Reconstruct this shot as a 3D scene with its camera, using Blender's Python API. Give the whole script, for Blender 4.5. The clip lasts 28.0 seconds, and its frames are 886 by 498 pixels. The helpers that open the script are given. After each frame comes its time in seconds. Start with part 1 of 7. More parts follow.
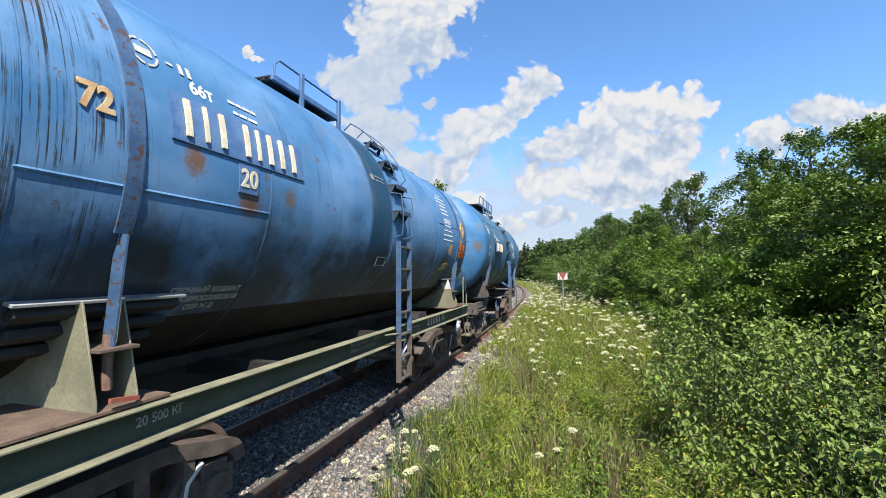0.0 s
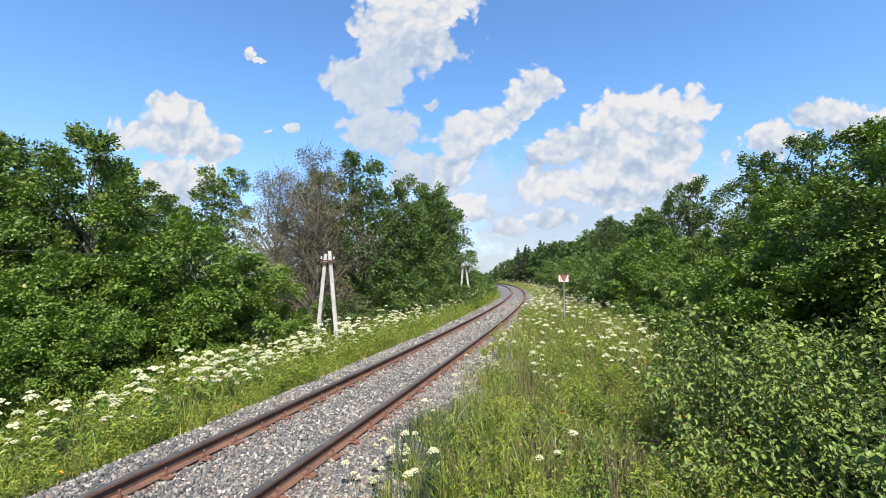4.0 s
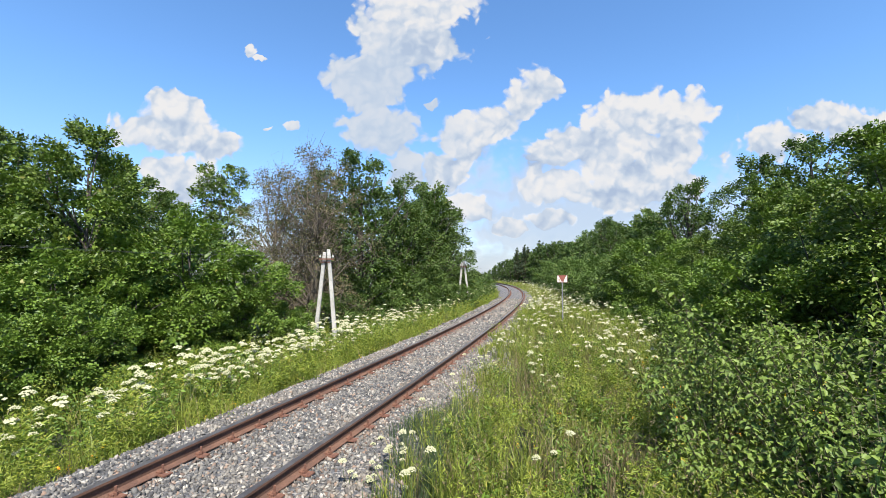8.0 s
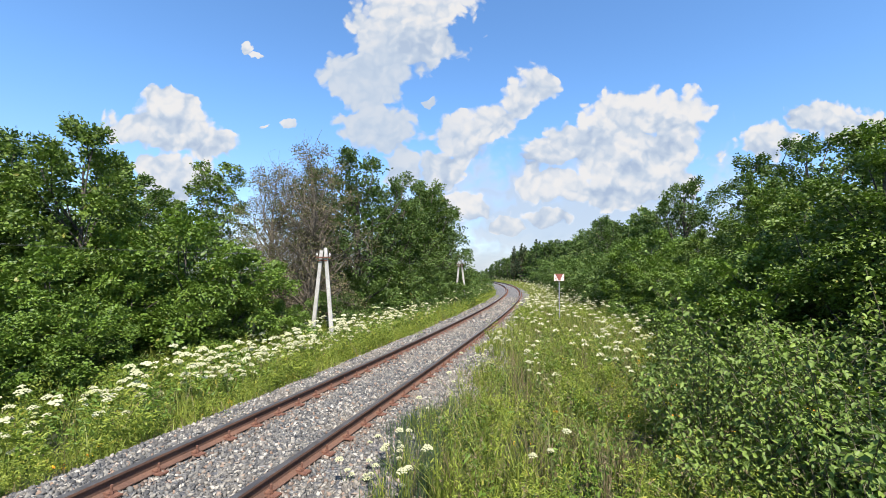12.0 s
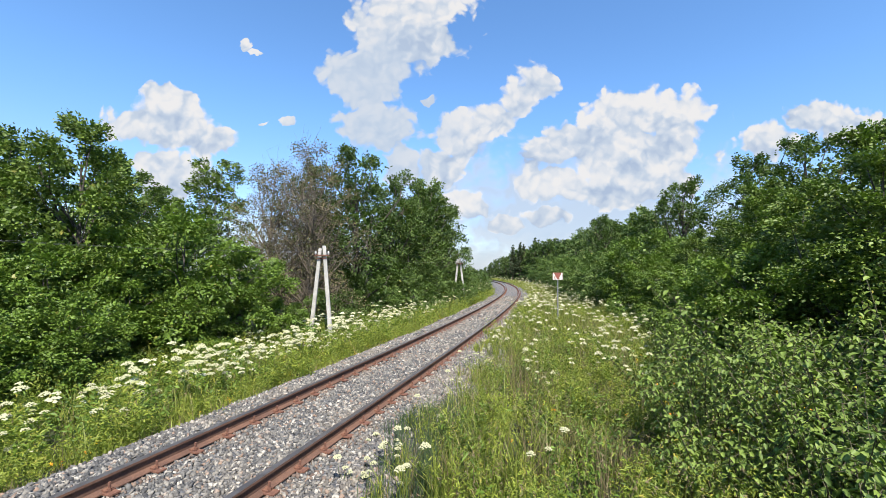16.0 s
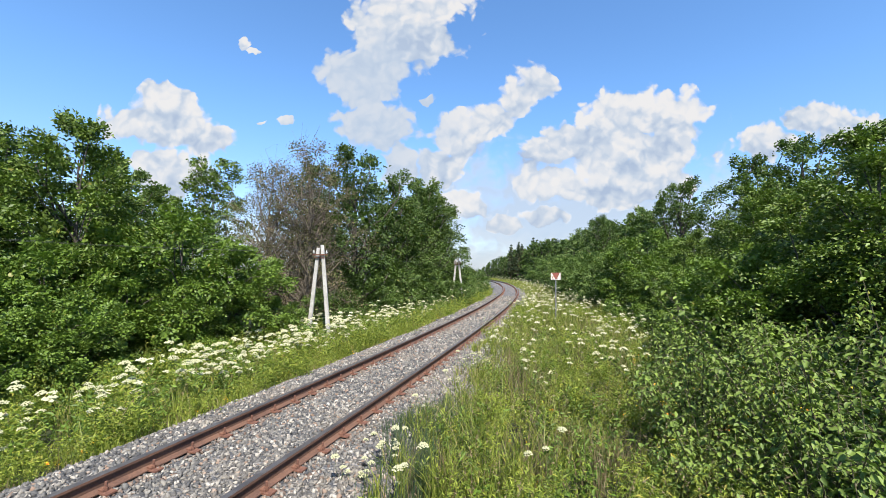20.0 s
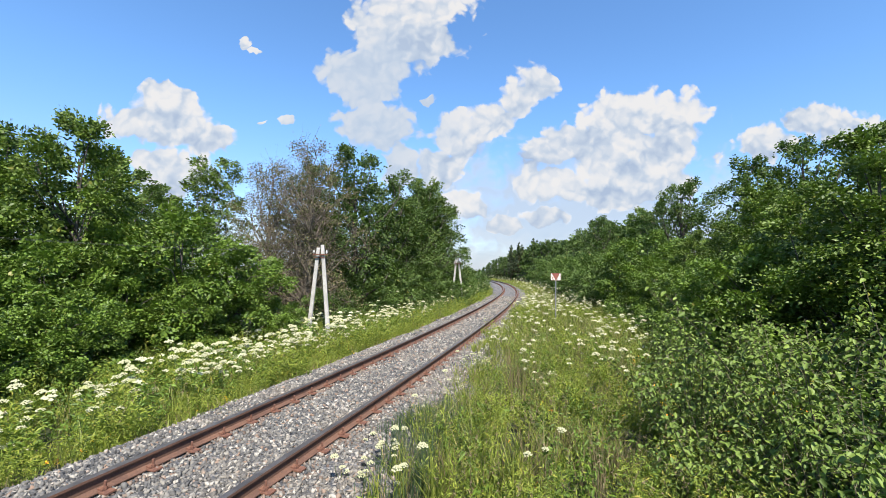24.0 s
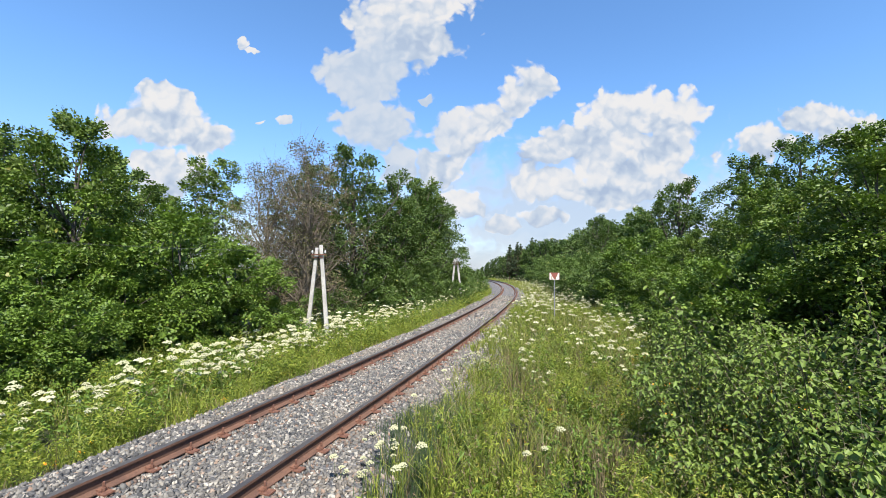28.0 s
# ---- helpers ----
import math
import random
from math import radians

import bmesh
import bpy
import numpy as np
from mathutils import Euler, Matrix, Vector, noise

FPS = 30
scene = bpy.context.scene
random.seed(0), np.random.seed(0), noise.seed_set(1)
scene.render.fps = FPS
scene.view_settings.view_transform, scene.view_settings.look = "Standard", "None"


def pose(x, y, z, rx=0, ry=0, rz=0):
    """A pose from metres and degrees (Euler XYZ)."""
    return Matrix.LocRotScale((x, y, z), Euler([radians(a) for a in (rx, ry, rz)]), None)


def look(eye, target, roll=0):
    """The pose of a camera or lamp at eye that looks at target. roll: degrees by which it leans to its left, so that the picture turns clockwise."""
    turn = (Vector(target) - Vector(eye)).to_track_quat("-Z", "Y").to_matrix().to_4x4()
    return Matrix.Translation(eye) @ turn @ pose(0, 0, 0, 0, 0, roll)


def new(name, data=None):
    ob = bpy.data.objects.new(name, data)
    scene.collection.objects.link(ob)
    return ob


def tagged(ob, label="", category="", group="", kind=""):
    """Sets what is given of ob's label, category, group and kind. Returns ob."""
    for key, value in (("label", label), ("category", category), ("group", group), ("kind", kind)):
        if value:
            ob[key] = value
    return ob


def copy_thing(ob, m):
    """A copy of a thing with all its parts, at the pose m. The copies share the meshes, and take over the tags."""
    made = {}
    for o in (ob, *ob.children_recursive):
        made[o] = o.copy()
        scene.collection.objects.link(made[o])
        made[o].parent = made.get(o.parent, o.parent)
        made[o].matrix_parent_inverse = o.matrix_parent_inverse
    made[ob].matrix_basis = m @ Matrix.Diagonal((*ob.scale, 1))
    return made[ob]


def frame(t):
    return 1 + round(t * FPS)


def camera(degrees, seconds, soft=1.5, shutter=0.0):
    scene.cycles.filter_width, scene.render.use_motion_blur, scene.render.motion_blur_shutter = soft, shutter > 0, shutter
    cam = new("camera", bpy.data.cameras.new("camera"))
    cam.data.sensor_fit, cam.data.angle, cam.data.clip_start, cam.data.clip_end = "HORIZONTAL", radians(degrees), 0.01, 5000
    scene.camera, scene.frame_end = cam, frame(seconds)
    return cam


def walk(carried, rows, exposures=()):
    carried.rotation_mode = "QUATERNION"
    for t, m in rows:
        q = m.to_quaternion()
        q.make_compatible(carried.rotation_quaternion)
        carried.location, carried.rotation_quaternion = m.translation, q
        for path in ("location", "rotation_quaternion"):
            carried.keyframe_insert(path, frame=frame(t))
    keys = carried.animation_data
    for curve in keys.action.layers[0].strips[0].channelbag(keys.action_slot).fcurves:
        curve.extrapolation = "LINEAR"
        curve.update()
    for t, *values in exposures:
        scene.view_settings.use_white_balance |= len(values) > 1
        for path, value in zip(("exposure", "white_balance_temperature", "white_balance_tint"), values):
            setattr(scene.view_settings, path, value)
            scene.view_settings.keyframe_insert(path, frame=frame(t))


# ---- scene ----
# ---------------------------------------------------------------- camera
cam = camera(93.58, 28.0, soft=0.55)
EYE = (0.0, 0.0, 2.209)
TURNS = [
    (0, 93.201, 0.485, -0.107), (1, 93.242, 0.466, -0.080), (2, 93.298, 0.409, -0.044), (3, 93.373, 0.337, -0.006),
    (3.5, 93.411, 0.307, 0.006), (5.5, 93.482, 0.013, 0.055), (6, 93.469, -0.055, 0.050), (7, 93.408, -0.175, -0.023),
    (8, 93.353, -0.271, -0.148), (9, 93.303, -0.314, -0.269), (10, 93.247, -0.314, -0.362), (11, 93.189, -0.316, -0.459),
    (12, 93.149, -0.329, -0.548), (12.5, 93.129, -0.344, -0.576), (14.5, 92.994, -0.502, -0.661), (15, 92.965, -0.515, -0.682),
    (16, 92.929, -0.537, -0.721), (17, 92.905, -0.581, -0.765), (18, 92.893, -0.635, -0.836), (19, 92.892, -0.675, -0.910),
    (20, 92.895, -0.696, -0.963), (21, 92.899, -0.720, -0.992), (21.5, 92.899, -0.737, -0.990), (23.5, 92.921, -0.875, -0.951),
    (24, 92.920, -0.887, -0.963), (25, 92.901, -0.901, -1.012), (26, 92.881, -0.881, -1.062), (27, 92.878, -0.810, -1.108),
    (28, 92.884, -0.715, -1.134)]
walk(cam, [(t, pose(*EYE, rx, ry, rz)) for t, rx, ry, rz in TURNS])

# ---------------------------------------------------------------- daylight
SUN_AZIMUTH, SUN_ELEVATION = 167.0, 53.0      # degrees clockwise from +y, degrees over the horizon
scene.view_settings.exposure = 1.15
_a, _e = radians(SUN_AZIMUTH), radians(SUN_ELEVATION)
TO_SUN = Vector((math.sin(_a) * math.cos(_e), math.cos(_a) * math.cos(_e), math.sin(_e)))
sun = new("sun", bpy.data.lights.new("sun", "SUN"))
sun.data.energy, sun.data.angle, sun.data.color = 5.0, radians(0.55), (1.0, 0.95, 0.87)
sun.matrix_world = look(TO_SUN * 60, (0, 0, 0))


class Nodes:
    """Short hand for building node trees."""

    def __init__(self, tree):
        self.tree = tree
        tree.nodes.clear()

    def add(self, kind):
        return self.tree.nodes.new("ShaderNode" + kind)

    def link(self, a, b):
        self.tree.links.new(a, b)

    def put(self, socket, value):
        if isinstance(value, bpy.types.NodeSocket):
            self.link(value, socket)
        else:
            socket.default_value = value

    def math(self, op, a, b=0.0, c=0.0, clamp=False):
        n = self.add("Math")
        n.operation, n.use_clamp = op, clamp
        for s, v in zip(n.inputs, (a, b, c)):
            self.put(s, v)
        return n.outputs[0]

    def noise(self, vector, scale, detail=4.0, rough=0.55, distort=0.0):
        n = self.add("TexNoise")
        if vector is not None:
            self.link(vector, n.inputs["Vector"])
        n.inputs["Scale"].default_value, n.inputs["Detail"].default_value = scale, detail
        n.inputs["Roughness"].default_value, n.inputs["Distortion"].default_value = rough, distort
        return n.outputs["Fac"]

    def ramp(self, fac, *stops):
        n = self.add("ValToRGB")
        el = n.color_ramp.elements
        while len(el) < len(stops):
            el.new(0.5)
        for e, (p, c) in zip(el, stops):
            e.position = p
            e.color = (*c, 1) if isinstance(c, tuple) else (c, c, c, 1)
        self.put(n.inputs[0], fac)
        return n.outputs[0]

    def mix(self, fac, a, b, blend="MIX"):
        n = self.add("Mix")
        n.data_type, n.blend_type = "RGBA", blend
        self.put(n.inputs[0], fac)
        for s, v in ((n.inputs[6], a), (n.inputs[7], b)):
            self.put(s, (*v, 1) if isinstance(v, tuple) else v)
        return n.outputs[2]

    def span(self, value, low, high):
        n = self.add("MapRange")
        n.interpolation_type = "SMOOTHSTEP"
        self.put(n.inputs[0], value)
        n.inputs[1].default_value, n.inputs[2].default_value = low, high
        return n.outputs[0]

    def stretch(self, vector, scale, place=(0, 0, 0)):
        n = self.add("Mapping")
        self.link(vector, n.inputs["Vector"])
        n.inputs["Scale"].default_value, n.inputs["Location"].default_value = scale, place
        return n.outputs[0]


# cumulus heaps: (across, up, half width, half height) on the plane one metre in front of the eye's level line
CLOUDS = []


def heap(*blobs):
    CLOUDS.extend(blobs)


heap((-0.08, 0.65, 0.15, 0.12), (-0.12, 0.56, 0.12, 0.09), (-0.03, 0.57, 0.075, 0.07), (-0.18, 0.47, 0.105, 0.095), (-0.15, 0.345, 0.115, 0.075), (-0.02, 0.42, 0.022, 0.012))
heap((0.238, 0.468, 0.055, 0.045), (0.185, 0.425, 0.05, 0.05), (0.135, 0.37, 0.06, 0.055), (0.055, 0.325, 0.085, 0.055), (-0.09, 0.25, 0.06, 0.05), (0.0, 0.255, 0.07, 0.05))
heap((0.46, 0.385, 0.10, 0.07), (0.60, 0.375, 0.075, 0.075), (0.33, 0.325, 0.095, 0.065), (0.25, 0.29, 0.08, 0.05), (0.55, 0.295, 0.12, 0.065), (0.43, 0.295, 0.09, 0.06), (0.53, 0.38, 0.07, 0.06), (0.39, 0.35, 0.06, 0.05), (0.46, 0.24, 0.13, 0.05))
heap((0.28, 0.205, 0.10, 0.05), (0.42, 0.195, 0.12, 0.05), (0.075, 0.155, 0.06, 0.042), (0.16, 0.12, 0.045, 0.022), (0.26, 0.135, 0.075, 0.026), (0.56, 0.21, 0.10, 0.05))
heap((0.92, 0.395, 0.07, 0.045), (0.80, 0.32, 0.075, 0.045), (1.04, 0.36, 0.12, 0.06))
heap((-0.66, 0.345, 0.14, 0.06), (-0.65, 0.395, 0.08, 0.055), (-0.54, 0.31, 0.075, 0.045), (-0.66, 0.23, 0.085, 0.065), (-0.59, 0.225, 0.06, 0.04))
heap((-0.475, 0.548, 0.014, 0.017), (-0.455, 0.528, 0.016, 0.008), (-0.37, 0.355, 0.022, 0.009), (-0.43, 0.35, 0.012, 0.006))


def build_sky():
    world = bpy.data.worlds.new("sky")
    scene.world = world
    world.use_nodes = True
    n = Nodes(world.node_tree)
    sky = n.add("TexSky")
    sky.sky_type, sky.sun_disc, sky.sun_elevation, sky.sun_rotation = "NISHITA", False, _e, _a
    sky.altitude, sky.air_density, sky.dust_density, sky.ozone_density = 50.0, 1.0, 0.2, 2.0
    way = n.add("TexCoord").outputs["Generated"]
    sep = n.add("SeparateXYZ")
    n.link(way, sep.inputs[0])
    x, y, z = sep.outputs
    front = n.math("GREATER_THAN", y, 0.12)
    yy = n.math("MAXIMUM", y, 0.12)
    u, v = n.math("DIVIDE", x, yy), n.math("DIVIDE", z, yy)
    plane = n.add("CombineXYZ")
    n.link(u, plane.inputs[0]), n.link(v, plane.inputs[1])
    # billows push the outlines of the heaps in and out, at three sizes
    def warp(coord):
        total = coord
        for size, amount, at in ((4.0, 0.040, (0, 0, 0)), (10.0, 0.045, (3, 7, 1)), (26.0, 0.026, (5, 2, 9)), (64.0, 0.012, (1, 8, 4))):
            t = n.add("TexNoise")
            n.link(n.stretch(plane.outputs[0], (1, 1, 1), at), t.inputs["Vector"])
            t.inputs["Scale"].default_value, t.inputs["Detail"].default_value = size, 2.0
            v3 = n.add("VectorMath")
            v3.operation = "MULTIPLY_ADD"
            n.link(t.outputs["Color"], v3.inputs[0])
            v3.inputs[1].default_value, v3.inputs[2].default_value = (amount, amount, 0), (-amount / 2, -amount / 2, 0)
            add = n.add("VectorMath")
            n.link(total, add.inputs[0]), n.link(v3.outputs[0], add.inputs[1])
            total = add.outputs[0]
        return total
    bent_plane = n.add("SeparateXYZ")
    n.link(warp(plane.outputs[0]), bent_plane.inputs[0])
    bu, bv = bent_plane.outputs[0], bent_plane.outputs[1]
    def billow(coord):
        """Rounded knobs at two sizes over a loose cloud noise."""
        total = n.math("MULTIPLY", n.math("SUBTRACT", n.noise(coord, 7.0, 8.0, 0.60), 0.5), 0.7)
        for size, amount in ((11.0, 0.62), (24.0, 0.50), (52.0, 0.34)):
            t = n.add("TexVoronoi")
            t.feature = "SMOOTH_F1"
            n.link(coord, t.inputs["Vector"])
            t.inputs["Scale"].default_value, t.inputs["Smoothness"].default_value = size, 0.45
            total = n.math("ADD", total, n.math("MULTIPLY", n.math("SUBTRACT", 0.42, t.outputs["Distance"]), amount))
        return total
    bent = warp(plane.outputs[0])
    soft = billow(bent)
    soft_up = billow(n.stretch(bent, (1, 1, 1), (0.004, -0.010, 0)))
    body, under = None, None
    for cu, cv, a, b in CLOUDS:
        du = n.math("MULTIPLY", n.math("SUBTRACT", bu, cu), 1 / a)
        dv = n.math("MULTIPLY", n.math("SUBTRACT", bv, cv), 1 / b)
        d = n.math("SUBTRACT", 1.0, n.math("SQRT", n.math("ADD", n.math("MULTIPLY", du, du), n.math("MULTIPLY", dv, dv))))
        body = d if body is None else n.math("SMOOTH_MAX", body, d, 0.2)
        low = n.math("MULTIPLY", n.span(d, -0.3, 0.3), dv)
        under = low if under is None else n.math("ADD", under, low)
    edge = n.math("ADD", n.math("ADD", body, 0.08), n.math("MULTIPLY", soft, 1.0))
    mask = n.math("MULTIPLY", n.math("MULTIPLY", n.span(edge, -0.10, 0.16), 0.98), front)
    # elsewhere the fair-weather heaps go on by chance
    wide = n.noise(n.stretch(way, (1, 1, 2.2)), 3.2, 9.0, 0.6)
    rest = n.math("MULTIPLY", n.span(wide, 0.55, 0.66), n.math("SUBTRACT", 1.0, n.math("GREATER_THAN", y, 0.15)))
    rest = n.math("MULTIPLY", rest, n.span(z, 0.02, 0.2))
    mask = n.math("MAXIMUM", mask, rest)
    # a far bank of grey cloud lies along the horizon
    bank = n.math("ADD", z, n.math("MULTIPLY", n.math("SUBTRACT", n.noise(n.stretch(way, (1, 1, 3.5)), 7.0, 6, 0.6), 0.5), 0.10))
    bank = n.math("SUBTRACT", 1.0, n.span(bank, 0.02, 0.13))
    mask = n.math("MAXIMUM", mask, n.math("MULTIPLY", bank, 0.85))
    far_up = billow(n.stretch(bent, (1, 1, 1), (0.010, -0.026, 0)))
    relief = n.math("ADD", n.math("MULTIPLY", n.math("SUBTRACT", soft, soft_up), 0.75), n.math("MULTIPLY", n.math("SUBTRACT", soft, far_up), 0.95))
    lit = n.math("ADD", n.math("ADD", 0.60, relief), n.math("MULTIPLY", under, 0.34))
    lit = n.math("SUBTRACT", lit, n.math("MULTIPLY", n.span(edge, 0.4, 1.5), 0.12), clamp=True)
    colour = n.ramp(lit, (0.0, (0.50, 0.61, 0.80)), (0.4, (0.68, 0.77, 0.90)), (0.75, (0.91, 0.93, 0.97)), (1.0, (1.0, 0.985, 0.98)))
    # the high tower is thinner and bluer than the rest
    tall_u, tall_v = n.math("MULTIPLY", n.math("ADD", bu, 0.17), 1 / 0.24), n.math("MULTIPLY", n.math("SUBTRACT", bv, 0.38), 1 / 0.24)
    tower = n.math("SQRT", n.math("ADD", n.math("MULTIPLY", tall_u, tall_u), n.math("MULTIPLY", tall_v, tall_v)))
    colour = n.mix(n.math("MULTIPLY", n.math("SUBTRACT", 1.0, n.span(tower, 0.45, 1.15)), 0.62), colour, (0.62, 0.74, 0.91))
    # thin grey veil behind the heaps
    wide_u, wide_v = n.math("MULTIPLY", n.math("SUBTRACT", bu, 0.30), 1.7), n.math("MULTIPLY", n.math("SUBTRACT", bv, 0.12), 4.2)
    veil = n.math("SUBTRACT", 1.0, n.math("SQRT", n.math("ADD", n.math("MULTIPLY", wide_u, wide_u), n.math("MULTIPLY", wide_v, wide_v))))
    veil = n.math("MULTIPLY", n.math("MULTIPLY", n.span(n.math("ADD", veil, n.math("MULTIPLY", soft, 0.8)), -0.2, 0.6), 0.85), front)
    thin = n.math("SUBTRACT", veil, mask, clamp=True)
    mask = n.math("MAXIMUM", mask, veil)
    colour = n.mix(n.math("MULTIPLY", thin, 1.3, clamp=True), colour, (0.66, 0.76, 0.90))
    colour = n.mix(n.math("MULTIPLY", bank, 0.9), colour, (0.60, 0.69, 0.82))
    clear, cloud, both = n.add("Background"), n.add("Background"), n.add("MixShader")
    deep = n.add("HueSaturation")
    deep.inputs["Saturation"].default_value, deep.inputs["Value"].default_value = 1.05, 1.1
    n.link(sky.outputs[0], deep.inputs["Color"])
    haze = n.mix(n.span(z, 0.05, 0.40), (0.76, 0.80, 0.95), (0.77, 0.98, 1.14))
    n.link(n.mix(1.0, deep.outputs[0], haze, "MULTIPLY"), clear.inputs[0])
    clear.inputs[1].default_value = SKY_STRENGTH
    n.link(colour, cloud.inputs[0])
    cloud.inputs[1].default_value = CLOUD_STRENGTH
    n.link(mask, both.inputs[0]), n.link(clear.outputs[0], both.inputs[1]), n.link(cloud.outputs[0], both.inputs[2])
    n.link(both.outputs[0], n.add("OutputWorld").inputs[0])


SKY_STRENGTH, CLOUD_STRENGTH = 0.096, 0.394
build_sky()

# ---------------------------------------------------------------- materials
def material(name, build, rough=0.6, metal=0.0, bump=0.0, leaf=0.0, spec=0.5, coat=0.0):
    """build(n, point) gives (colour, height or None, roughness or None); point is the object's own space in metres."""
    m = bpy.data.materials.new(name)
    m.use_nodes = True
    n = Nodes(m.node_tree)
    point = n.add("TexCoord").outputs["Object"]
    colour, height, gloss = build(n, point)
    s = n.add("BsdfPrincipled")
    n.put(s.inputs["Base Color"], (*colour, 1) if isinstance(colour, tuple) else colour)
    n.put(s.inputs["Roughness"], rough if gloss is None else gloss)
    s.inputs["Metallic"].default_value = metal
    s.inputs["Specular IOR Level"].default_value = spec
    s.inputs["Coat Weight"].default_value, s.inputs["Coat Roughness"].default_value = coat, 0.45
    if height is not None and bump:
        b = n.add("Bump")
        b.inputs["Strength"].default_value, b.inputs["Distance"].default_value = 1.0, bump
        n.link(height, b.inputs["Height"]), n.link(b.outputs[0], s.inputs["Normal"])
    out = s.outputs[0]
    if leaf:
        t, both = n.add("BsdfTranslucent"), n.add("MixShader")
        n.put(t.inputs[0], n.mix(0.6, colour, (0.131, 0.277, 0.0154)) if not isinstance(colour, tuple) else (*colour, 1))
        both.inputs[0].default_value = leaf
        n.link(out, both.inputs[1]), n.link(t.outputs[0], both.inputs[2])
        out = both.outputs[0]
    n.link(out, n.add("OutputMaterial").inputs[0])
    return m


def worn(c1, c2, scale=3.0, fine=60.0, spots=None, amount=0.5):
    """Two tones in large stains, with fine grain, and chips of a third tone."""
    def build(n, p):
        big, small = n.noise(p, scale, 5, 0.6), n.noise(p, fine, 3, 0.6)
        c = n.mix(n.span(big, 0.35, 0.65), c1, c2)
        c = n.mix(0.35, c, n.ramp(small, (0.3, 0.25), (0.7, 0.75)), "OVERLAY")
        if spots:
            chip = n.noise(p, scale * 4.3, 6, 0.7)
            c = n.mix(n.span(chip, 1 - amount * 0.72, 1.06 - amount * 0.72), c, spots)
        return c, small, None
    return build


def foliage(dark, light, odd=(0.185, 0.185, 0.0385), odd_share=0.012, stain=1.2, swing=1.0):
    def build(n, p):
        r = n.add("NewGeometry").outputs["Random Per Island"]
        big = n.noise(p, stain, 3, 0.5)
        f = n.math("ADD", n.math("MULTIPLY", r, 0.6), n.math("MULTIPLY", n.math("SUBTRACT", big, 0.3), swing), clamp=True)
        c = n.mix(f, dark, light)
        c = n.mix(n.math("LESS_THAN", r, odd_share), c, odd)
        return c, None, None
    return build


def ballast_look(n, p):
    v = n.add("TexVoronoi")
    n.link(p, v.inputs["Vector"])
    v.inputs["Scale"].default_value = 27.0
    tone = n.add("SeparateColor")
    n.link(v.outputs["Color"], tone.inputs[0])
    c = n.ramp(tone.outputs[0], (0.0, (0.0423, 0.0423, 0.0462)), (0.45, (0.0847, 0.0847, 0.087)), (0.8, (0.154, 0.146, 0.139)), (0.95, (0.262, 0.239, 0.208)), (1.0, (0.162, 0.1, 0.0693)))
    big = n.noise(p, 0.9, 4, 0.6)
    c = n.mix(n.math("MULTIPLY", n.span(big, 0.5, 0.75), 0.45), c, (0.2, 0.154, 0.108))
    return c, n.math("SUBTRACT", 1.0, v.outputs["Distance"]), None


def stone_look(tint, share):
    def build(n, p):
        r = n.add("NewGeometry").outputs["Random Per Island"]
        c = n.ramp(r, (0.0, (0.036, 0.036, 0.037)), (0.32, (0.080, 0.078, 0.075)), (0.60, (0.135, 0.127, 0.114)), (0.80, (0.198, 0.182, 0.156)), (0.91, (0.350, 0.325, 0.280)), (0.96, (0.190, 0.128, 0.092)))
        g, wide = n.noise(p, 90, 4, 0.7), n.noise(p, 0.8, 4, 0.6)
        c = n.mix(n.math("MULTIPLY", n.span(wide, 0.42, 0.68), 0.30), c, (0.235, 0.190, 0.140))
        c = n.mix(share, c, tint)
        return n.mix(0.4, c, n.ramp(g, (0.3, 0.25), (0.7, 0.75)), "OVERLAY"), g, None
    return build


def soil_look(n, p):
    big, small = n.noise(p, 0.35, 5, 0.6), n.noise(p, 14, 6, 0.7)
    c = n.mix(n.span(big, 0.35, 0.65), (0.0308, 0.0423, 0.0108), (0.0539, 0.0577, 0.02))
    c = n.mix(n.span(small, 0.42, 0.7), c, (0.027, 0.0347, 0.0108))
    return c, small, None


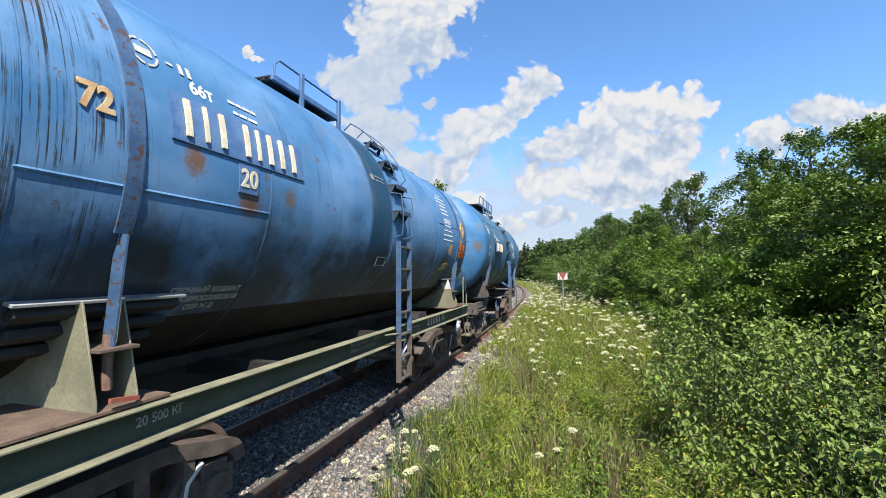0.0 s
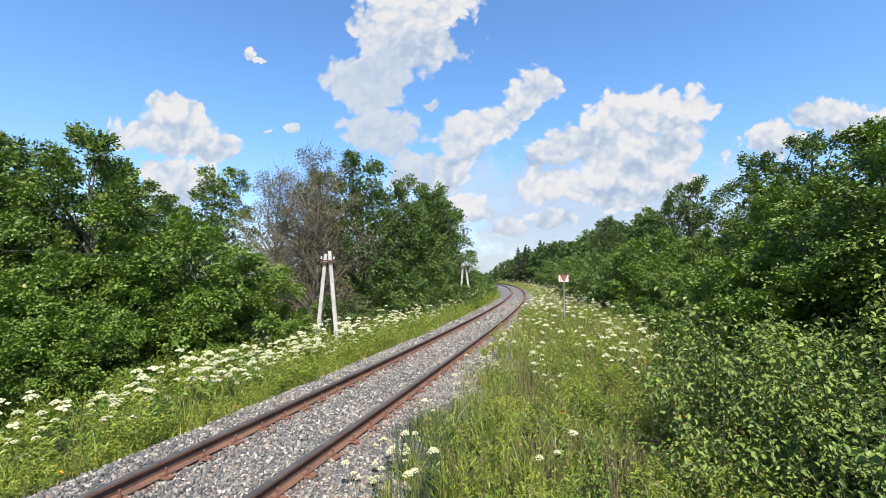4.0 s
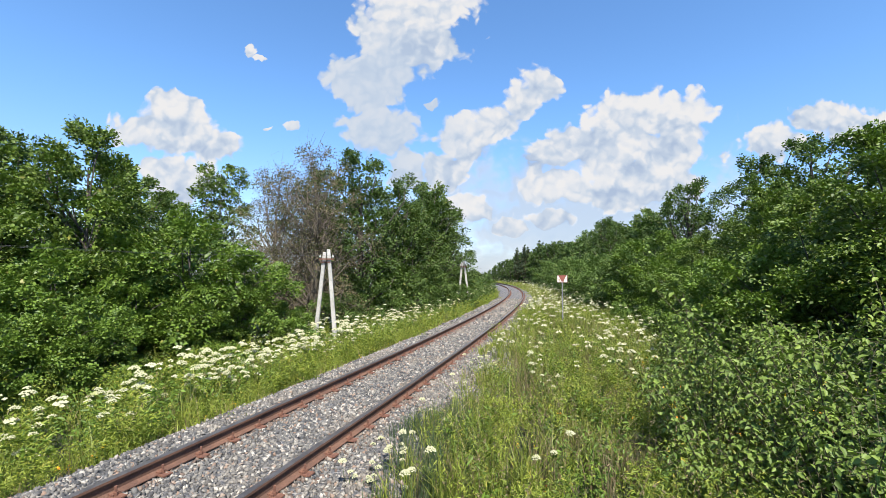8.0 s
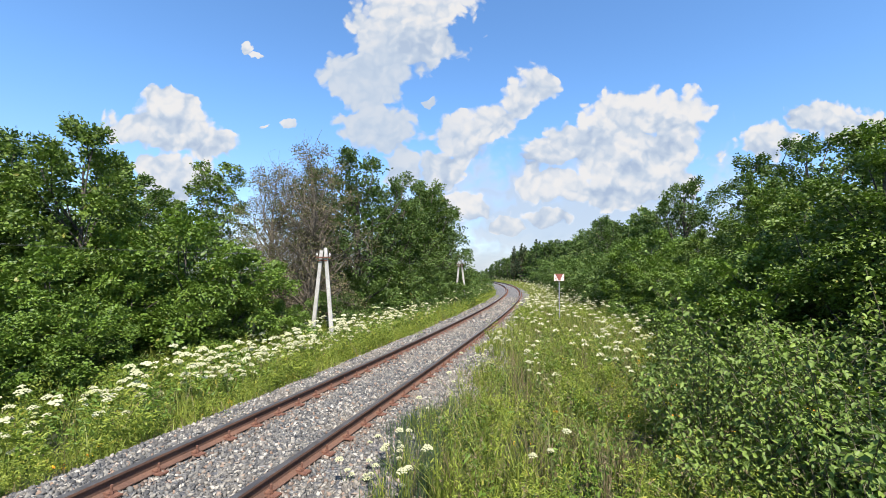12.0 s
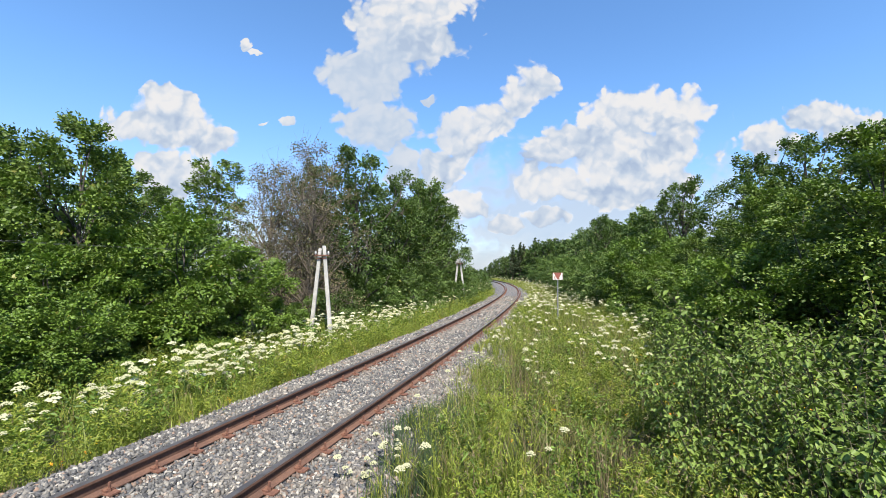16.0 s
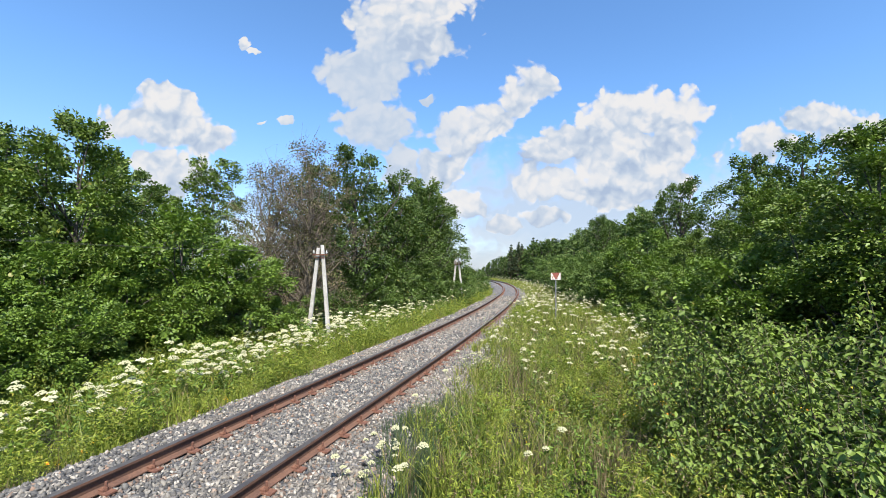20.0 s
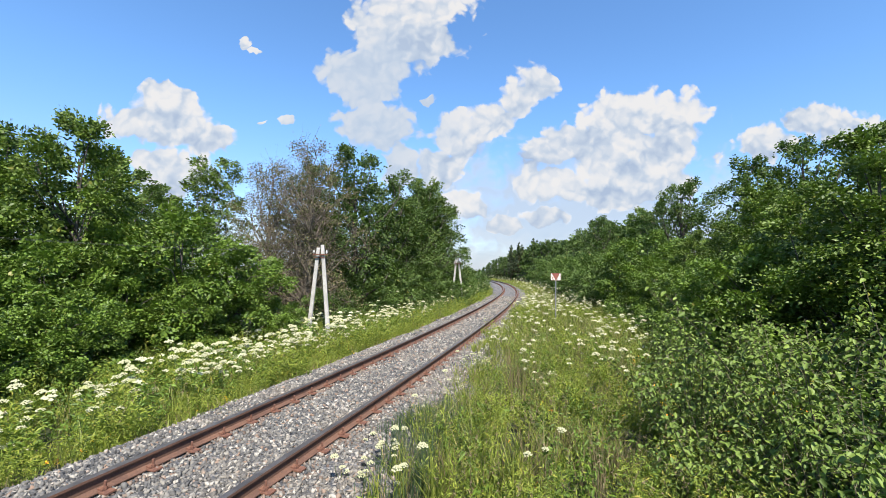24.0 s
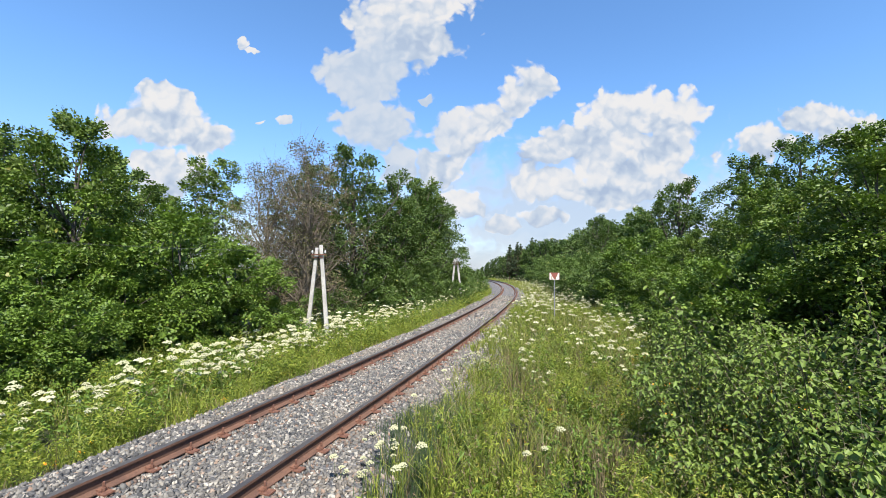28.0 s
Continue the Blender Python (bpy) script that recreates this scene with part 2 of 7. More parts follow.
def tank_paint(base, faded, rust, streak, band=None, band_colour=None, drips=(), stains=(), chips=0.66):
    def build(n, p):
        big = n.noise(n.stretch(p, (0.5, 1.0, 0.9)), 1.6, 5, 0.6)
        c = n.mix(n.span(big, 0.32, 0.72), base, faded)
        if band:
            s = n.add("SeparateXYZ")
            n.link(p, s.inputs[0])
            wob = n.math("ADD", s.outputs[0], n.math("MULTIPLY", n.math("SUBTRACT", n.noise(p, 3, 3), 0.5), 0.12))
            inside = n.math("MULTIPLY", n.span(wob, band[0] - 0.06, band[0] + 0.06), n.math("SUBTRACT", 1.0, n.span(wob, band[1] - 0.06, band[1] + 0.06)))
            c = n.mix(n.math("MULTIPLY", inside, 0.92), c, band_colour)
        # runs of rain and product down the sides
        run = n.noise(n.stretch(p, (7.0, 0.5, 0.35)), 2.6, 6, 0.65)
        c = n.mix(n.math("MULTIPLY", n.span(run, 0.56, 0.76), streak), c, (0.027, 0.027, 0.0308))
        pale = n.noise(n.stretch(p, (6.0, 0.5, 0.4), (3, 1, 2)), 2.2, 5, 0.6)
        c = n.mix(n.math("MULTIPLY", n.span(pale, 0.55, 0.8), 0.30), c, (0.2, 0.246, 0.285))
        # thin black drips below old spills
        for x0, x1 in drips:
            s = n.add("SeparateXYZ")
            n.link(p, s.inputs[0])
            inside = n.math("MULTIPLY", n.span(s.outputs[0], x0 - 0.12, x0 + 0.12), n.math("SUBTRACT", 1.0, n.span(s.outputs[0], x1 - 0.12, x1 + 0.12)))
            thin = n.noise(n.stretch(p, (38.0, 0.9, 0.7)), 1.0, 7, 0.7)
            c = n.mix(n.math("MULTIPLY", n.math("MULTIPLY", n.math("MULTIPLY", n.span(thin, 0.51, 0.58), inside), n.span(n.noise(p, 2.3, 4, 0.6), 0.42, 0.60)), 0.9), c, (0.0169, 0.0154, 0.0154))
        chip = n.noise(p, 4.2, 9, 0.75)
        c = n.mix(n.span(chip, chips, chips + 0.035), c, rust)
        blush = n.noise(n.stretch(p, (1.3, 0.7, 0.6), (5, 2, 1)), 1.2, 5, 0.65)
        c = n.mix(n.math("MULTIPLY", n.span(blush, 0.58, 0.8), 0.45), c, (0.154, 0.115, 0.0693))
        # rusty blotches that have broken through the paint; also the lower flanks' grime and painted shade
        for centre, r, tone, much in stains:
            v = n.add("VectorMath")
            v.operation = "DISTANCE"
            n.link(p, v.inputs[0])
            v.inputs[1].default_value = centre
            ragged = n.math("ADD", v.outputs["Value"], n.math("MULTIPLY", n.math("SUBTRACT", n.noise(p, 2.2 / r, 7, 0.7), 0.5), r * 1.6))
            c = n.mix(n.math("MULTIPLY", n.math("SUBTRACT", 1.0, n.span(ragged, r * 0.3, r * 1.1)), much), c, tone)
        grain = n.noise(p, 120, 3, 0.6)
        c = n.mix(0.12, c, n.ramp(grain, (0.3, 0.2), (0.7, 0.8)), "OVERLAY")
        dents = n.noise(p, 1.1, 3, 0.5)
        rough = n.math("ADD", 0.40, n.math("MULTIPLY", big, 0.22))
        return c, n.math("ADD", n.math("MULTIPLY", dents, 6.0), n.math("MULTIPLY", grain, 0.12)), rough
    return build


def rail_side_look(n, p):
    big, small = n.noise(p, 1.8, 5, 0.65), n.noise(p, 45, 5, 0.7)
    c = n.mix(n.span(big, 0.3, 0.7), (0.0732, 0.0362, 0.0246), (0.127, 0.0639, 0.04))
    c = n.mix(0.5, c, n.ramp(small, (0.3, 0.22), (0.7, 0.78)), "OVERLAY")
    return c, small, None


def bark_look(c1, c2):
    def build(n, p):
        g = n.noise(n.stretch(p, (6, 6, 1.2)), 4, 6, 0.7)
        return n.mix(n.span(g, 0.35, 0.65), c1, c2), g, None
    return build


def sign_look(n, p):
    g = n.noise(p, 9, 6, 0.7)
    return n.mix(n.span(g, 0.52, 0.60), (0.57, 0.539, 0.493), (0.262, 0.115, 0.0539)), None, None


M_SOIL = material("earth", soil_look, 0.95, bump=0.05)
M_BALLAST = material("ballast_bed", ballast_look, 0.9, bump=0.03)
M_STONE = material("crushed_granite", stone_look((0.15, 0.14, 0.12), 0.0), 0.85, bump=0.002)
M_STONE_RUSTY = material("rust_stained_granite", stone_look((0.135, 0.078, 0.050), 0.55), 0.9, bump=0.002)
M_RAIL_TOP = material("polished_rail", worn((0.085, 0.075, 0.068), (0.135, 0.122, 0.112), 4, 80), 0.42, metal=0.5)
M_RAIL = material("rusted_rail", rail_side_look, 0.85, bump=0.002)
M_RUST = material("rusted_iron", worn((0.1, 0.0423, 0.027), (0.154, 0.0693, 0.0423), 12, 90), 0.85, bump=0.002)
M_GRASS = material("grass", foliage((0.034, 0.058, 0.010), (0.290, 0.320, 0.0600), (0.293, 0.239, 0.115), 0.10, 2.6, 1.5), 0.5, leaf=0.34, spec=0.3)
M_DRY = material("dry_grass", foliage((0.115, 0.080, 0.048), (0.235, 0.182, 0.105), (0.0924, 0.1, 0.0308), 0.2), 0.7, leaf=0.2, spec=0.2)
M_WEED = material("weed_leaf", foliage((0.036, 0.070, 0.010), (0.300, 0.345, 0.0480), (0.323, 0.293, 0.0539), 0.07, 2.2, 1.4), 0.5, leaf=0.38, spec=0.3)
M_REED = material("horsetail", foliage((0.027, 0.0539, 0.027), (0.0693, 0.1, 0.0462), (0.077, 0.077, 0.0385), 0.1), 0.6, leaf=0.2, spec=0.3)
M_LEAF_ALDER = material("alder_leaf", foliage((0.0230, 0.042, 0.008), (0.158, 0.228, 0.0350)), 0.5, leaf=0.16, spec=0.3)
M_LEAF_MAPLE = material("bright_leaf", foliage((0.0280, 0.0540, 0.0080), (0.148, 0.230, 0.0290)), 0.5, leaf=0.17, spec=0.3)
M_LEAF_BIRCH = material("birch_leaf", foliage((0.0296, 0.0540, 0.014), (0.13, 0.195, 0.0434)), 0.55, leaf=0.21, spec=0.25)
M_LEAF_OAK = material("dark_leaf", foliage((0.020, 0.036, 0.009), (0.100, 0.155, 0.032)), 0.55, leaf=0.15, spec=0.25)
M_LEAF_NEAR = material("shrub_leaf", foliage((0.030, 0.060, 0.014), (0.168, 0.230, 0.044), (0.30, 0.26, 0.03), 0.006, 0.9, 1.9), 0.5, leaf=0.16, spec=0.2)
M_LEAF_DEAD = material("withered_leaf", foliage((0.085, 0.069, 0.038), (0.185, 0.150, 0.088), (0.070, 0.085, 0.028), 0.25), 0.8, leaf=0.15, spec=0.1)
M_NEEDLE = material("pine_needle", foliage((0.0246, 0.0447, 0.0169), (0.0655, 0.0909, 0.0347)), 0.55, leaf=0.1)
M_BARK = material("bark", bark_look((0.0385, 0.0308, 0.0231), (0.1, 0.0847, 0.0693)), 0.95, bump=0.01)
M_TWIG = material("twig", bark_look((0.0462, 0.0385, 0.0193), (0.0847, 0.077, 0.0347)), 0.8, bump=0.002)
M_BARK_PINE = material("pine_bark", bark_look((0.077, 0.0462, 0.0308), (0.169, 0.1, 0.0616)), 0.95, bump=0.01)
M_BARK_DEAD = material("dead_bark", bark_look((0.080, 0.063, 0.046), (0.180, 0.148, 0.108)), 0.95, bump=0.01)
M_BARK_BIRCH = material("birch_bark", bark_look((0.077, 0.0693, 0.0616), (0.424, 0.408, 0.385)), 0.9, bump=0.004)
M_UMBEL = material("umbel", foliage((0.37, 0.36, 0.205), (0.53, 0.52, 0.35), (0.32, 0.33, 0.14), 0.25), 0.8, leaf=0.25, spec=0.1)
M_STEM = material("stem", foliage((0.0616, 0.1, 0.0231), (0.115, 0.154, 0.0462)), 0.6, leaf=0.1, spec=0.2)
M_PETAL = material("yellow_petal", foliage((0.539, 0.323, 0.0154), (0.616, 0.424, 0.0231), (0.578, 0.185, 0.0231), 0.3), 0.6, leaf=0.2, spec=0.1)
M_CONCRETE = material("concrete", worn((0.277, 0.266, 0.239), (0.362, 0.347, 0.316), 2.0, 40, (0.231, 0.216, 0.193), 0.45), 0.9, bump=0.003)
M_SIGN = material("sign_paint", sign_look, 0.6)
M_SIGN_RED = material("faded_red_paint", worn((0.231, 0.0539, 0.0385), (0.185, 0.077, 0.0462), 14, 60), 0.6)
M_GALV = material("galvanised_tube", worn((0.231, 0.239, 0.246), (0.323, 0.323, 0.323), 6, 60), 0.5, metal=0.4)
M_WIRE = material("wire", worn((0.077, 0.077, 0.077), (0.123, 0.115, 0.115), 6, 60), 0.6, metal=0.5)

# wagon paints and metals; oily grime on the lower flanks, with their shade painted in
GRIME_SHADE_A = tuple(((x, 1.12, -1.02), 0.98, (0.018, 0.015, 0.012), 0.88) for x in (-3.2, -1.7, -0.3, 1.2, 2.6, 4.0))
GRIME_SHADE_B = tuple(((x, 1.20, -1.05), 0.80, (0.018, 0.018, 0.017), 0.70) for x in (-3.6, -2.0, -0.4, 1.2, 2.8, 4.3))
M_TANK_A = material("blue_tank_paint", tank_paint((0.038, 0.125, 0.250), (0.110, 0.215, 0.365), (0.11, 0.055, 0.028), 0.7, (0.0, 0.68), (0.0046, 0.0323, 0.0616), ((4.05, 4.75), (3.9, 4.2), (4.3, 4.7), (-4.6, -4.25)), (((3.55, 1.53, 0.01), 0.13, (0.13, 0.07, 0.035), 0.95), ((2.98, 1.515, -0.20), 0.17, (0.12, 0.065, 0.035), 0.95), ((2.45, 1.52, -0.10), 0.12, (0.12, 0.08, 0.05), 0.8), ((4.55, 1.36, 0.75), 0.20, (0.09, 0.055, 0.035), 0.9), ((-4.80, 1.15, -0.80), 0.75, (0.012, 0.011, 0.010), 0.95), ((-4.72, 1.36, 0.25), 0.35, (0.06, 0.038, 0.026), 0.6), *GRIME_SHADE_A), 0.635), bump=0.004, coat=0.10, spec=0.28)
M_TANK_B = material("teal_blue_tank_paint", tank_paint((0.022, 0.086, 0.158), (0.056, 0.142, 0.222), (0.108, 0.0539, 0.027), 0.5, (-0.95, 0.25), (0.0216, 0.0462, 0.0655), ((0.1, 0.35),), (((5.52, 0.66, -0.78), 0.34, (0.050, 0.082, 0.090), 0.8), ((5.32, 1.38, -0.05), 0.22, (0.131, 0.0847, 0.0347), 0.8), ((5.36, 0.60, 1.28), 0.30, (0.139, 0.115, 0.0539), 0.55), ((5.55, 0.55, -0.95), 0.55, (0.0385, 0.0347, 0.0308), 0.75), ((5.2, 1.4, 0.5), 0.22, (0.123, 0.115, 0.0693), 0.35), *GRIME_SHADE_B)), bump=0.004, coat=0.05, spec=0.2)
# the front dish: its sunlight is painted in as a brighter, bluer tone
M_TANK_B_END = material("sunlit_blue_end_paint", tank_paint((0.031, 0.115, 0.240), (0.070, 0.180, 0.320), (0.108, 0.0539, 0.027), 0.3, stains=(((5.32, 1.38, -0.05), 0.20, (0.131, 0.0847, 0.0347), 0.7), ((5.36, 0.60, 1.28), 0.30, (0.139, 0.115, 0.0539), 0.5), ((5.55, 0.55, -0.95), 0.55, (0.03, 0.034, 0.034), 0.8), ((5.45, -0.3, -1.2), 0.60, (0.03, 0.034, 0.036), 0.7), ((5.2, 1.4, 0.5), 0.22, (0.123, 0.115, 0.0693), 0.35))), bump=0.004, coat=0.05, spec=0.2)
M_BLUE = material("blue_ironwork", worn((0.0462, 0.108, 0.231), (0.0847, 0.154, 0.277), 6, 70, (0.131, 0.0616, 0.0308), 0.42), 0.5, bump=0.001)
M_BLUE_B = material("dull_blue_ironwork", worn((0.0308, 0.0847, 0.177), (0.0616, 0.115, 0.2), 6, 70, (0.108, 0.0693, 0.0462), 0.45), 0.5, bump=0.001)
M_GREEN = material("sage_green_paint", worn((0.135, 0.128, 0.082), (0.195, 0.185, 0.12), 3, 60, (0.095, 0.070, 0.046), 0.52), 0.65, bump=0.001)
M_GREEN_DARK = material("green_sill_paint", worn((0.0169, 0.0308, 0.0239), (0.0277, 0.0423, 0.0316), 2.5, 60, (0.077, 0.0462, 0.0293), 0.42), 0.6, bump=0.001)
M_BROWN = material("brown_dusty_steel", worn((0.0524, 0.0419, 0.0358), (0.0864, 0.0709, 0.0604), 4, 70, (0.131, 0.0693, 0.0423), 0.42), 0.8, bump=0.001)
M_DARK = material("grimy_black_steel", worn((0.0092, 0.0089, 0.0089), (0.02, 0.0185, 0.0177), 3, 60, (0.0462, 0.0323, 0.0231), 0.36), 0.7, bump=0.001)
M_CAST = material("cast_steel", worn((0.048, 0.036, 0.029), (0.085, 0.064, 0.052), 7, 90, (0.1, 0.0539, 0.0308), 0.45), 0.75, bump=0.002)
M_SPRING = material("rusty_spring_steel", worn((0.1, 0.0577, 0.0385), (0.154, 0.0924, 0.0655), 9, 90), 0.75, bump=0.001)
M_TYRE = material("bright_tread", worn((0.323, 0.316, 0.308), (0.424, 0.416, 0.408), 5, 60), 0.25, metal=1.0)
M_WHEEL = material("wheel_steel", worn((0.0577, 0.0423, 0.0347), (0.108, 0.0732, 0.0539), 6, 80), 0.7, bump=0.001)
M_WHITE = material("stencil_white", worn((0.508, 0.516, 0.508), (0.601, 0.601, 0.585), 14, 80, (0.269, 0.308, 0.347), 0.38), 0.7)
M_CREAM = material("cream_digits", worn((0.477, 0.4, 0.277), (0.57, 0.508, 0.385), 9, 80, (0.293, 0.146, 0.0616), 0.44), 0.65)
M_GREYTXT = material("faded_stencil", worn((0.154, 0.162, 0.154), (0.231, 0.231, 0.216), 14, 80, (0.0924, 0.1, 0.1), 0.5), 0.75)
M_ORANGE = material("orange_plate", worn((0.578, 0.123, 0.0154), (0.631, 0.169, 0.0231), 7, 60), 0.45, bump=0.001)
M_AMBER = material("amber_label", worn((0.554, 0.308, 0.077), (0.601, 0.362, 0.115), 7, 60), 0.5)
M_RED = material("red_label", worn((0.477, 0.0347, 0.0231), (0.539, 0.0539, 0.0385), 7, 60), 0.5)
M_PINK = material("faded_red_iron", worn((0.323, 0.108, 0.0847), (0.424, 0.185, 0.154), 9, 60), 0.7)
M_INK = material("black_ink", worn((0.0154, 0.0154, 0.0154), (0.027, 0.0231, 0.0231), 9, 60), 0.6)
M_SCRAP = material("torn_paper", worn((0.385, 0.385, 0.362), (0.477, 0.462, 0.431), 9, 60, (0.269, 0.185, 0.077), 0.45), 0.8)
M_GLUE = material("old_glue", worn((0.277, 0.169, 0.0539), (0.385, 0.246, 0.0924), 6, 60, (0.077, 0.0616, 0.0308), 0.5), 0.7)
M_SOOT = material("oily_stain", worn((0.0154, 0.0139, 0.0108), (0.0385, 0.0308, 0.0154), 3, 40, (0.123, 0.1, 0.0231), 0.42), 0.4)

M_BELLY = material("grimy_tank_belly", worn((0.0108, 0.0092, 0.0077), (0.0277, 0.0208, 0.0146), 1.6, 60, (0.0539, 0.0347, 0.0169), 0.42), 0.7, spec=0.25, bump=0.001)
M_STRAP_B = material("rust_eaten_strap", worn((0.0385, 0.077, 0.146), (0.0616, 0.108, 0.177), 3, 70, (0.0847, 0.0501, 0.0308), 0.66), 0.6, bump=0.001)
M_STRAP = material("strap_paint", worn((0.030, 0.070, 0.145), (0.052, 0.105, 0.19), 5, 70, (0.075, 0.040, 0.025), 0.64), 0.5, bump=0.001)

M_RUSTY_CREAM = material("rust_stained_cream", worn((0.37, 0.216, 0.0924), (0.477, 0.323, 0.169), 9, 80, (0.216, 0.0924, 0.0385), 0.46), 0.65)
M_ZINC = material("scuffed_grey_steel", worn((0.169, 0.169, 0.162), (0.277, 0.277, 0.262), 4, 70, (0.0924, 0.0616, 0.0462), 0.46), 0.5)


M_PRIMER = material("scratched_primer", worn((0.0347, 0.0616, 0.077), (0.0577, 0.0886, 0.1), 5, 90, (0.0308, 0.0246, 0.0216), 0.55), 0.7, bump=0.001)

M_DIM = material("weathered_stencil", worn((0.30, 0.30, 0.27), (0.42, 0.41, 0.37), 14, 80, (0.14, 0.15, 0.15), 0.44), 0.75)
M_REPAIR = material("dull_repaired_paint", worn((0.020, 0.026, 0.028), (0.034, 0.036, 0.034), 4, 60, (0.05, 0.035, 0.02), 0.4), 0.65)
M_STEP = material("soot_blue_ironwork", worn((0.018, 0.030, 0.050), (0.032, 0.050, 0.080), 6, 70, (0.05, 0.035, 0.025), 0.45), 0.6, bump=0.001)
M_OLIVE = material("olive_overpaint", worn((0.085, 0.085, 0.03), (0.12, 0.11, 0.045), 4, 60, (0.04, 0.06, 0.07), 0.4), 0.6)
M_LEAF_FAR = material("far_leaf", foliage((0.036, 0.066, 0.019), (0.105, 0.150, 0.040)), 0.6, leaf=0.2, spec=0.2)
M_RUSTPLATE = material("rusty_brown_plate", worn((0.070, 0.046, 0.033), (0.115, 0.076, 0.052), 5, 80, (0.06, 0.055, 0.038), 0.5), 0.85, bump=0.002)
# ---------------------------------------------------------------- mesh helpers
class Shape:
    """Collects points and faces of one mesh."""

    def __init__(self):
        self.v, self.f, self.m = [], [], []

    def add(self, verts, faces, m=0):
        k = len(self.v)
        self.v.extend(tuple(p) for p in verts)
        self.f.extend([tuple(i + k for i in f) for f in faces])
        self.m.extend([m] * len(faces))
        return self

    def box(self, c, s, turn=None, m=0):
        hx, hy, hz = s[0] / 2, s[1] / 2, s[2] / 2
        pts = [Vector((x, y, z)) for x in (-hx, hx) for y in (-hy, hy) for z in (-hz, hz)]
        if turn is not None:
            r = Euler([radians(a) for a in turn]).to_matrix()
            pts = [r @ p for p in pts]
        pts = [p + Vector(c) for p in pts]
        return self.add(pts, [(0, 1, 3, 2), (4, 6, 7, 5), (0, 4, 5, 1), (2, 3, 7, 6), (0, 2, 6, 4), (1, 5, 7, 3)], m)

    def bar(self, a, b, w, h, m=0, up=(0, 0, 1)):
        """A beam of rectangular section from a to b."""
        a, b = Vector(a), Vector(b)
        d = (b - a).normalized()
        side = d.cross(Vector(up))
        if side.length < 1e-4:
            side = d.cross(Vector((1, 0, 0)))
        side.normalize()
        top = side.cross(d)
        pts = [p + side * x * w / 2 + top * z * h / 2 for p in (a, b) for x, z in ((-1, -1), (1, -1), (1, 1), (-1, 1))]
        return self.add(pts, [(3, 2, 1, 0), (4, 5, 6, 7), (0, 1, 5, 4), (1, 2, 6, 5), (2, 3, 7, 6), (3, 0, 4, 7)], m)

    def tube(self, path, r, n=8, m=0, r2=None, caps=True):
        path = [Vector(p) for p in path]
        r2 = r if r2 is None else r2
        rings, last = [], None
        for i, p in enumerate(path):
            d = (path[min(i + 1, len(path) - 1)] - path[max(i - 1, 0)]).normalized()
            ref = Vector((0, 0, 1)) if abs(d.z) < 0.9 else Vector((1, 0, 0))
            a = d.cross(ref).normalized() if last is None else (last - d * last.dot(d)).normalized()
            last = a
            b = d.cross(a)
            rr = r + (r2 - r) * i / max(len(path) - 1, 1)
            rings.append([p + (a * math.cos(2 * math.pi * j / n) + b * math.sin(2 * math.pi * j / n)) * rr for j in range(n)])
        faces = [(i * n + j, i * n + (j + 1) % n, (i + 1) * n + (j + 1) % n, (i + 1) * n + j) for i in range(len(path) - 1) for j in range(n)]
        if caps:
            faces += [tuple(reversed(range(n))), tuple((len(path) - 1) * n + j for j in range(n))]
        return self.add([p for ring in rings for p in ring], faces, m)

    def lathe(self, profile, centre, axis="y", n=32, m=0):
        """Turns (along, radius) pairs about an axis through centre. m may be one slot or one for each band."""
        c = Vector(centre)
        pts = []
        for a, r in profile:
            for j in range(n):
                w = 2 * math.pi * j / n
                p, q = r * math.cos(w), r * math.sin(w)
                pts.append(c + Vector({"x": (a, p, q), "y": (q, a, p), "z": (p, q, a)}[axis]))
        for i in range(len(profile) - 1):
            band = [(i * n + j, i * n + (j + 1) % n, (i + 1) * n + (j + 1) % n, (i + 1) * n + j) for j in range(n)]
            k = m if isinstance(m, int) else m[i]
            if i == 0:
                self.add(pts, band, k)
                start = len(self.v) - len(pts)
            else:
                self.f.extend([tuple(x + start for x in f) for f in band])
                self.m.extend([k] * n)
        return self

    def slab(self, outline, thick, place, m=0):
        """A plate: outline of (a, b) pairs; place(a, b, t) gives the point, t runs from 0 to thick."""
        k = len(outline)
        pts = [place(a, b, t) for t in (0, thick) for a, b in outline]
        faces = [tuple(reversed(range(k))), tuple(range(k, 2 * k))] + [(i, (i + 1) % k, k + (i + 1) % k, k + i) for i in range(k)]
        return self.add(pts, faces, m)


def mesh_of(name, shape, materials, smooth=True):
    me = bpy.data.meshes.new(name)
    me.from_pydata([tuple(p) for p in shape.v], [], shape.f)
    for m in materials if isinstance(materials, (list, tuple)) else [materials]:
        me.materials.append(m)
    me.polygons.foreach_set("material_index", shape.m)
    bm = bmesh.new()
    bm.from_mesh(me)
    bmesh.ops.recalc_face_normals(bm, faces=bm.faces)
    bm.to_mesh(me)
    bm.free()
    if smooth:
        me.shade_smooth()
        me.set_sharp_from_angle(angle=radians(38))
    return me


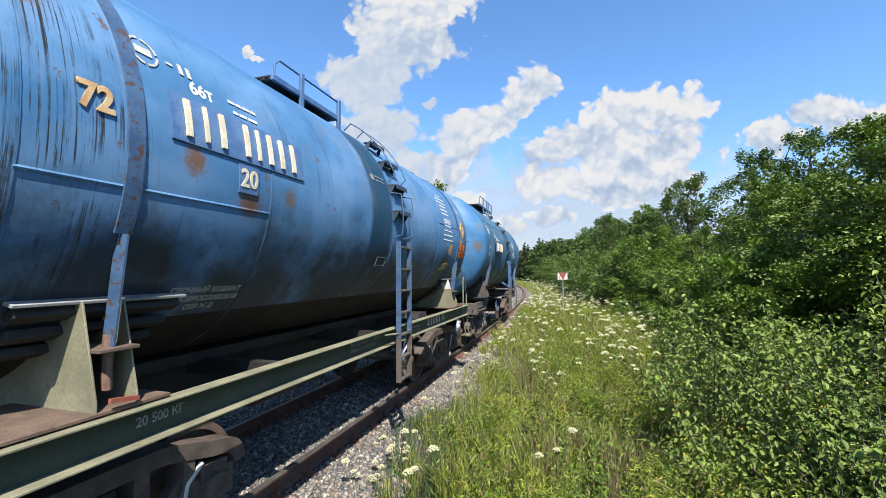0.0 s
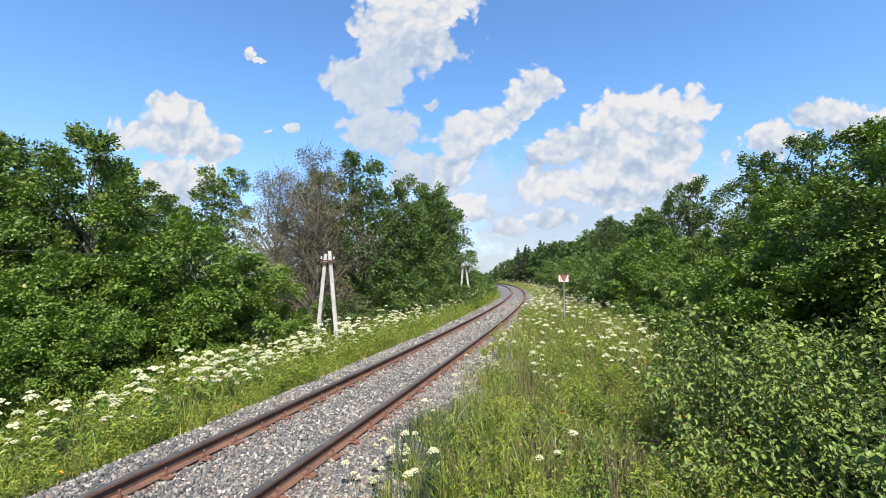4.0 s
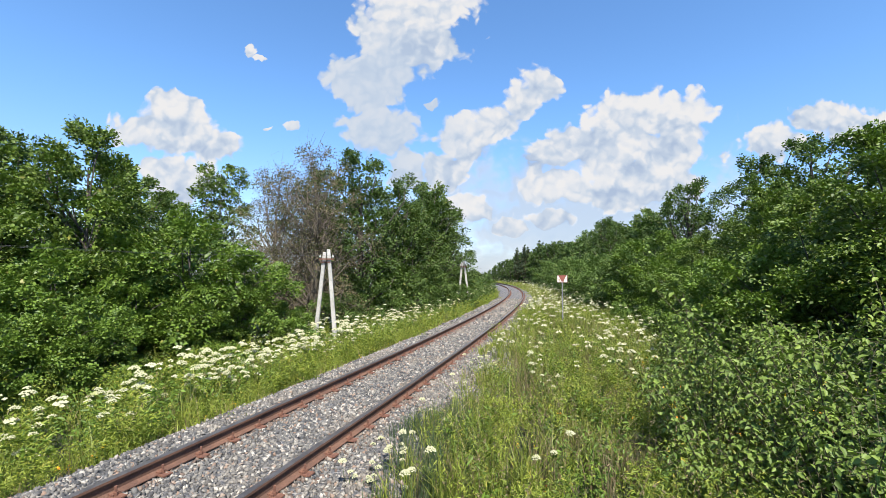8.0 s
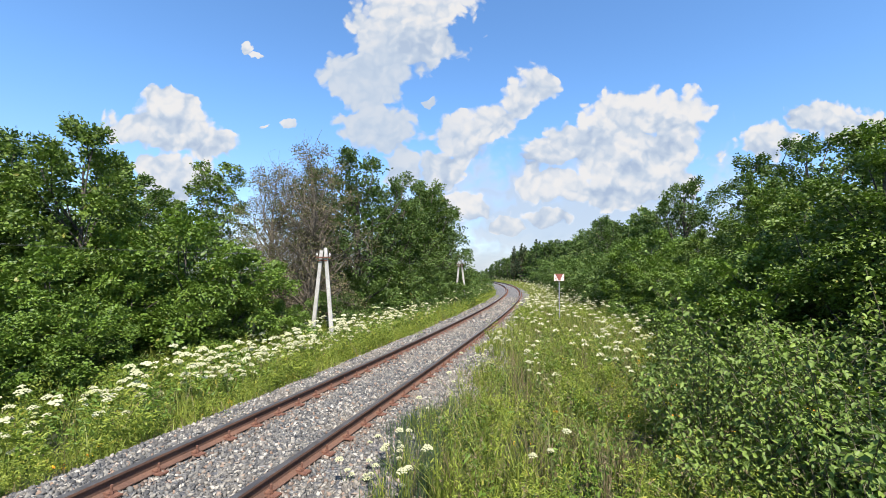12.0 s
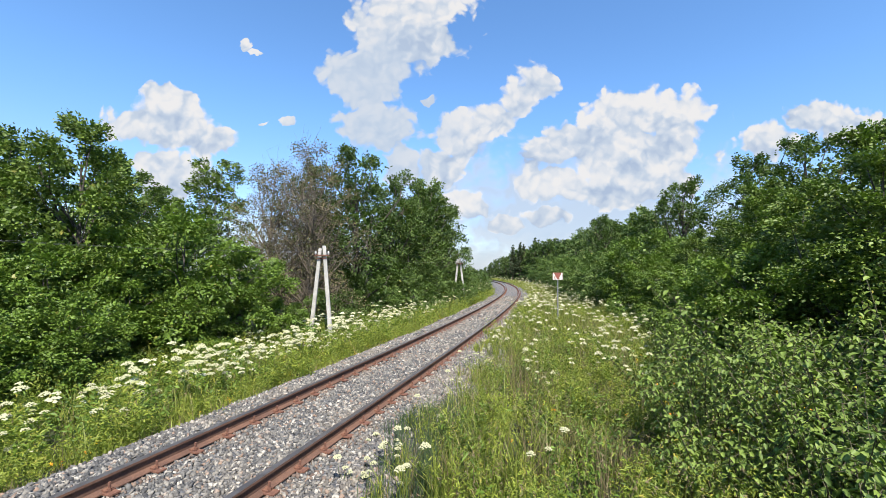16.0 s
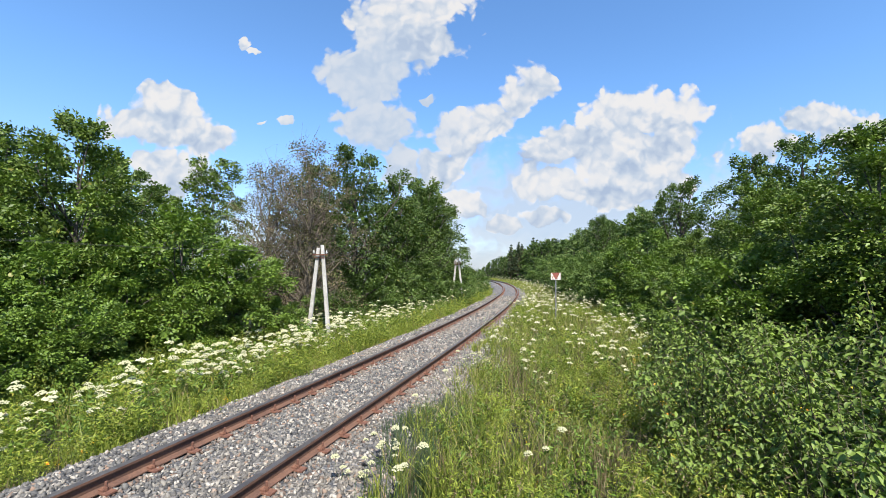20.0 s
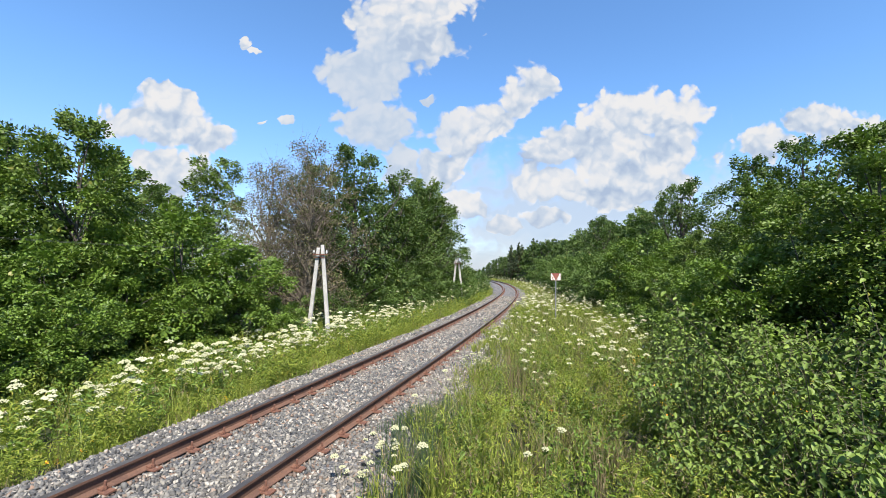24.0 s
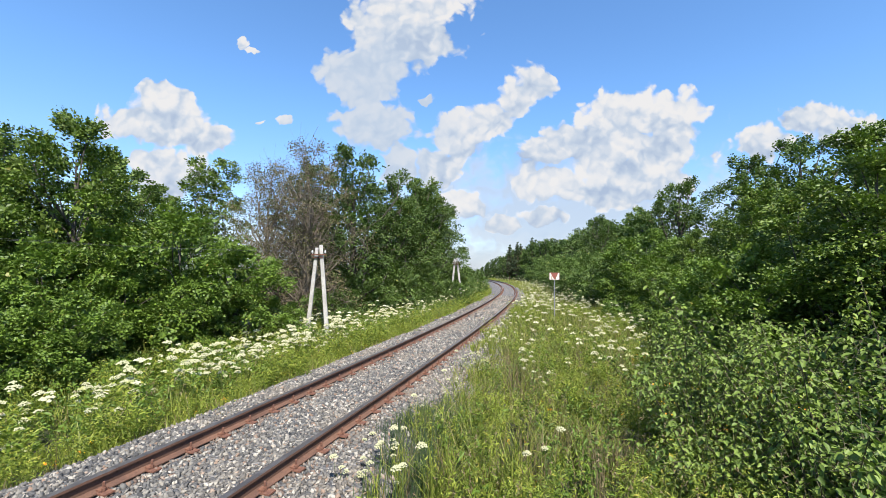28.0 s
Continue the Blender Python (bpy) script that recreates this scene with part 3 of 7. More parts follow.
def mesh_of_arrays(name, verts, faces, materials, index=None):
    """A mesh from numpy arrays; every face has the same number of corners."""
    me = bpy.data.meshes.new(name)
    n, k = faces.shape
    me.vertices.add(len(verts))
    me.vertices.foreach_set("co", np.ascontiguousarray(verts, dtype=np.float32).ravel())
    me.loops.add(n * k)
    me.loops.foreach_set("vertex_index", np.ascontiguousarray(faces, dtype=np.int32).ravel())
    me.polygons.add(n)
    me.polygons.foreach_set("loop_start", np.arange(n, dtype=np.int32) * k)
    for m in materials if isinstance(materials, (list, tuple)) else [materials]:
        me.materials.append(m)
    if index is not None:
        me.polygons.foreach_set("material_index", np.asarray(index, dtype=np.int32))
    me.update(calc_edges=True)
    return me


def part(name, shape, materials, parent=None, label="", bevel=0.0, smooth=True):
    """Links a Shape (or a mesh) as ONE mesh object under a thing or under a part."""
    me = shape if isinstance(shape, bpy.types.Mesh) else mesh_of(name, shape, materials, smooth)
    ob = new(name, me)
    if parent is not None:
        ob.parent = parent
    if bevel:
        b = ob.modifiers.new("edges", "BEVEL")
        b.width, b.segments, b.limit_method, b.angle_limit = bevel, 2, "ANGLE", radians(40)
    return tagged(ob, label)


# ---------------------------------------------------------------- the line of the track
# s runs along the centre line away from the camera, d to its right; the rail's running top lies at z = 0
BEND, RAMP_START, RAMP_END = -0.003896, -32.19, 40.63
START, HEADING = (-2.752, 4.476), radians(17.84)
_s = np.arange(-400.0, 420.0, 0.25)


def _turned(s):
    w = RAMP_END - RAMP_START
    area = lambda u: np.where(u < RAMP_START, 0.0, np.where(u < RAMP_END, (u - RAMP_START) ** 2 / (2 * w), w / 2 + (u - RAMP_END)))
    return BEND * (area(np.asarray(s, float)) - area(np.asarray(0.0)))


_th = HEADING + _turned(_s)
_mid = HEADING + _turned(_s + 0.125)
_x = np.concatenate([[0], np.cumsum(np.sin(_mid[:-1]) * 0.25)])
_y = np.concatenate([[0], np.cumsum(np.cos(_mid[:-1]) * 0.25)])
_k = int(np.argmin(abs(_s)))
_x, _y = _x - _x[_k] + START[0], _y - _y[_k] + START[1]


def line(s, d=0.0):
    """World x, y and heading at s metres along and d metres to the right of the centre line."""
    s = np.asarray(s, float)
    x, y, t = np.interp(s, _s, _x), np.interp(s, _s, _y), np.interp(s, _s, _th)
    return x + d * np.cos(t), y - d * np.sin(t), t


def along(x, y):
    """s and d of points of the plan."""
    x, y = np.asarray(x, float).ravel(), np.asarray(y, float).ravel()
    cs, cx, cy, ct = _s[::8], _x[::8], _y[::8], _th[::8]
    s, d = np.empty(len(x)), np.empty(len(x))
    for i in range(0, len(x), 4000):
        j = slice(i, i + 4000)
        k = ((x[j, None] - cx) ** 2 + (y[j, None] - cy) ** 2).argmin(1)
        ex, ey = x[j] - cx[k], y[j] - cy[k]
        s[j] = cs[k] + ex * np.sin(ct[k]) + ey * np.cos(ct[k])
        d[j] = ex * np.cos(ct[k]) - ey * np.sin(ct[k])
    return s, d


GROUND_D = np.array([-400, -60, -14, -6.0, -4.0, -2.7, -2.0, -1.5, 1.3, 1.9, 2.5, 4.0, 7.0, 14, 60, 400.0])
GROUND_Z = np.array([-1.2, -1.2, -1.25, -1.2, -0.95, -0.62, -0.50, -0.75, -0.75, -0.50, -0.42, -0.40, -0.38, -0.45, -0.3, -0.3])


def ground_height(x, y):
    s, d = along(x, y)
    z = np.interp(d, GROUND_D, GROUND_Z)
    bumps = 0.05 * np.sin(x * 1.7 + 0.6 * y) * np.sin(y * 1.3 - 0.4 * x) + 0.03 * np.sin(3.1 * x + 1) * np.sin(2.7 * y)
    return z + np.where(abs(d) > 2.2, bumps, 0)


def build_ground():
    q = np.linspace(-1, 1, 171)
    c = np.sinh(q * 6.2) / math.sinh(6.2) * 2600
    gx, gy = np.meshgrid(c, c + 10.0, indexing="ij")
    x, y = gx.ravel(), gy.ravel()
    z = ground_height(x, y)
    n = len(c)
    i = np.arange(n * n).reshape(n, n)
    faces = np.stack([i[:-1, :-1], i[1:, :-1], i[1:, 1:], i[:-1, 1:]], -1).reshape(-1, 4)
    me = mesh_of_arrays("ground", np.stack([x, y, z], 1), faces, M_SOIL)
    me.shade_smooth()
    tagged(new("ground", me), "earth and low green growth beside the railway", "ground", kind="structure")


def sweep(name, profile, s0, s1, step, materials, bands=None, closed=True):
    """A section of (d, z) pairs swept along the track."""
    s = np.arange(s0, s1 + step / 2, step)
    k = len(profile)
    pts = []
    for d, z in profile:
        x, y, _ = line(s, d)
        pts.append(np.stack([x, y, np.full_like(x, z)], 1))
    v = np.stack(pts, 1).reshape(-1, 3)
    cols = k if closed else k - 1
    i, j = np.meshgrid(np.arange(len(s) - 1), np.arange(cols), indexing="ij")
    a, b = i * k + j, i * k + (j + 1) % k
    faces = np.stack([a, b, b + k, a + k], -1).reshape(-1, 4)
    index = None if bands is None else np.tile(np.asarray(bands), len(s) - 1)
    me = mesh_of_arrays(name, v, faces, materials, index)
    me.shade_smooth()
    me.set_sharp_from_angle(angle=radians(30))
    return new(name, me)


RAIL_PROFILE = [(-0.0375, -0.008), (-0.030, 0.0), (0.030, 0.0), (0.0375, -0.008), (0.0375, -0.036), (0.010, -0.048), (0.009, -0.140),
                (0.030, -0.155), (0.075, -0.168), (0.075, -0.180), (-0.075, -0.180), (-0.075, -0.168), (-0.030, -0.155), (-0.009, -0.140), (-0.010, -0.048), (-0.0375, -0.036)]
RAIL_BANDS = [1, 1, 1] + [0] * 13


def build_track():
    bed = sweep("ballast_bed", [(-3.0, -1.0), (-2.75, -0.80), (-2.05, -0.34), (-1.70, -0.235), (-0.9, -0.205), (0.9, -0.205), (1.35, -0.215), (1.7, -0.28), (2.45, -0.50), (2.9, -0.9)],
                -120, 300, 1.0, M_BALLAST, closed=False)
    tagged(bed, "grey crushed granite ballast bed under the rails", "ballast", kind="structure")
    rails = []
    for d in (-0.7975, 0.7975):
        r = sweep("rail", [(d + a, z) for a, z in RAIL_PROFILE], -120, 300, 1.0, [M_RAIL, M_RAIL_TOP], RAIL_BANDS)
        rails.append(tagged(r, "rusty steel rail with a polished running top", "rail", "running rails", "structure"))
    return rails


build_ground()
RAILS = build_track()

# ---------------------------------------------------------------- plants
def unit(v):
    return v / np.maximum(np.linalg.norm(v, axis=-1, keepdims=True), 1e-9)


def leaf_faces(centres, normal, axis, length, wide, fine=False):
    """Leaves lying in the plane of normal and pointing along axis: two triangles each, or two folded quads when fine."""
    n = len(centres)
    axis = unit(axis - normal * (axis * normal).sum(1, keepdims=True))
    side = np.cross(normal, axis)
    w = length * wide * 0.5
    base, tip = centres - axis * length * 0.5, centres + axis * length * 0.5 - normal * length * 0.12
    drop = normal * length * 0.12
    if not fine:
        mid = base + axis * length * 0.42
        v = np.stack([base, mid + side * w + drop * 0.6, tip, mid - side * w + drop * 0.6], 1)
        f = np.array([[0, 2, 1], [0, 3, 2]])
    else:
        a, b = base + axis * length * 0.32, base + axis * length * 0.68
        v = np.stack([base, a + side * w + drop, b + side * w * 0.78 + drop, tip, b - side * w * 0.78 + drop, a - side * w + drop], 1)
        f = np.array([[0, 3, 2, 1], [0, 5, 4, 3]])
    k = v.shape[1]
    return v.reshape(-1, 3), (np.arange(n)[:, None, None] * k + f[None]).reshape(-1, f.shape[1])


def leaves(rng, centres, size, lift=0.35, fine=False, wide=0.62, outward=None):
    """Leaves at the given points, turned by chance."""
    n = len(centres)
    normal = rng.normal(size=(n, 3)) + np.array([0, 0, lift * 2])
    if outward is not None:
        normal = normal + outward * 0.9
    axis = rng.normal(size=(n, 3)) + np.array([0, 0, -0.25])
    return leaf_faces(centres, unit(normal), axis, size * rng.uniform(0.5, 1.35, (n, 1)), wide, fine)


def sprays(rng, tips, outward, rise, reach, per, leaf, wide=0.62, fine=False, droop=0.3, loose=0.3, spread=0.5):
    """Flat layered sprays: each a twig along outward with leaves set to both sides of it in one tilted plane."""
    n = len(tips)
    up = np.array([0, 0, 1.0])
    axis = unit(outward * np.array([1, 1, 0.45]) + rng.normal(size=(n, 3)) * 0.35 + up * rise)
    normal = unit(up * 0.9 + outward * 0.55 + rng.normal(size=(n, 3)) * 0.30)
    normal = unit(normal - axis * (axis * normal).sum(1, keepdims=True))
    side = np.cross(normal, axis)
    size = reach * rng.uniform(0.6, 1.3, (n, 1, 1))
    t = (np.arange(per) / max(per - 1, 1))[None, :, None] + rng.normal(size=(n, per, 1)) * 0.06
    hand = np.where(np.arange(per) % 2, 1.0, -1.0)[None, :, None]
    lateral = hand * rng.uniform(0.25, 1.0, (n, per, 1)) * spread * (1.05 - 0.65 * t)
    c = tips[:, None] + axis[:, None] * size * (t - 0.7) * 1.3 + side[:, None] * lateral * size - up * droop * size * (t ** 2 + lateral ** 2) * 0.8
    c = c + rng.normal(size=c.shape) * leaf * 0.22
    way = axis[:, None] * (0.55 + 0.5 * t) + side[:, None] * hand * 0.8 - up * droop + rng.normal(size=c.shape) * 0.22
    face = unit(normal[:, None] + side[:, None] * hand * 0.25 + rng.normal(size=c.shape) * loose)
    length = leaf * rng.uniform(0.6, 1.25, (n * per, 1))
    return leaf_faces(c.reshape(-1, 3), face.reshape(-1, 3), way.reshape(-1, 3), length, wide, fine)


def lumpy(rng, dirs, amount):
    """Uneven radius over directions."""
    r = np.ones(len(dirs))
    for _ in range(7):
        a = unit(rng.normal(size=3))
        r += amount * rng.uniform(-1, 1) * np.cos(rng.uniform(2, 5) * np.arccos(np.clip(dirs @ a, -1, 1)) + rng.uniform(0, 6))
    return r


def limb_mesh(rng, shape, a, b, r0, r1, sag=0.12, n=5, steps=4):
    a, b = np.array(a), np.array(b)
    d = b - a
    off = rng.normal(size=3) * np.linalg.norm(d) * sag
    pts = [a + d * t + off * math.sin(math.pi * t) for t in np.linspace(0, 1, steps)]
    shape.tube(pts, r0, n, 0, r1, caps=False)
    return pts


def make_tree(name, seed, height, radius, bottom, boughs, per_bough, leaf, leaf_mat, bark, tuft=0.7, lump=0.10, trunk=0.12, inner=0.2, fine=False, wide=0.62, taper=0.0, twigs=0, flat=0.75, dense=26, spray=14, length=0.62, droop=0.3, rise0=0.1):
    """One tree: trunk with limbs as one part, leaves as the other. bottom: height of the crown's foot; taper narrows the crown upwards."""
    rng = np.random.default_rng(seed)
    mid, half = (height + bottom) / 2, (height - bottom) / 2
    # boughs spread evenly over the crown's outline, smaller towards the top, each a rounded tuft with gaps to the next
    def girth(h):
        return (1 - taper) * np.sqrt(np.clip(1 - np.clip((h - 0.40) / 0.60, -0.75, 1) ** 2, 0, 1)) + taper * np.clip(1 - h, 0, 1) * np.clip(0.7 + h, 0, 1)
    hs = np.linspace(0, 1, 200)
    cdf = np.cumsum(girth(hs) + 0.12)
    h = np.interp((np.arange(boughs) + rng.uniform(0.2, 0.8, boughs)) / boughs, cdf / cdf[-1], hs)
    turn = math.pi * (1 + 5 ** 0.5) * np.arange(boughs) + rng.normal(size=boughs) * 0.25
    dirs = unit(np.stack([np.cos(turn), np.sin(turn), (h - 0.45) * 1.6], 1))
    rad = radius * girth(h) * np.where(rng.uniform(0, 1, boughs) < inner, rng.uniform(0.2, 0.55, boughs), rng.uniform(0.72, 0.95, boughs)) * lumpy(rng, dirs, lump)
    c = np.stack([np.cos(turn) * rad, np.sin(turn) * rad, bottom + (height - bottom - tuft * 0.35) * h], 1)
    c[:, 2] = np.clip(c[:, 2], bottom * 0.8 + 0.1, None)
    small = 0.55 + 0.5 * girth(h)
    wood = Shape()
    lean = rng.normal(size=2) * height * 0.02
    steps = 7
    stem = [np.array([lean[0] * math.sin(2.2 * t), lean[1] * math.sin(2.7 * t), t * height * 0.84 - 0.25]) for t in np.linspace(0, 1, steps)]
    wood.tube(stem, trunk, 8, 0, trunk * 0.15, caps=False)
    for i in range(boughs):
        z = max(0.15 * height * (0.2 if bottom < 0.5 else 1.0), c[i, 2] - 0.30 * height * rng.uniform(0.4, 1.2))
        t = min(z / (height * 0.84), 0.97)
        q = t * (steps - 1)
        p = stem[int(q)] + (stem[min(int(q) + 1, steps - 1)] - stem[int(q)]) * (q - int(q))
        pts = limb_mesh(rng, wood, p, c[i], trunk * 0.42 * (1 - 0.6 * t), trunk * 0.08)
        for _ in range(twigs):
            o = pts[rng.integers(1, 4)]
            limb_mesh(rng, wood, o, o + rng.normal(size=3) * tuft * 0.62 + np.array([0, 0, 0.12]), trunk * 0.05, trunk * 0.012, n=3, steps=3, sag=0.2)
    size = tuft * rng.uniform(0.75, 1.25, boughs) * small
    # sprays over the outer side of every bough, in layers with dark gaps between
    k = max(2, per_bough // spray)
    n = boughs * k
    d = unit(rng.normal(size=(n, 3)) * np.array([1, 1, 0.8]) + np.array([0, 0, 0.55]) + np.repeat(dirs, k, 0) * 0.8)
    reach = rng.uniform(0.45, 1.0, (n, 1)) ** 0.6 * (1 + rng.normal(size=(n, 1)) * 0.12)
    tips = np.repeat(c, k, 0) + d * reach * np.repeat(size, k)[:, None] * np.array([1, 1, flat])
    tips[:, 2] = np.maximum(tips[:, 2], 0.12)
    rise = np.repeat(np.clip(h - 0.55, 0, 1) * 2.0, k)[:, None] + rise0
    v, f = sprays(rng, tips, unit(d + np.repeat(dirs, k, 0)), rise, tuft * length, spray, leaf, wide, fine, droop)
    if dense:
        # larger leaves added deep inside block the sky and darken the crown
        k = dense * boughs
        deep = np.repeat(c, dense, 0)
        deep[:, :2] *= rng.uniform(0.30, 0.80, (k, 1))
        deep += rng.normal(size=(k, 3)) * np.repeat(size, dense)[:, None] * np.array([0.20, 0.20, 0.24]) - np.array([0, 0, 0.20 * tuft])
        deep[:, 2] = np.maximum(deep[:, 2], 0.1)
        v2, f2 = leaves(rng, deep, leaf * 1.5, 0.1, fine, 0.75)
        v, f = np.concatenate([v, v2]), np.concatenate([f, f2 + len(v)])
    root = new(name)
    part("trunk", wood, bark, root)
    crown = new("crown", mesh_of_arrays("crown", v, f, leaf_mat))
    crown.parent = root
    return root


def standing(x, y, scale=1.0, turn=0.0, sink=0.0, tall=1.0):
    z = float(ground_height(np.array([x]), np.array([y]))[0])
    return Matrix.LocRotScale((x, y, z - sink), Euler((0, 0, radians(turn))), (scale, scale, scale * tall))


def plant(proto, places, label, category, group, seed=1):
    """Copies of one tree over places of (x, y, scale[, tallness]); the first place takes the tree itself."""
    rng = random.Random(seed)
    tagged(proto, label, category, group)
    spots = [standing(x, y, k, rng.uniform(0, 360), 0.05, tall[0] if tall else 1.0) for x, y, k, *tall in places]
    for m in spots[1:]:
        copy_thing(proto, m)
    proto.matrix_basis = spots[0]


def make_shrub(seed, height=2.0, shoots=27):
    """Arching shoots from one stool; broad leaves stand alternately along them and along side twigs, larger towards the ends."""
    rng = np.random.default_rng(seed)
    wood, at, way, size = Shape(), [], [], []
    def leafy(stem, t0, t1, gap, big):
        hand = rng.uniform(0, 6)
        for t in np.arange(t0, t1, gap):
            p, ahead = stem(t), stem(t + 0.05) - stem(t)
            hand += 2.4
            out = unit(np.array([math.cos(hand), math.sin(hand), 0.15]) + unit(ahead) * 0.5)
            ln = big * rng.uniform(0.65, 1.2)
            at.append(p + out * ln * 0.75), way.append(out - np.array([0, 0, rng.uniform(0.2, 0.8)])), size.append(ln)
    for i in range(shoots):
        a, tilt = i * 2.399963 + rng.normal() * 0.3, rng.uniform(0.05, 0.70)
        lead = np.array([math.cos(a) * tilt, math.sin(a) * tilt, 1.0])
        ln = height * rng.choice((0.45, 0.7, 0.9, 1.0, 1.28)) * rng.uniform(0.88, 1.08) / np.linalg.norm(lead)
        bow = np.array([math.cos(a), math.sin(a), -0.6]) * ln * rng.uniform(0.02, 0.26)
        foot = np.array([math.cos(a), math.sin(a), 0]) * rng.uniform(0.02, 0.25)
        stem = lambda t: foot + lead * ln * t + bow * t * t
        wood.tube([stem(t) for t in np.linspace(0, 1, 6)], 0.011, 5, 0, 0.003, caps=False)
        leafy(stem, 0.22, 1.0, 0.056 / ln, 0.074)
        for _ in range(9):
            t = rng.uniform(0.22, 0.92)
            p = stem(t)
            d = unit(rng.normal(size=3) * np.array([1, 1, 0.35]) + np.array([0, 0, 0.40])) * rng.uniform(0.20, 0.50)
            wood.tube([p, p + d * 0.5 + np.array([0, 0, 0.02]), p + d], 0.004, 3, 0, 0.002, caps=False)
            leafy(lambda q: p + d * q, 0.15, 1.05, 0.14, 0.066)
    at, way, size = np.array(at), np.array(way), np.array(size)[:, None]
    normal = unit(np.array([0, 0, 1.0]) + way * np.array([0.8, 0.8, 0]) + rng.normal(size=at.shape) * 0.45)
    v, f = leaf_faces(at, normal, way, size * 1.2, 0.56, True)
    root = new("wayside_shrub")
    part("stem", wood, M_TWIG, root)
    crown = new("foliage", mesh_of_arrays("foliage", v, f, M_LEAF_NEAR))
    crown.parent = root
    return root


def build_woods():
    alder = make_tree("alder_tree", 11, 6.0, 2.35, 0.3, 56, 600, 0.086, M_LEAF_ALDER, M_BARK, tuft=0.60, trunk=0.10, lump=0.16, inner=0.22, taper=0.6, dense=60)
    plant(alder, [(-14.2, 12.8, 1.36, 1.02), (-12.0, 13.8, 1.36, 1.08), (-17.0, 14.0, 1.35), (-15.6, 10.4, 1.2), (-19.5, 11.5, 1.3),
                  (8.9, 8.2, 0.99), (10.8, 9.2, 1.0), (9.8, 10.9, 0.88), (11.6, 6.6, 1.0), (12.8, 12.0, 1.0), (11.4, 14.2, 1.03), (13.2, 17.0, 0.98), (12.0, 19.0, 0.80), (14.6, 21.0, 0.92),
                  # three unseen alders beside the camera, added to shade the scrub ahead
                  (8.2, 3.2, 1.15), (9.8, 5.0, 1.15), (10.6, 1.6, 1.2)],
          "dark green leafy alder at the wood's edge", "tree", "alders beside the railway", 3)
    bush = make_tree("alder_bush", 12, 3.6, 2.0, 0.05, 36, 520, 0.090, M_LEAF_MAPLE, M_BARK, tuft=0.50, trunk=0.06, lump=0.18, inner=0.15, taper=0.3, dense=44)
    plant(bush, [(-11.4, 14.2, 1.42), (-9.2, 15.2, 1.62), (-7.5, 15.9, 1.22), (-10.9, 11.8, 1.2), (-9.4, 8.6, 0.78), (-8.9, 10.3, 0.80), (-10.6, 9.8, 0.98), (-12.9, 10.6, 1.15), (-6.3, 16.8, 0.66), (-13.8, 8.6, 1.1), (-9.6, 13.2, 1.0), (-8.2, 14.0, 0.85),
                 (7.4, 9.6, 0.95), (8.2, 11.0, 1.0), (12.6, 24.5, 1.5), (11.6, 22.0, 1.05), (10.4, 18.5, 0.9), (9.7, 15.2, 0.9), (8.9, 12.6, 0.8)],
         "bright green broad-leaved bush on the bank", "bush", "bushes beside the railway", 4)
    hedge = make_tree("willow_bush", 13, 3.4, 2.2, 0.05, 34, 270, 0.14, M_LEAF_BIRCH, M_BARK, tuft=0.58, trunk=0.06, wide=0.42, lump=0.2, taper=0.2)
    plant(hedge, [(12.4, 27.5, 1.15), (13.0, 31.0, 1.25), (13.4, 35.0, 1.2), (14.4, 38.0, 1.35), (15.0, 43.0, 1.3), (16.0, 47.0, 1.4), (17.0, 53.0, 1.4), (18.2, 60.0, 1.5), (19.6, 68.0, 1.6), (20.6, 77.0, 1.6),
                  (-4.4, 25.5, 1.0), (-3.0, 28.0, 1.1), (-1.6, 31.0, 1.15), (-0.2, 34.5, 1.2), (1.2, 38.5, 1.2), (2.4, 43.0, 1.1), (3.4, 48.0, 1.1), (4.2, 53.0, 1.1), (-5.6, 21.0, 0.75), (1.3, 32.5, 0.72), (2.2, 36.5, 0.72),
                  (15.6, 28.0, 1.5), (16.8, 33.0, 1.6), (18.0, 40.0, 1.7), (20.6, 50.0, 1.8), (22.4, 60.0, 1.8)],
          "grey-green willow bush in the lineside scrub", "bush", "willow scrub beside the railway", 5)
    oak = make_tree("oak_tree", 14, 10.5, 3.2, 1.2, 52, 320, 0.155, M_LEAF_OAK, M_BARK, tuft=0.90, trunk=0.2, lump=0.18, taper=0.2)
    plant(oak, [(-5.5, 26.5, 1.12), (-7.7, 26.2, 0.98), (-2.6, 33.0, 0.92), (-3.5, 30.5, 1.0), (-1.2, 35.0, 1.06), (-0.9, 38.5, 1.06), (-0.4, 42.0, 1.04), (-17.2, 22.5, 0.9), (-20.0, 19.0, 0.95), (-4.4, 36.0, 0.9), (-9.0, 33.0, 0.8), (18.2, 23.6, 0.90, 1.05), (18.0, 45.0, 0.85), (17.0, 28.0, 0.84, 1.08), (20.8, 23.0, 1.0, 1.05),
                (20.0, 36.0, 0.9), (22.0, 55.0, 1.0)],
          "tall dark green oak in full leaf", "tree", "oaks in the wood", 6)
    birch = make_tree("birch_tree", 15, 10.6, 2.0, 3.4, 46, 330, 0.15, M_LEAF_ALDER, M_BARK_BIRCH, tuft=0.66, trunk=0.11, inner=0.35, lump=0.2, wide=0.6, twigs=3, dense=12)
    plant(birch, [(-14.0, 26.0, 1.0), (-20.5, 30.5, 0.9), (-1.0, 37.0, 1.12), (-18.5, 24.0, 0.92), (0.2, 42.0, 0.85), (24.0, 48.0, 1.0)],
          "slender birch with a loose airy crown", "tree", "birches in the wood", 7)
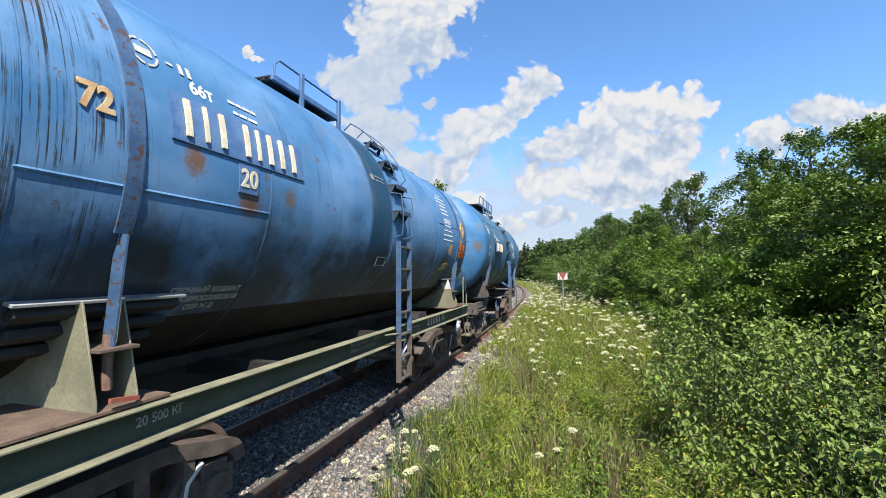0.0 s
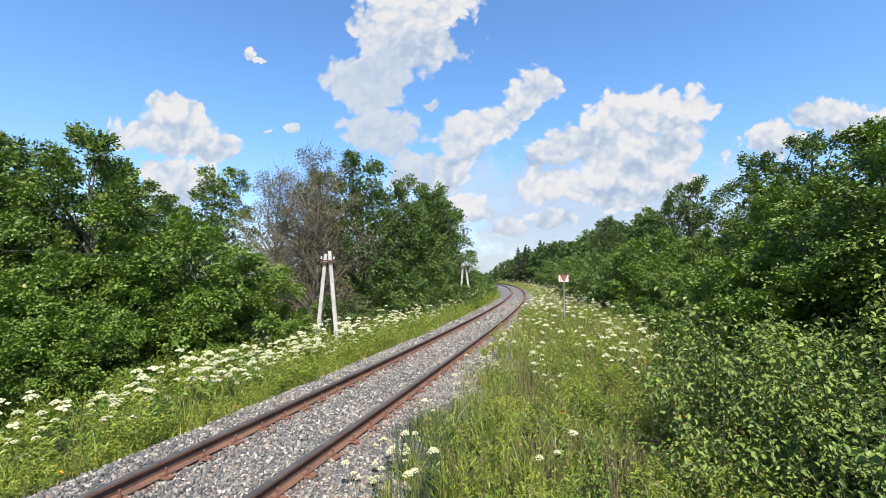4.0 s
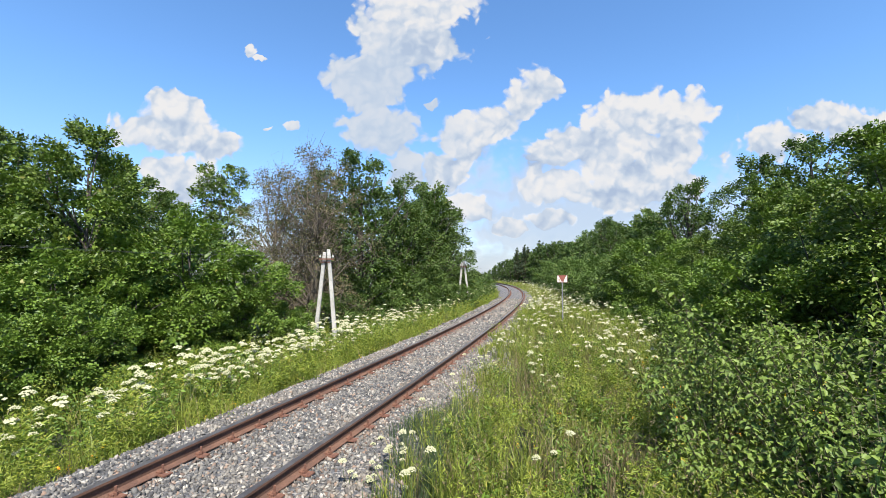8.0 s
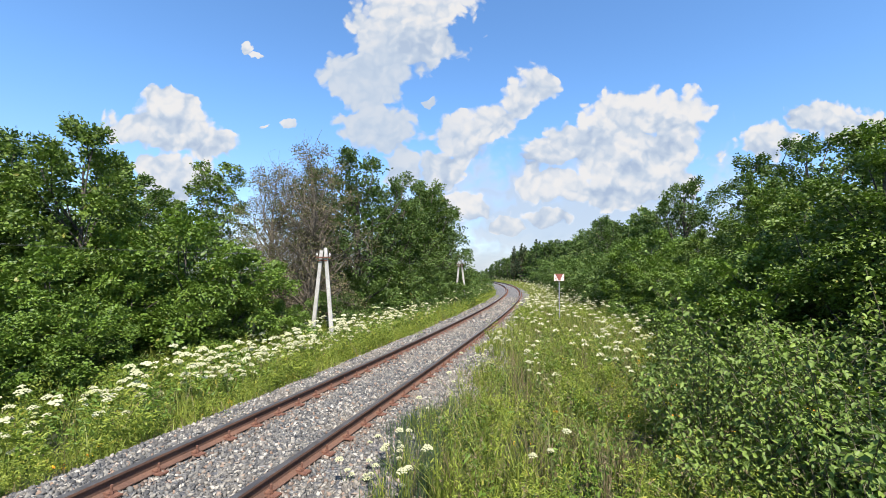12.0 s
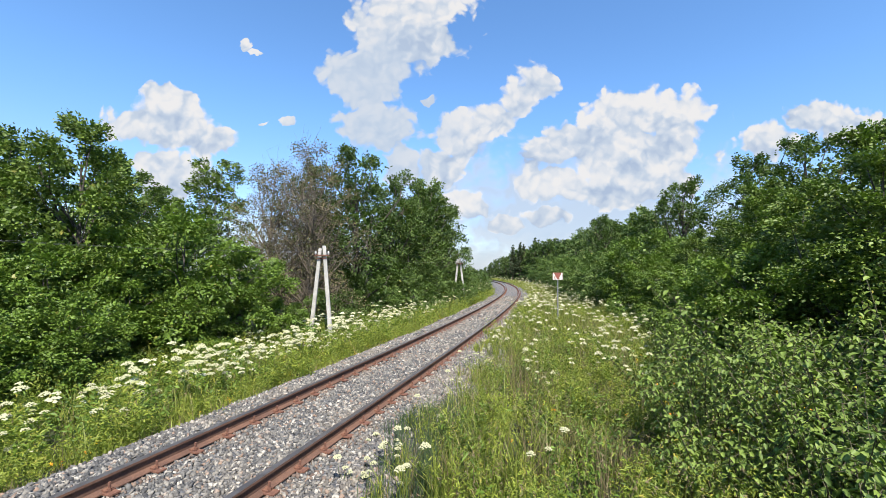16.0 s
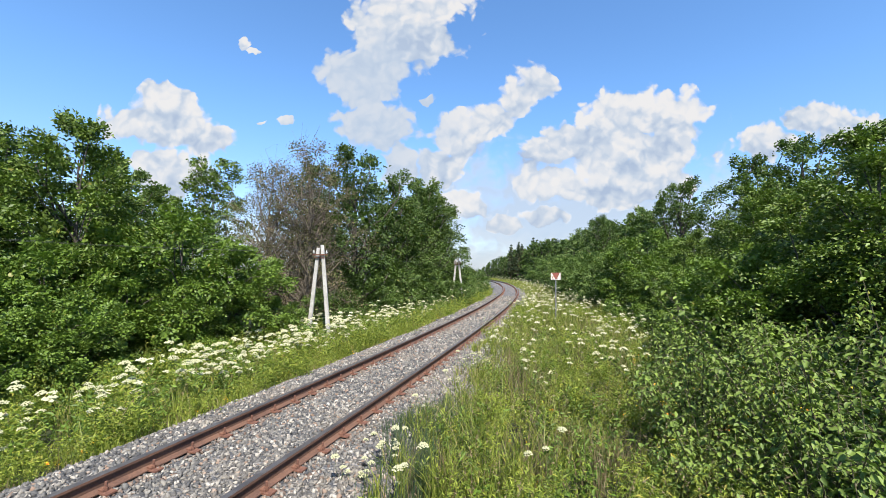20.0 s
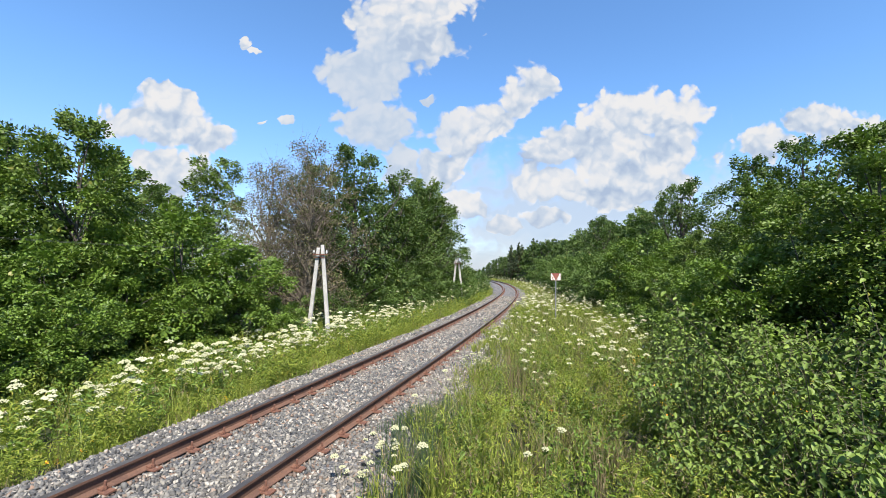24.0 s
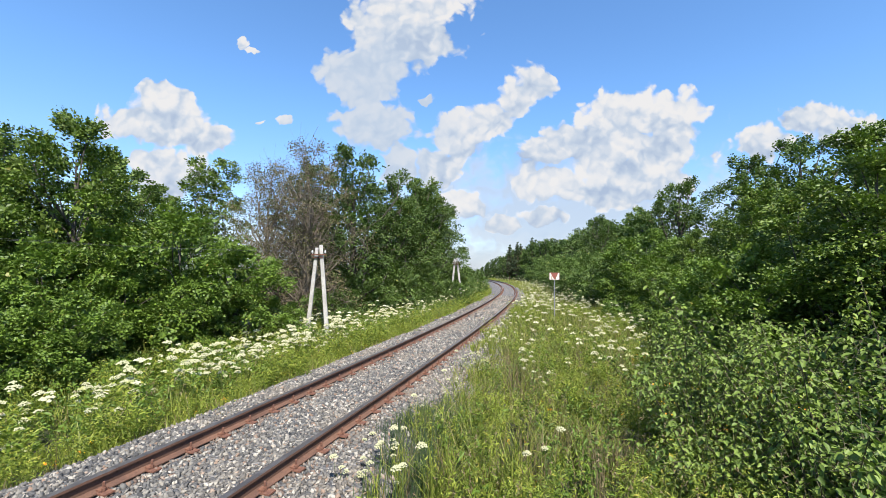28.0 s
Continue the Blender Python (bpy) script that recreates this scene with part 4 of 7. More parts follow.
    dead = make_tree("withered_tree", 16, 10.4, 3.1, 1.0, 84, 168, 0.105, M_LEAF_DEAD, M_BARK_DEAD, tuft=0.85, trunk=0.17, lump=0.16, twigs=34, inner=0.4, dense=0, spray=6)
    plant(dead, [(-6.9, 22.4, 1.0), (-9.2, 23.6, 0.92)], "half-dead tree with bare grey branches and brown leaves", "tree", "withered trees", 8)
    far = make_tree("far_tree", 17, 11.0, 3.3, 0.5, 60, 44, 0.36, M_LEAF_FAR, M_BARK, tuft=0.9, trunk=0.2, lump=0.2, taper=0.4, dense=12)
    rng = random.Random(9)
    spots = []
    # the wood's front falls back from the bank to the far bend; behind it a second, higher row
    turn, away, high = (6.2, 7.6, 9.3, 12.0, 15.0, 18.0, 20.5, 23.0, 27.0), (150, 146, 130, 112, 100, 88, 72, 58, 46), (3.0, 6.2, 7.4, 9.2, 10.2, 10.0, 10.2, 9.2, 8.6)
    for row in range(2):
        for a in np.arange(6.4, 27.0, 0.62 if row == 0 else 0.9):
            a = a + rng.uniform(-0.2, 0.2)
            r = float(np.interp(a, turn, away)) * rng.uniform(0.95, 1.05) + 9 * row
            k = (float(np.interp(a, turn, high)) * rng.uniform(0.86, 1.0) + 0.7) / 11.0 * (1.0 if row == 0 else 1.03)
            spots.append((r * math.sin(radians(a)), r * math.cos(radians(a)), k))
    for i in range(8):
        spots.append((rng.uniform(-60, -26), rng.uniform(22, 60), rng.uniform(0.7, 1.0)))
    plant(far, spots, "distant broad-leaved tree of the wood", "tree", "trees of the far wood", 10)
    pine = make_tree("pine_tree", 18, 14.0, 2.4, 2.4, 84, 50, 0.36, M_NEEDLE, M_BARK_PINE, tuft=0.62, trunk=0.18, taper=0.88, wide=0.3, flat=0.55)
    plant(pine, [(20.0, 111.0, 0.70), (21.6, 109.0, 0.74), (23.0, 111.0, 0.72), (25.2, 108.0, 0.83), (26.6, 110.0, 0.80), (30.6, 106.0, 0.80), (34.0, 103.0, 0.82)],
          "dark distant pine standing above the wood", "tree", "pines of the far wood", 11)
    for k, (seed, places) in enumerate(((19, [(3.15, 4.6, 0.80), (4.25, 4.5, 1.05), (4.75, 5.9, 1.05), (4.55, 3.3, 0.95), (5.5, 8.4, 0.85), (5.9, 5.3, 0.95), (6.4, 7.2, 0.8)]),
                                        (20, [(3.55, 3.7, 0.85), (3.75, 5.9, 0.95), (5.2, 4.3, 1.08), (4.5, 7.6, 0.75), (3.0, 2.8, 0.7), (5.5, 6.6, 0.8)]))):
        plant(make_shrub(seed), places, "leafy wayside shrub with upright shoots and young leaves", "bush", "shrubs by the grass verge", 12 + k)


build_woods()

# ---------------------------------------------------------------- verges: grass, weeds and flowers
def spots(rng, n, s0, s1, d0, d1, ragged=0.35):
    """Points of the plan between two distances from the track, with an uneven border."""
    s, d = rng.uniform(s0, s1, n), rng.uniform(min(d0, d1), max(d0, d1), n)
    edge = ragged * (np.sin(s * 1.9) * 0.5 + np.sin(s * 0.73 + 2) * 0.6 + np.sin(s * 4.7) * 0.3)
    near = min(abs(d0), abs(d1))
    keep = abs(d) > near + ragged + edge
    x, y, _ = line(s[keep], d[keep])
    return np.stack([x, y, ground_height(x, y)], 1)


def bed_height(p):
    s, d = along(p[:, 0], p[:, 1])
    z = np.interp(abs(d), [0, 1.35, 1.7, 2.45, 2.9], [-0.21, -0.215, -0.28, -0.5, -0.9])
    out = p.copy()
    out[:, 2] = np.maximum(p[:, 2], z)
    return out


def blades(rng, p, height, width, bend=0.35):
    """Grass blades of three triangles each."""
    n = len(p)
    # taller and shorter stands
    stand = 0.72 + 0.30 * np.sin(p[:, 0] * 1.3 + 0.7 * p[:, 1]) * np.sin(p[:, 1] * 0.9 - 0.5 * p[:, 0] + 1) + 0.22 * np.sin(p[:, 0] * 3.7 + 2) * np.sin(p[:, 1] * 3.1)
    # short beside the ballast, tall beyond
    _, off = along(p[:, 0], p[:, 1])
    stand = stand * np.where(off > 0, np.clip((off - 0.8) / 1.3, 0.32, 1.0), np.clip((-off - 1.3) / 1.8, 0.22, 1.0))
    h = height * rng.uniform(0.45, 1.25, (n, 1)) * stand[:, None]
    a = rng.uniform(0, 2 * math.pi, n)
    side = np.stack([np.cos(a), np.sin(a), np.zeros(n)], 1) * width * rng.uniform(0.6, 1.3, (n, 1))
    b = rng.uniform(0, 2 * math.pi, n)
    lean = np.stack([np.cos(b), np.sin(b), np.zeros(n)], 1) * h * bend * rng.uniform(0.1, 1.2, (n, 1))
    up = np.array([0, 0, 1.0])
    mid = p + up * h * 0.55 + lean * 0.35
    tip = p + up * h * rng.uniform(0.85, 1.0, (n, 1)) + lean
    v = np.stack([p - side, p + side, mid + side * 0.75, mid - side * 0.75, tip], 1).reshape(-1, 3)
    f = np.array([[0, 1, 2], [0, 2, 3], [3, 2, 4]])
    return v, (np.arange(n)[:, None, None] * 5 + f[None]).reshape(-1, 3)


def fronds(rng, p, height, leaflet, pairs, wide=0.36):
    """Upright weeds with paired leaflets up a leaning stem."""
    n = len(p)
    h = height * rng.uniform(0.5, 1.15, (n, 1))
    b = rng.uniform(0, 2 * math.pi, n)
    lean = np.stack([np.cos(b), np.sin(b), np.zeros(n)], 1) * h * rng.uniform(0.05, 0.5, (n, 1))
    t = np.linspace(0.15, 1.0, pairs)
    stem = p[:, None] + np.array([0, 0, 1.0]) * h[:, None] * t[None, :, None] + lean[:, None] * (t ** 2)[None, :, None]
    c = np.repeat(stem.reshape(-1, 3), 2, 0)
    c += rng.normal(size=c.shape) * np.array([1, 1, 0.4]) * leaflet * 0.55
    return leaves(rng, c, leaflet, 0.6, False, wide)


def joined(*parts):
    vs, fs, k = [], [], 0
    for v, f in parts:
        vs.append(v), fs.append(f + k)
        k += len(v)
    return np.concatenate(vs), np.concatenate(fs)


def stuff(name, mesh, material, label, category):
    ob = new(name, mesh_of_arrays(name, mesh[0], mesh[1], material))
    return tagged(ob, label, category, kind="stuff")


def tufted(rng, n, per, s0, s1, d0, d1, radius):
    c = spots(rng, n, s0, s1, d0, d1)
    p = np.repeat(c, per, 0) + rng.normal(size=(len(c) * per, 3)) * np.array([radius, radius, 0])
    return p


def seed_heads(rng, p, height, size):
    """Thin stalks that end in a loose brown head."""
    n = len(p)
    h = height * rng.uniform(0.7, 1.25, (n, 1))
    lean = rng.normal(size=(n, 3)) * np.array([1, 1, 0]) * h * 0.12
    top = p + np.array([0, 0, 1.0]) * h + lean
    side = unit(rng.normal(size=(n, 3)) * np.array([1, 1, 0])) * 0.0018
    stalk = np.stack([p - side, p + side, top], 1).reshape(-1, 3), np.arange(n * 3).reshape(-1, 3)
    c = np.repeat(top, 7, 0) - np.repeat(lean * 0.2 + np.array([0, 0, 0.10]), 7, 0) * rng.uniform(0, 1, (n * 7, 1)) + rng.normal(size=(n * 7, 3)) * 0.009
    return joined(stalk, leaves(rng, c, size, -0.2, False, 0.3))


def patchy(p, scale, level, sign=1):
    """Keeps the points in uneven patches of the plan."""
    x, y = p[:, 0] * scale, p[:, 1] * scale
    f = np.sin(x * 1.9 + 0.8 * np.sin(y * 1.3)) + np.sin(y * 1.6 + 1.1 * np.sin(x * 0.9 + 2)) + 0.6 * np.sin(x * 4.1 + y * 3.3)
    return p[sign * f > level]


def build_verges():
    rng = np.random.default_rng(5)
    g = [blades(rng, patchy(bed_height(tufted(rng, 760, 22, -3, 9, 1.35, 6.2, 0.055)), 1.7, -0.55), 0.82, 0.0068, 0.7),
         blades(rng, patchy(bed_height(tufted(rng, 800, 18, 8, 25, 0.95, 7.4, 0.08)), 1.3, -0.6), 0.80, 0.0120, 0.6),
         blades(rng, bed_height(tufted(rng, 900, 16, 25, 75, 1.0, 9.5, 0.2)), 0.66, 0.013),
         blades(rng, bed_height(tufted(rng, 760, 14, -2, 13, -1.55, -8.5, 0.09)), 0.78, 0.0092, 0.6),
         blades(rng, bed_height(tufted(rng, 900, 16, 13, 45, -1.45, -9, 0.15)), 0.78, 0.012, 0.5),
         blades(rng, spots(rng, 8000, 45, 110, -1.6, -8), 0.6, 0.02),
         blades(rng, spots(rng, 4000, 75, 130, 2.3, 8), 0.6, 0.03)]
    # coarser growth behind the camera
    g += [blades(rng, bed_height(tufted(rng, 420, 14, -16, -2.5, 1.6, 8.5, 0.16)), 0.7, 0.011, 0.5), blades(rng, bed_height(tufted(rng, 240, 14, -16, -1.5, -1.2, -8.5, 0.16)), 0.7, 0.011, 0.5)]
    stuff("grass", joined(*g), M_GRASS, "tall summer grass on the railway verge", "grass")
    w = [fronds(rng, patchy(tufted(rng, 340, 11, -2.5, 10, 1.8, 5.8, 0.085), 1.4, -0.2), 0.70, 0.060, 17, 0.26),
         fronds(rng, patchy(bed_height(tufted(rng, 760, 4, 8, 26, 1.2, 7.5, 0.1)), 0.9, 0.0), 0.62, 0.095, 11, 0.28),
         fronds(rng, patchy(bed_height(tufted(rng, 900, 4, -1, 14, -1.8, -8.5, 0.1)), 0.9, -0.25), 0.84, 0.085, 14, 0.28),
         fronds(rng, bed_height(tufted(rng, 480, 4, 14, 40, -1.6, -8.5, 0.15)), 0.78, 0.11, 10)]
    w.append(fronds(rng, bed_height(tufted(rng, 420, 4, -3, 13, -1.75, -3.6, 0.08)), 0.42, 0.05, 14, 0.26))
    stuff("weeds", joined(*w), M_WEED, "bright green feathery weeds among the grass", "weeds")
    herb = [fronds(rng, tufted(rng, 260, 4, -2.5, 12, 2.1, 6.0, 0.07), 0.62, 0.075, 11), fronds(rng, tufted(rng, 520, 4, -1, 30, -2.6, -8.8, 0.1), 0.95, 0.10, 12)]
    stuff("tall_herbs", joined(*herb), M_LEAF_MAPLE, "tall leafy green herbs on the verge", "weeds")
    dry = [blades(rng, patchy(tufted(rng, 400, 24, -2, 12, 1.7, 5.5, 0.05), 1.4, 0.1, -1), 0.86, 0.0048, 0.3), blades(rng, patchy(tufted(rng, 260, 14, 11, 34, 2.1, 6, 0.1), 1.0, 0.0, -1), 0.8, 0.006, 0.25),
           blades(rng, bed_height(tufted(rng, 420, 16, -1, 24, -1.40, -2.5, 0.08)), 0.42, 0.0045), blades(rng, spots(rng, 1500, 2, 30, -2.5, -7), 0.8, 0.005, 0.3),
           seed_heads(rng, spots(rng, 1300, -2, 14, 2.0, 5.6), 0.80, 0.035), seed_heads(rng, spots(rng, 600, 0, 25, -2.0, -6), 0.8, 0.05)]
    stuff("dry_grass", joined(*dry), M_DRY, "dry straw-brown grass stalks on the verge", "grass")
    reed = blades(rng, bed_height(tufted(rng, 80, 26, 0.2, 4.0, 1.35, 2.5, 0.09)), 1.05, 0.0034, 0.16)
    stuff("horsetail", reed, M_REED, "dark bluish horsetail at the ballast's edge", "weeds")


def umbel_parts(rng, shape, top, radius, florets):
    """A flat flower head: small domed tufts on thin rays."""
    foot = len(shape.v)
    shape.v.append(tuple(np.array(top) - np.array([0, 0, radius * 0.7])))
    for i in range(florets):
        r, a = radius * math.sqrt((i + 0.5) / florets), i * 2.399963
        c = np.array(top) + np.array([r * math.cos(a), r * math.sin(a), -0.55 * r * r / radius + rng.normal() * radius * 0.06])
        q = radius * 1.12 / math.sqrt(florets) * rng.uniform(0.75, 1.3)
        ring = [c + np.array([q * math.cos(w), q * math.sin(w), -q * 0.35 + rng.normal() * q * 0.12]) for w in np.arange(6) * math.pi / 3 + a]
        shape.add([c + np.array([0, 0, q * 0.8])] + ring, [(0, j + 1, (j + 1) % 6 + 1) for j in range(6)], 0)
        k = len(shape.v)
        shape.f.append((foot, k - 6, k - 5))
        shape.m.append(1)


def make_umbellifer(seed, height, heads, radius):
    rng = np.random.default_rng(seed)
    root = new("wild_carrot")
    wood = Shape()
    lean = rng.normal(size=2) * 0.08
    stem = [np.array([lean[0] * t * t, lean[1] * t * t, height * t - 0.1 * (1 - t)]) for t in np.linspace(0, 1, 5)]
    wood.tube(stem, 0.005, 5, 0, 0.0025, caps=False)
    tops = [stem[-1]]
    for i in range(heads - 1):
        p = stem[rng.integers(2, 4)]
        q = p + np.array([rng.normal() * 0.21, rng.normal() * 0.21, rng.uniform(0.06, 0.42)])
        wood.tube([p, (p + q) / 2 + np.array([0.03, 0, -0.02]), q], 0.003, 4, 0, 0.002, caps=False)
        tops.append(q)
    me = mesh_of("stem", wood, M_STEM)
    ob = new("stem", me)
    ob.parent = root
    pts = np.array([stem[1] * t + stem[0] * (1 - t) for t in rng.uniform(0.2, 1.0, 12)]) + rng.normal(size=(12, 3)) * 0.05
    v, f = leaves(rng, pts + np.array([0, 0, 0.05]), 0.13, 0.5, False, 0.4)
    lf = new("foliage", mesh_of_arrays("foliage", v, f, M_WEED))
    lf.parent = root
    for t in tops:
        s = Shape()
        umbel_parts(rng, s, (0, 0, 0), radius * rng.uniform(0.6, 1.15), 24)
        u = new("umbel", mesh_of("umbel", s, [M_UMBEL, M_STEM], smooth=False))
        u.parent, u.location = root, tuple(t)
    return root


def build_flowers():
    rng = random.Random(21)
    nr = np.random.default_rng(22)
    kinds = [make_umbellifer(30 + i, h, k, r) for i, (h, k, r) in enumerate([(0.60, 3, 0.040), (0.72, 3, 0.046), (0.98, 3, 0.078), (1.28, 4, 0.100)])]
    near = [(-0.86, 6.1), (-0.2, 6.7), (0.25, 8.1), (0.5, 8.6), (1.2, 10.9), (0.95, 10.1), (-0.45, 5.9), (1.55, 12.3), (2.0, 13.2), (2.35, 14.6), (-1.08, 4.95), (-0.98, 5.05), (-0.5, 5.3), (-0.62, 5.15), (-0.44, 5.2), (-0.28, 4.25), (-0.7, 4.9), (1.0, 11.4), (1.35, 11.9), (2.3, 9.6), (2.9, 13.4), (1.8, 13.9),
            (4.1, 8.4), (3.8, 7.3), (1.25, 4.6), (2.1, 8.3), (1.6, 12.6), (0.7, 10.6), (1.9, 8.1)]
    right = []
    while len(right) < 135:
        s, d = rng.uniform(6, 34), rng.uniform(1.4, 7.0)
        if rng.random() < 0.35 + 0.5 * (d > 4.2) + 0.3 * (s > 16):
            x, y, _ = line(s, d)
            right.append((float(x), float(y)))
    left = []
    while len(left) < 135:
        s, d = rng.uniform(-0.5, 18), rng.uniform(-7.8, -2.7)
        if d > -5.2 - 0.35 * max(s - 3.0, 0.0) and rng.random() < (0.45 if d > -3.8 else 1.0):
            x, y, _ = line(s, d)
            left.append((float(x), float(y)))
    placed = [[], [], [], []]
    for x, y in near:
        placed[rng.choice((0, 1))].append((x, y, rng.uniform(0.9, 1.1)))
    for x, y in right:
        placed[rng.choice((1, 2, 2))].append((x, y, rng.uniform(0.8, 1.15)))
    for x, y in left:
        placed[rng.choice((2, 3, 3))].append((x, y, rng.uniform(0.75, 1.1)))
    for proto, spots_of in zip(kinds, placed):
        plant(proto, spots_of, "wild carrot with flat creamy-white flower heads in the grass", "wildflower", "white wildflowers on the verge", 33)
    # the many heads farther off
    s = Shape()
    tops = np.concatenate([spots(nr, 600, 12, 44, -2.6, -8.6) + np.array([0, 0, 1.0]), spots(nr, 500, 44, 110, -2.5, -7) + np.array([0, 0, 0.9]),
                           spots(nr, 620, 18, 60, 1.2, 8.0) + np.array([0, 0, 0.72]), spots(nr, 260, 60, 120, 2.4, 7) + np.array([0, 0, 0.8]), spots(nr, 130, -1, 16, -3.2, -6.4) + np.array([0, 0, 0.95]), spots(nr, 150, 6, 20, 1.7, 6.8) + np.array([0, 0, 0.55])])
    for i, p in enumerate(tops):
        umbel_parts(nr, s, p + np.array([0, 0, nr.normal() * 0.28]), nr.uniform(0.040, 0.095), 7)
    me = mesh_of_arrays("wildflowers", np.array(s.v), np.array([f for f in s.f]), [M_UMBEL, M_STEM], s.m)
    tagged(new("wildflowers", me), "dense white umbels among the grass", "wildflowers", kind="stuff")
    # small yellow and orange blossoms
    p = np.concatenate([spots(nr, 40, -2, 8, 3.0, 5.8) + np.array([0, 0, 0.4]), spots(nr, 40, 1.0, 6, 5.0, 7.0) + np.array([0, 0, 0.95]), spots(nr, 90, 0, 30, -1.6, -3.2, 0.2) + np.array([0, 0, 0.25])])
    c = np.repeat(p, 6, 0) + nr.normal(size=(len(p) * 6, 3)) * 0.022
    stuff("small_blossoms", leaves(nr, c, 0.03, 0.9), M_PETAL, "small yellow and orange blossoms in the grass", "wildflowers")


build_verges()
build_flowers()


# ---------------------------------------------------------------- line of poles, sign
def build_pole_pair(x, y, far=False):
    root = tagged(new("line_pole"), "weathered concrete A-frame line pole with a steel cross-arm", "pole", "poles of the line beside the railway")
    g = float(ground_height(np.array([x]), np.array([y]))[0])
    root.matrix_basis = pose(x, y, g)
    top = 3.22 - g
    for sx, foot, head, tall in ((-1, -0.50, -0.085, top - 0.12), (1, 0.63, 0.075, top)):
        s = Shape()
        k, r0, r1 = 4, 0.092, 0.070
        pts = []
        for z, r, w in ((-0.5, r0, foot), (tall, r1, head)):
            pts += [Vector((w + a * r, b * r * 0.8 + (0.0 if sx < 0 else -0.35 * (1 - (z + 0.5) / (tall + 0.5))), z)) for a, b in ((-1, -1), (1, -1), (1, 1), (-1, 1))]
        s.add(pts, [(3, 2, 1, 0), (4, 5, 6, 7), (0, 1, 5, 4), (1, 2, 6, 5), (2, 3, 7, 6), (3, 0, 4, 7)])
        part("post", s, M_CONCRETE, root, bevel=0.02)
    s = Shape()
    s.bar((-0.28, -0.14, top - 0.42), (0.34, -0.14, top - 0.42), 0.05, 0.06)
    part("cross_arm", s, M_RUST, root, "rusty steel cross-arm")
    for bx in (-0.09, 0.07):
        s = Shape()
        s.box((bx, 0, top - 0.55), (0.26, 0.25, 0.045))
        part("clamp", s, M_RUST, root)
    for bx in (-0.24, 0.30):
        s = Shape()
        s.lathe([(0.0, 0.012), (0.05, 0.012), (0.05, 0.04), (0.09, 0.045), (0.10, 0.03), (0.14, 0.032), (0.16, 0.0)], (bx, -0.14, top - 0.39), "z", 12)
        part("insulator", s, M_SCRAP, root, "pale porcelain insulator")
    return root, top + g - 0.26


def build_sign(x, y):
    g = float(ground_height(np.array([x]), np.array([y]))[0])
    root = tagged(new("trackside_sign"), "rusty white and red trackside sign on a thin post", "sign")
    root.matrix_basis = pose(x, y, g, 0, 0, -14)
    top = 2.14 - g
    s = Shape().tube([(0, 0.02, -0.3), (0, 0.02, top - 0.05)], 0.028, 10)
    part("post", s, M_GALV, root)
    s = Shape().box((0, -0.02, top - 0.17), (0.50, 0.012, 0.36))
    panel = part("panel", s, M_SIGN, root, bevel=0.003)
    tri = lambda a, b, t: Vector((a, -0.028 - t, b + top - 0.17))
    s = Shape().slab([(-0.20, 0.172), (-0.07, -0.06), (-0.03, -0.15), (0.05, -0.13), (0.08, -0.06), (0.19, 0.172)], 0.004, tri)
    part("red_wedge", s, M_SIGN_RED, panel, "faded rust-red wedge")
    s = Shape()
    for c, w in (((0, 0.176), (0.50, 0.012)), ((0, -0.176), (0.50, 0.014)), ((-0.246, 0), (0.012, 0.36)), ((0.240, 0.0), (0.024, 0.36))):
        s.box((c[0], -0.029, c[1] + top - 0.17), (w[0], 0.006, w[1]))
    part("rusted_rim", s, M_RUST, panel)


def build_line():
    tops = []
    for x, y in ((-4.99, 18.0), (1.75, 34.5)):
        root, z = build_pole_pair(x, y)
        tops.append((x, y, z))
    back = (-11.7, 1.4, tops[0][2])
    route = [back] + tops + [(5.5, 52.0, tops[1][2])]
    for off in (-0.24, 0.30):
        for a, b in zip(route[:-1], route[1:]):
            pts = [(a[0] + (b[0] - a[0]) * t + off, a[1] + (b[1] - a[1]) * t - 0.14, a[2] + (b[2] - a[2]) * t - 0.5 * 4 * t * (1 - t) * 0.5) for t in np.linspace(0, 1, 13)]
            w = part("overhead_wire", Shape().tube(pts, 0.0022, 4, caps=False), M_WIRE)
            tagged(w, "thin dark overhead wire between the line poles", "wire", "wires of the pole line")
    build_sign(5.95, 20.6)


build_line()

# ---------------------------------------------------------------- lettering
def glyphs(text, size, bold=0.0, raised=0.0, align="CENTER"):
    """The mesh of a line of writing, in its own plane."""
    cu = bpy.data.curves.new("writing", "FONT")
    cu.body, cu.size, cu.align_x, cu.align_y, cu.offset, cu.extrude = text, size, align, "CENTER", bold, raised / 2
    cu.resolution_u = 3
    ob = bpy.data.objects.new("writing", cu)
    me = bpy.data.meshes.new_from_object(ob)
    bpy.data.objects.remove(ob)
    bpy.data.curves.remove(cu)
    return me


def bent(me, place, step=0.07):
    """Cuts a flat mesh into strips and lays each point on a surface; place(a, b, c) gives the point."""
    bm = bmesh.new()
    bm.from_mesh(me)
    ys = [v.co.y for v in bm.verts]
    k = math.floor(min(ys) / step) + 1
    while k * step < max(ys):
        bmesh.ops.bisect_plane(bm, geom=bm.verts[:] + bm.edges[:] + bm.faces[:], plane_co=(0, k * step, 0), plane_no=(0, 1, 0))
        k += 1
    for v in bm.verts:
        v.co = place(*v.co)
    bm.to_mesh(me)
    bm.free()
    return me


def writing(name, text, size, place, paint, parent, label="", bold=0.0, raised=0.0):
    me = bent(glyphs(text, size, bold, raised), place)
    me.materials.clear()
    me.materials.append(paint)
    return part(name, me, paint, parent, label)


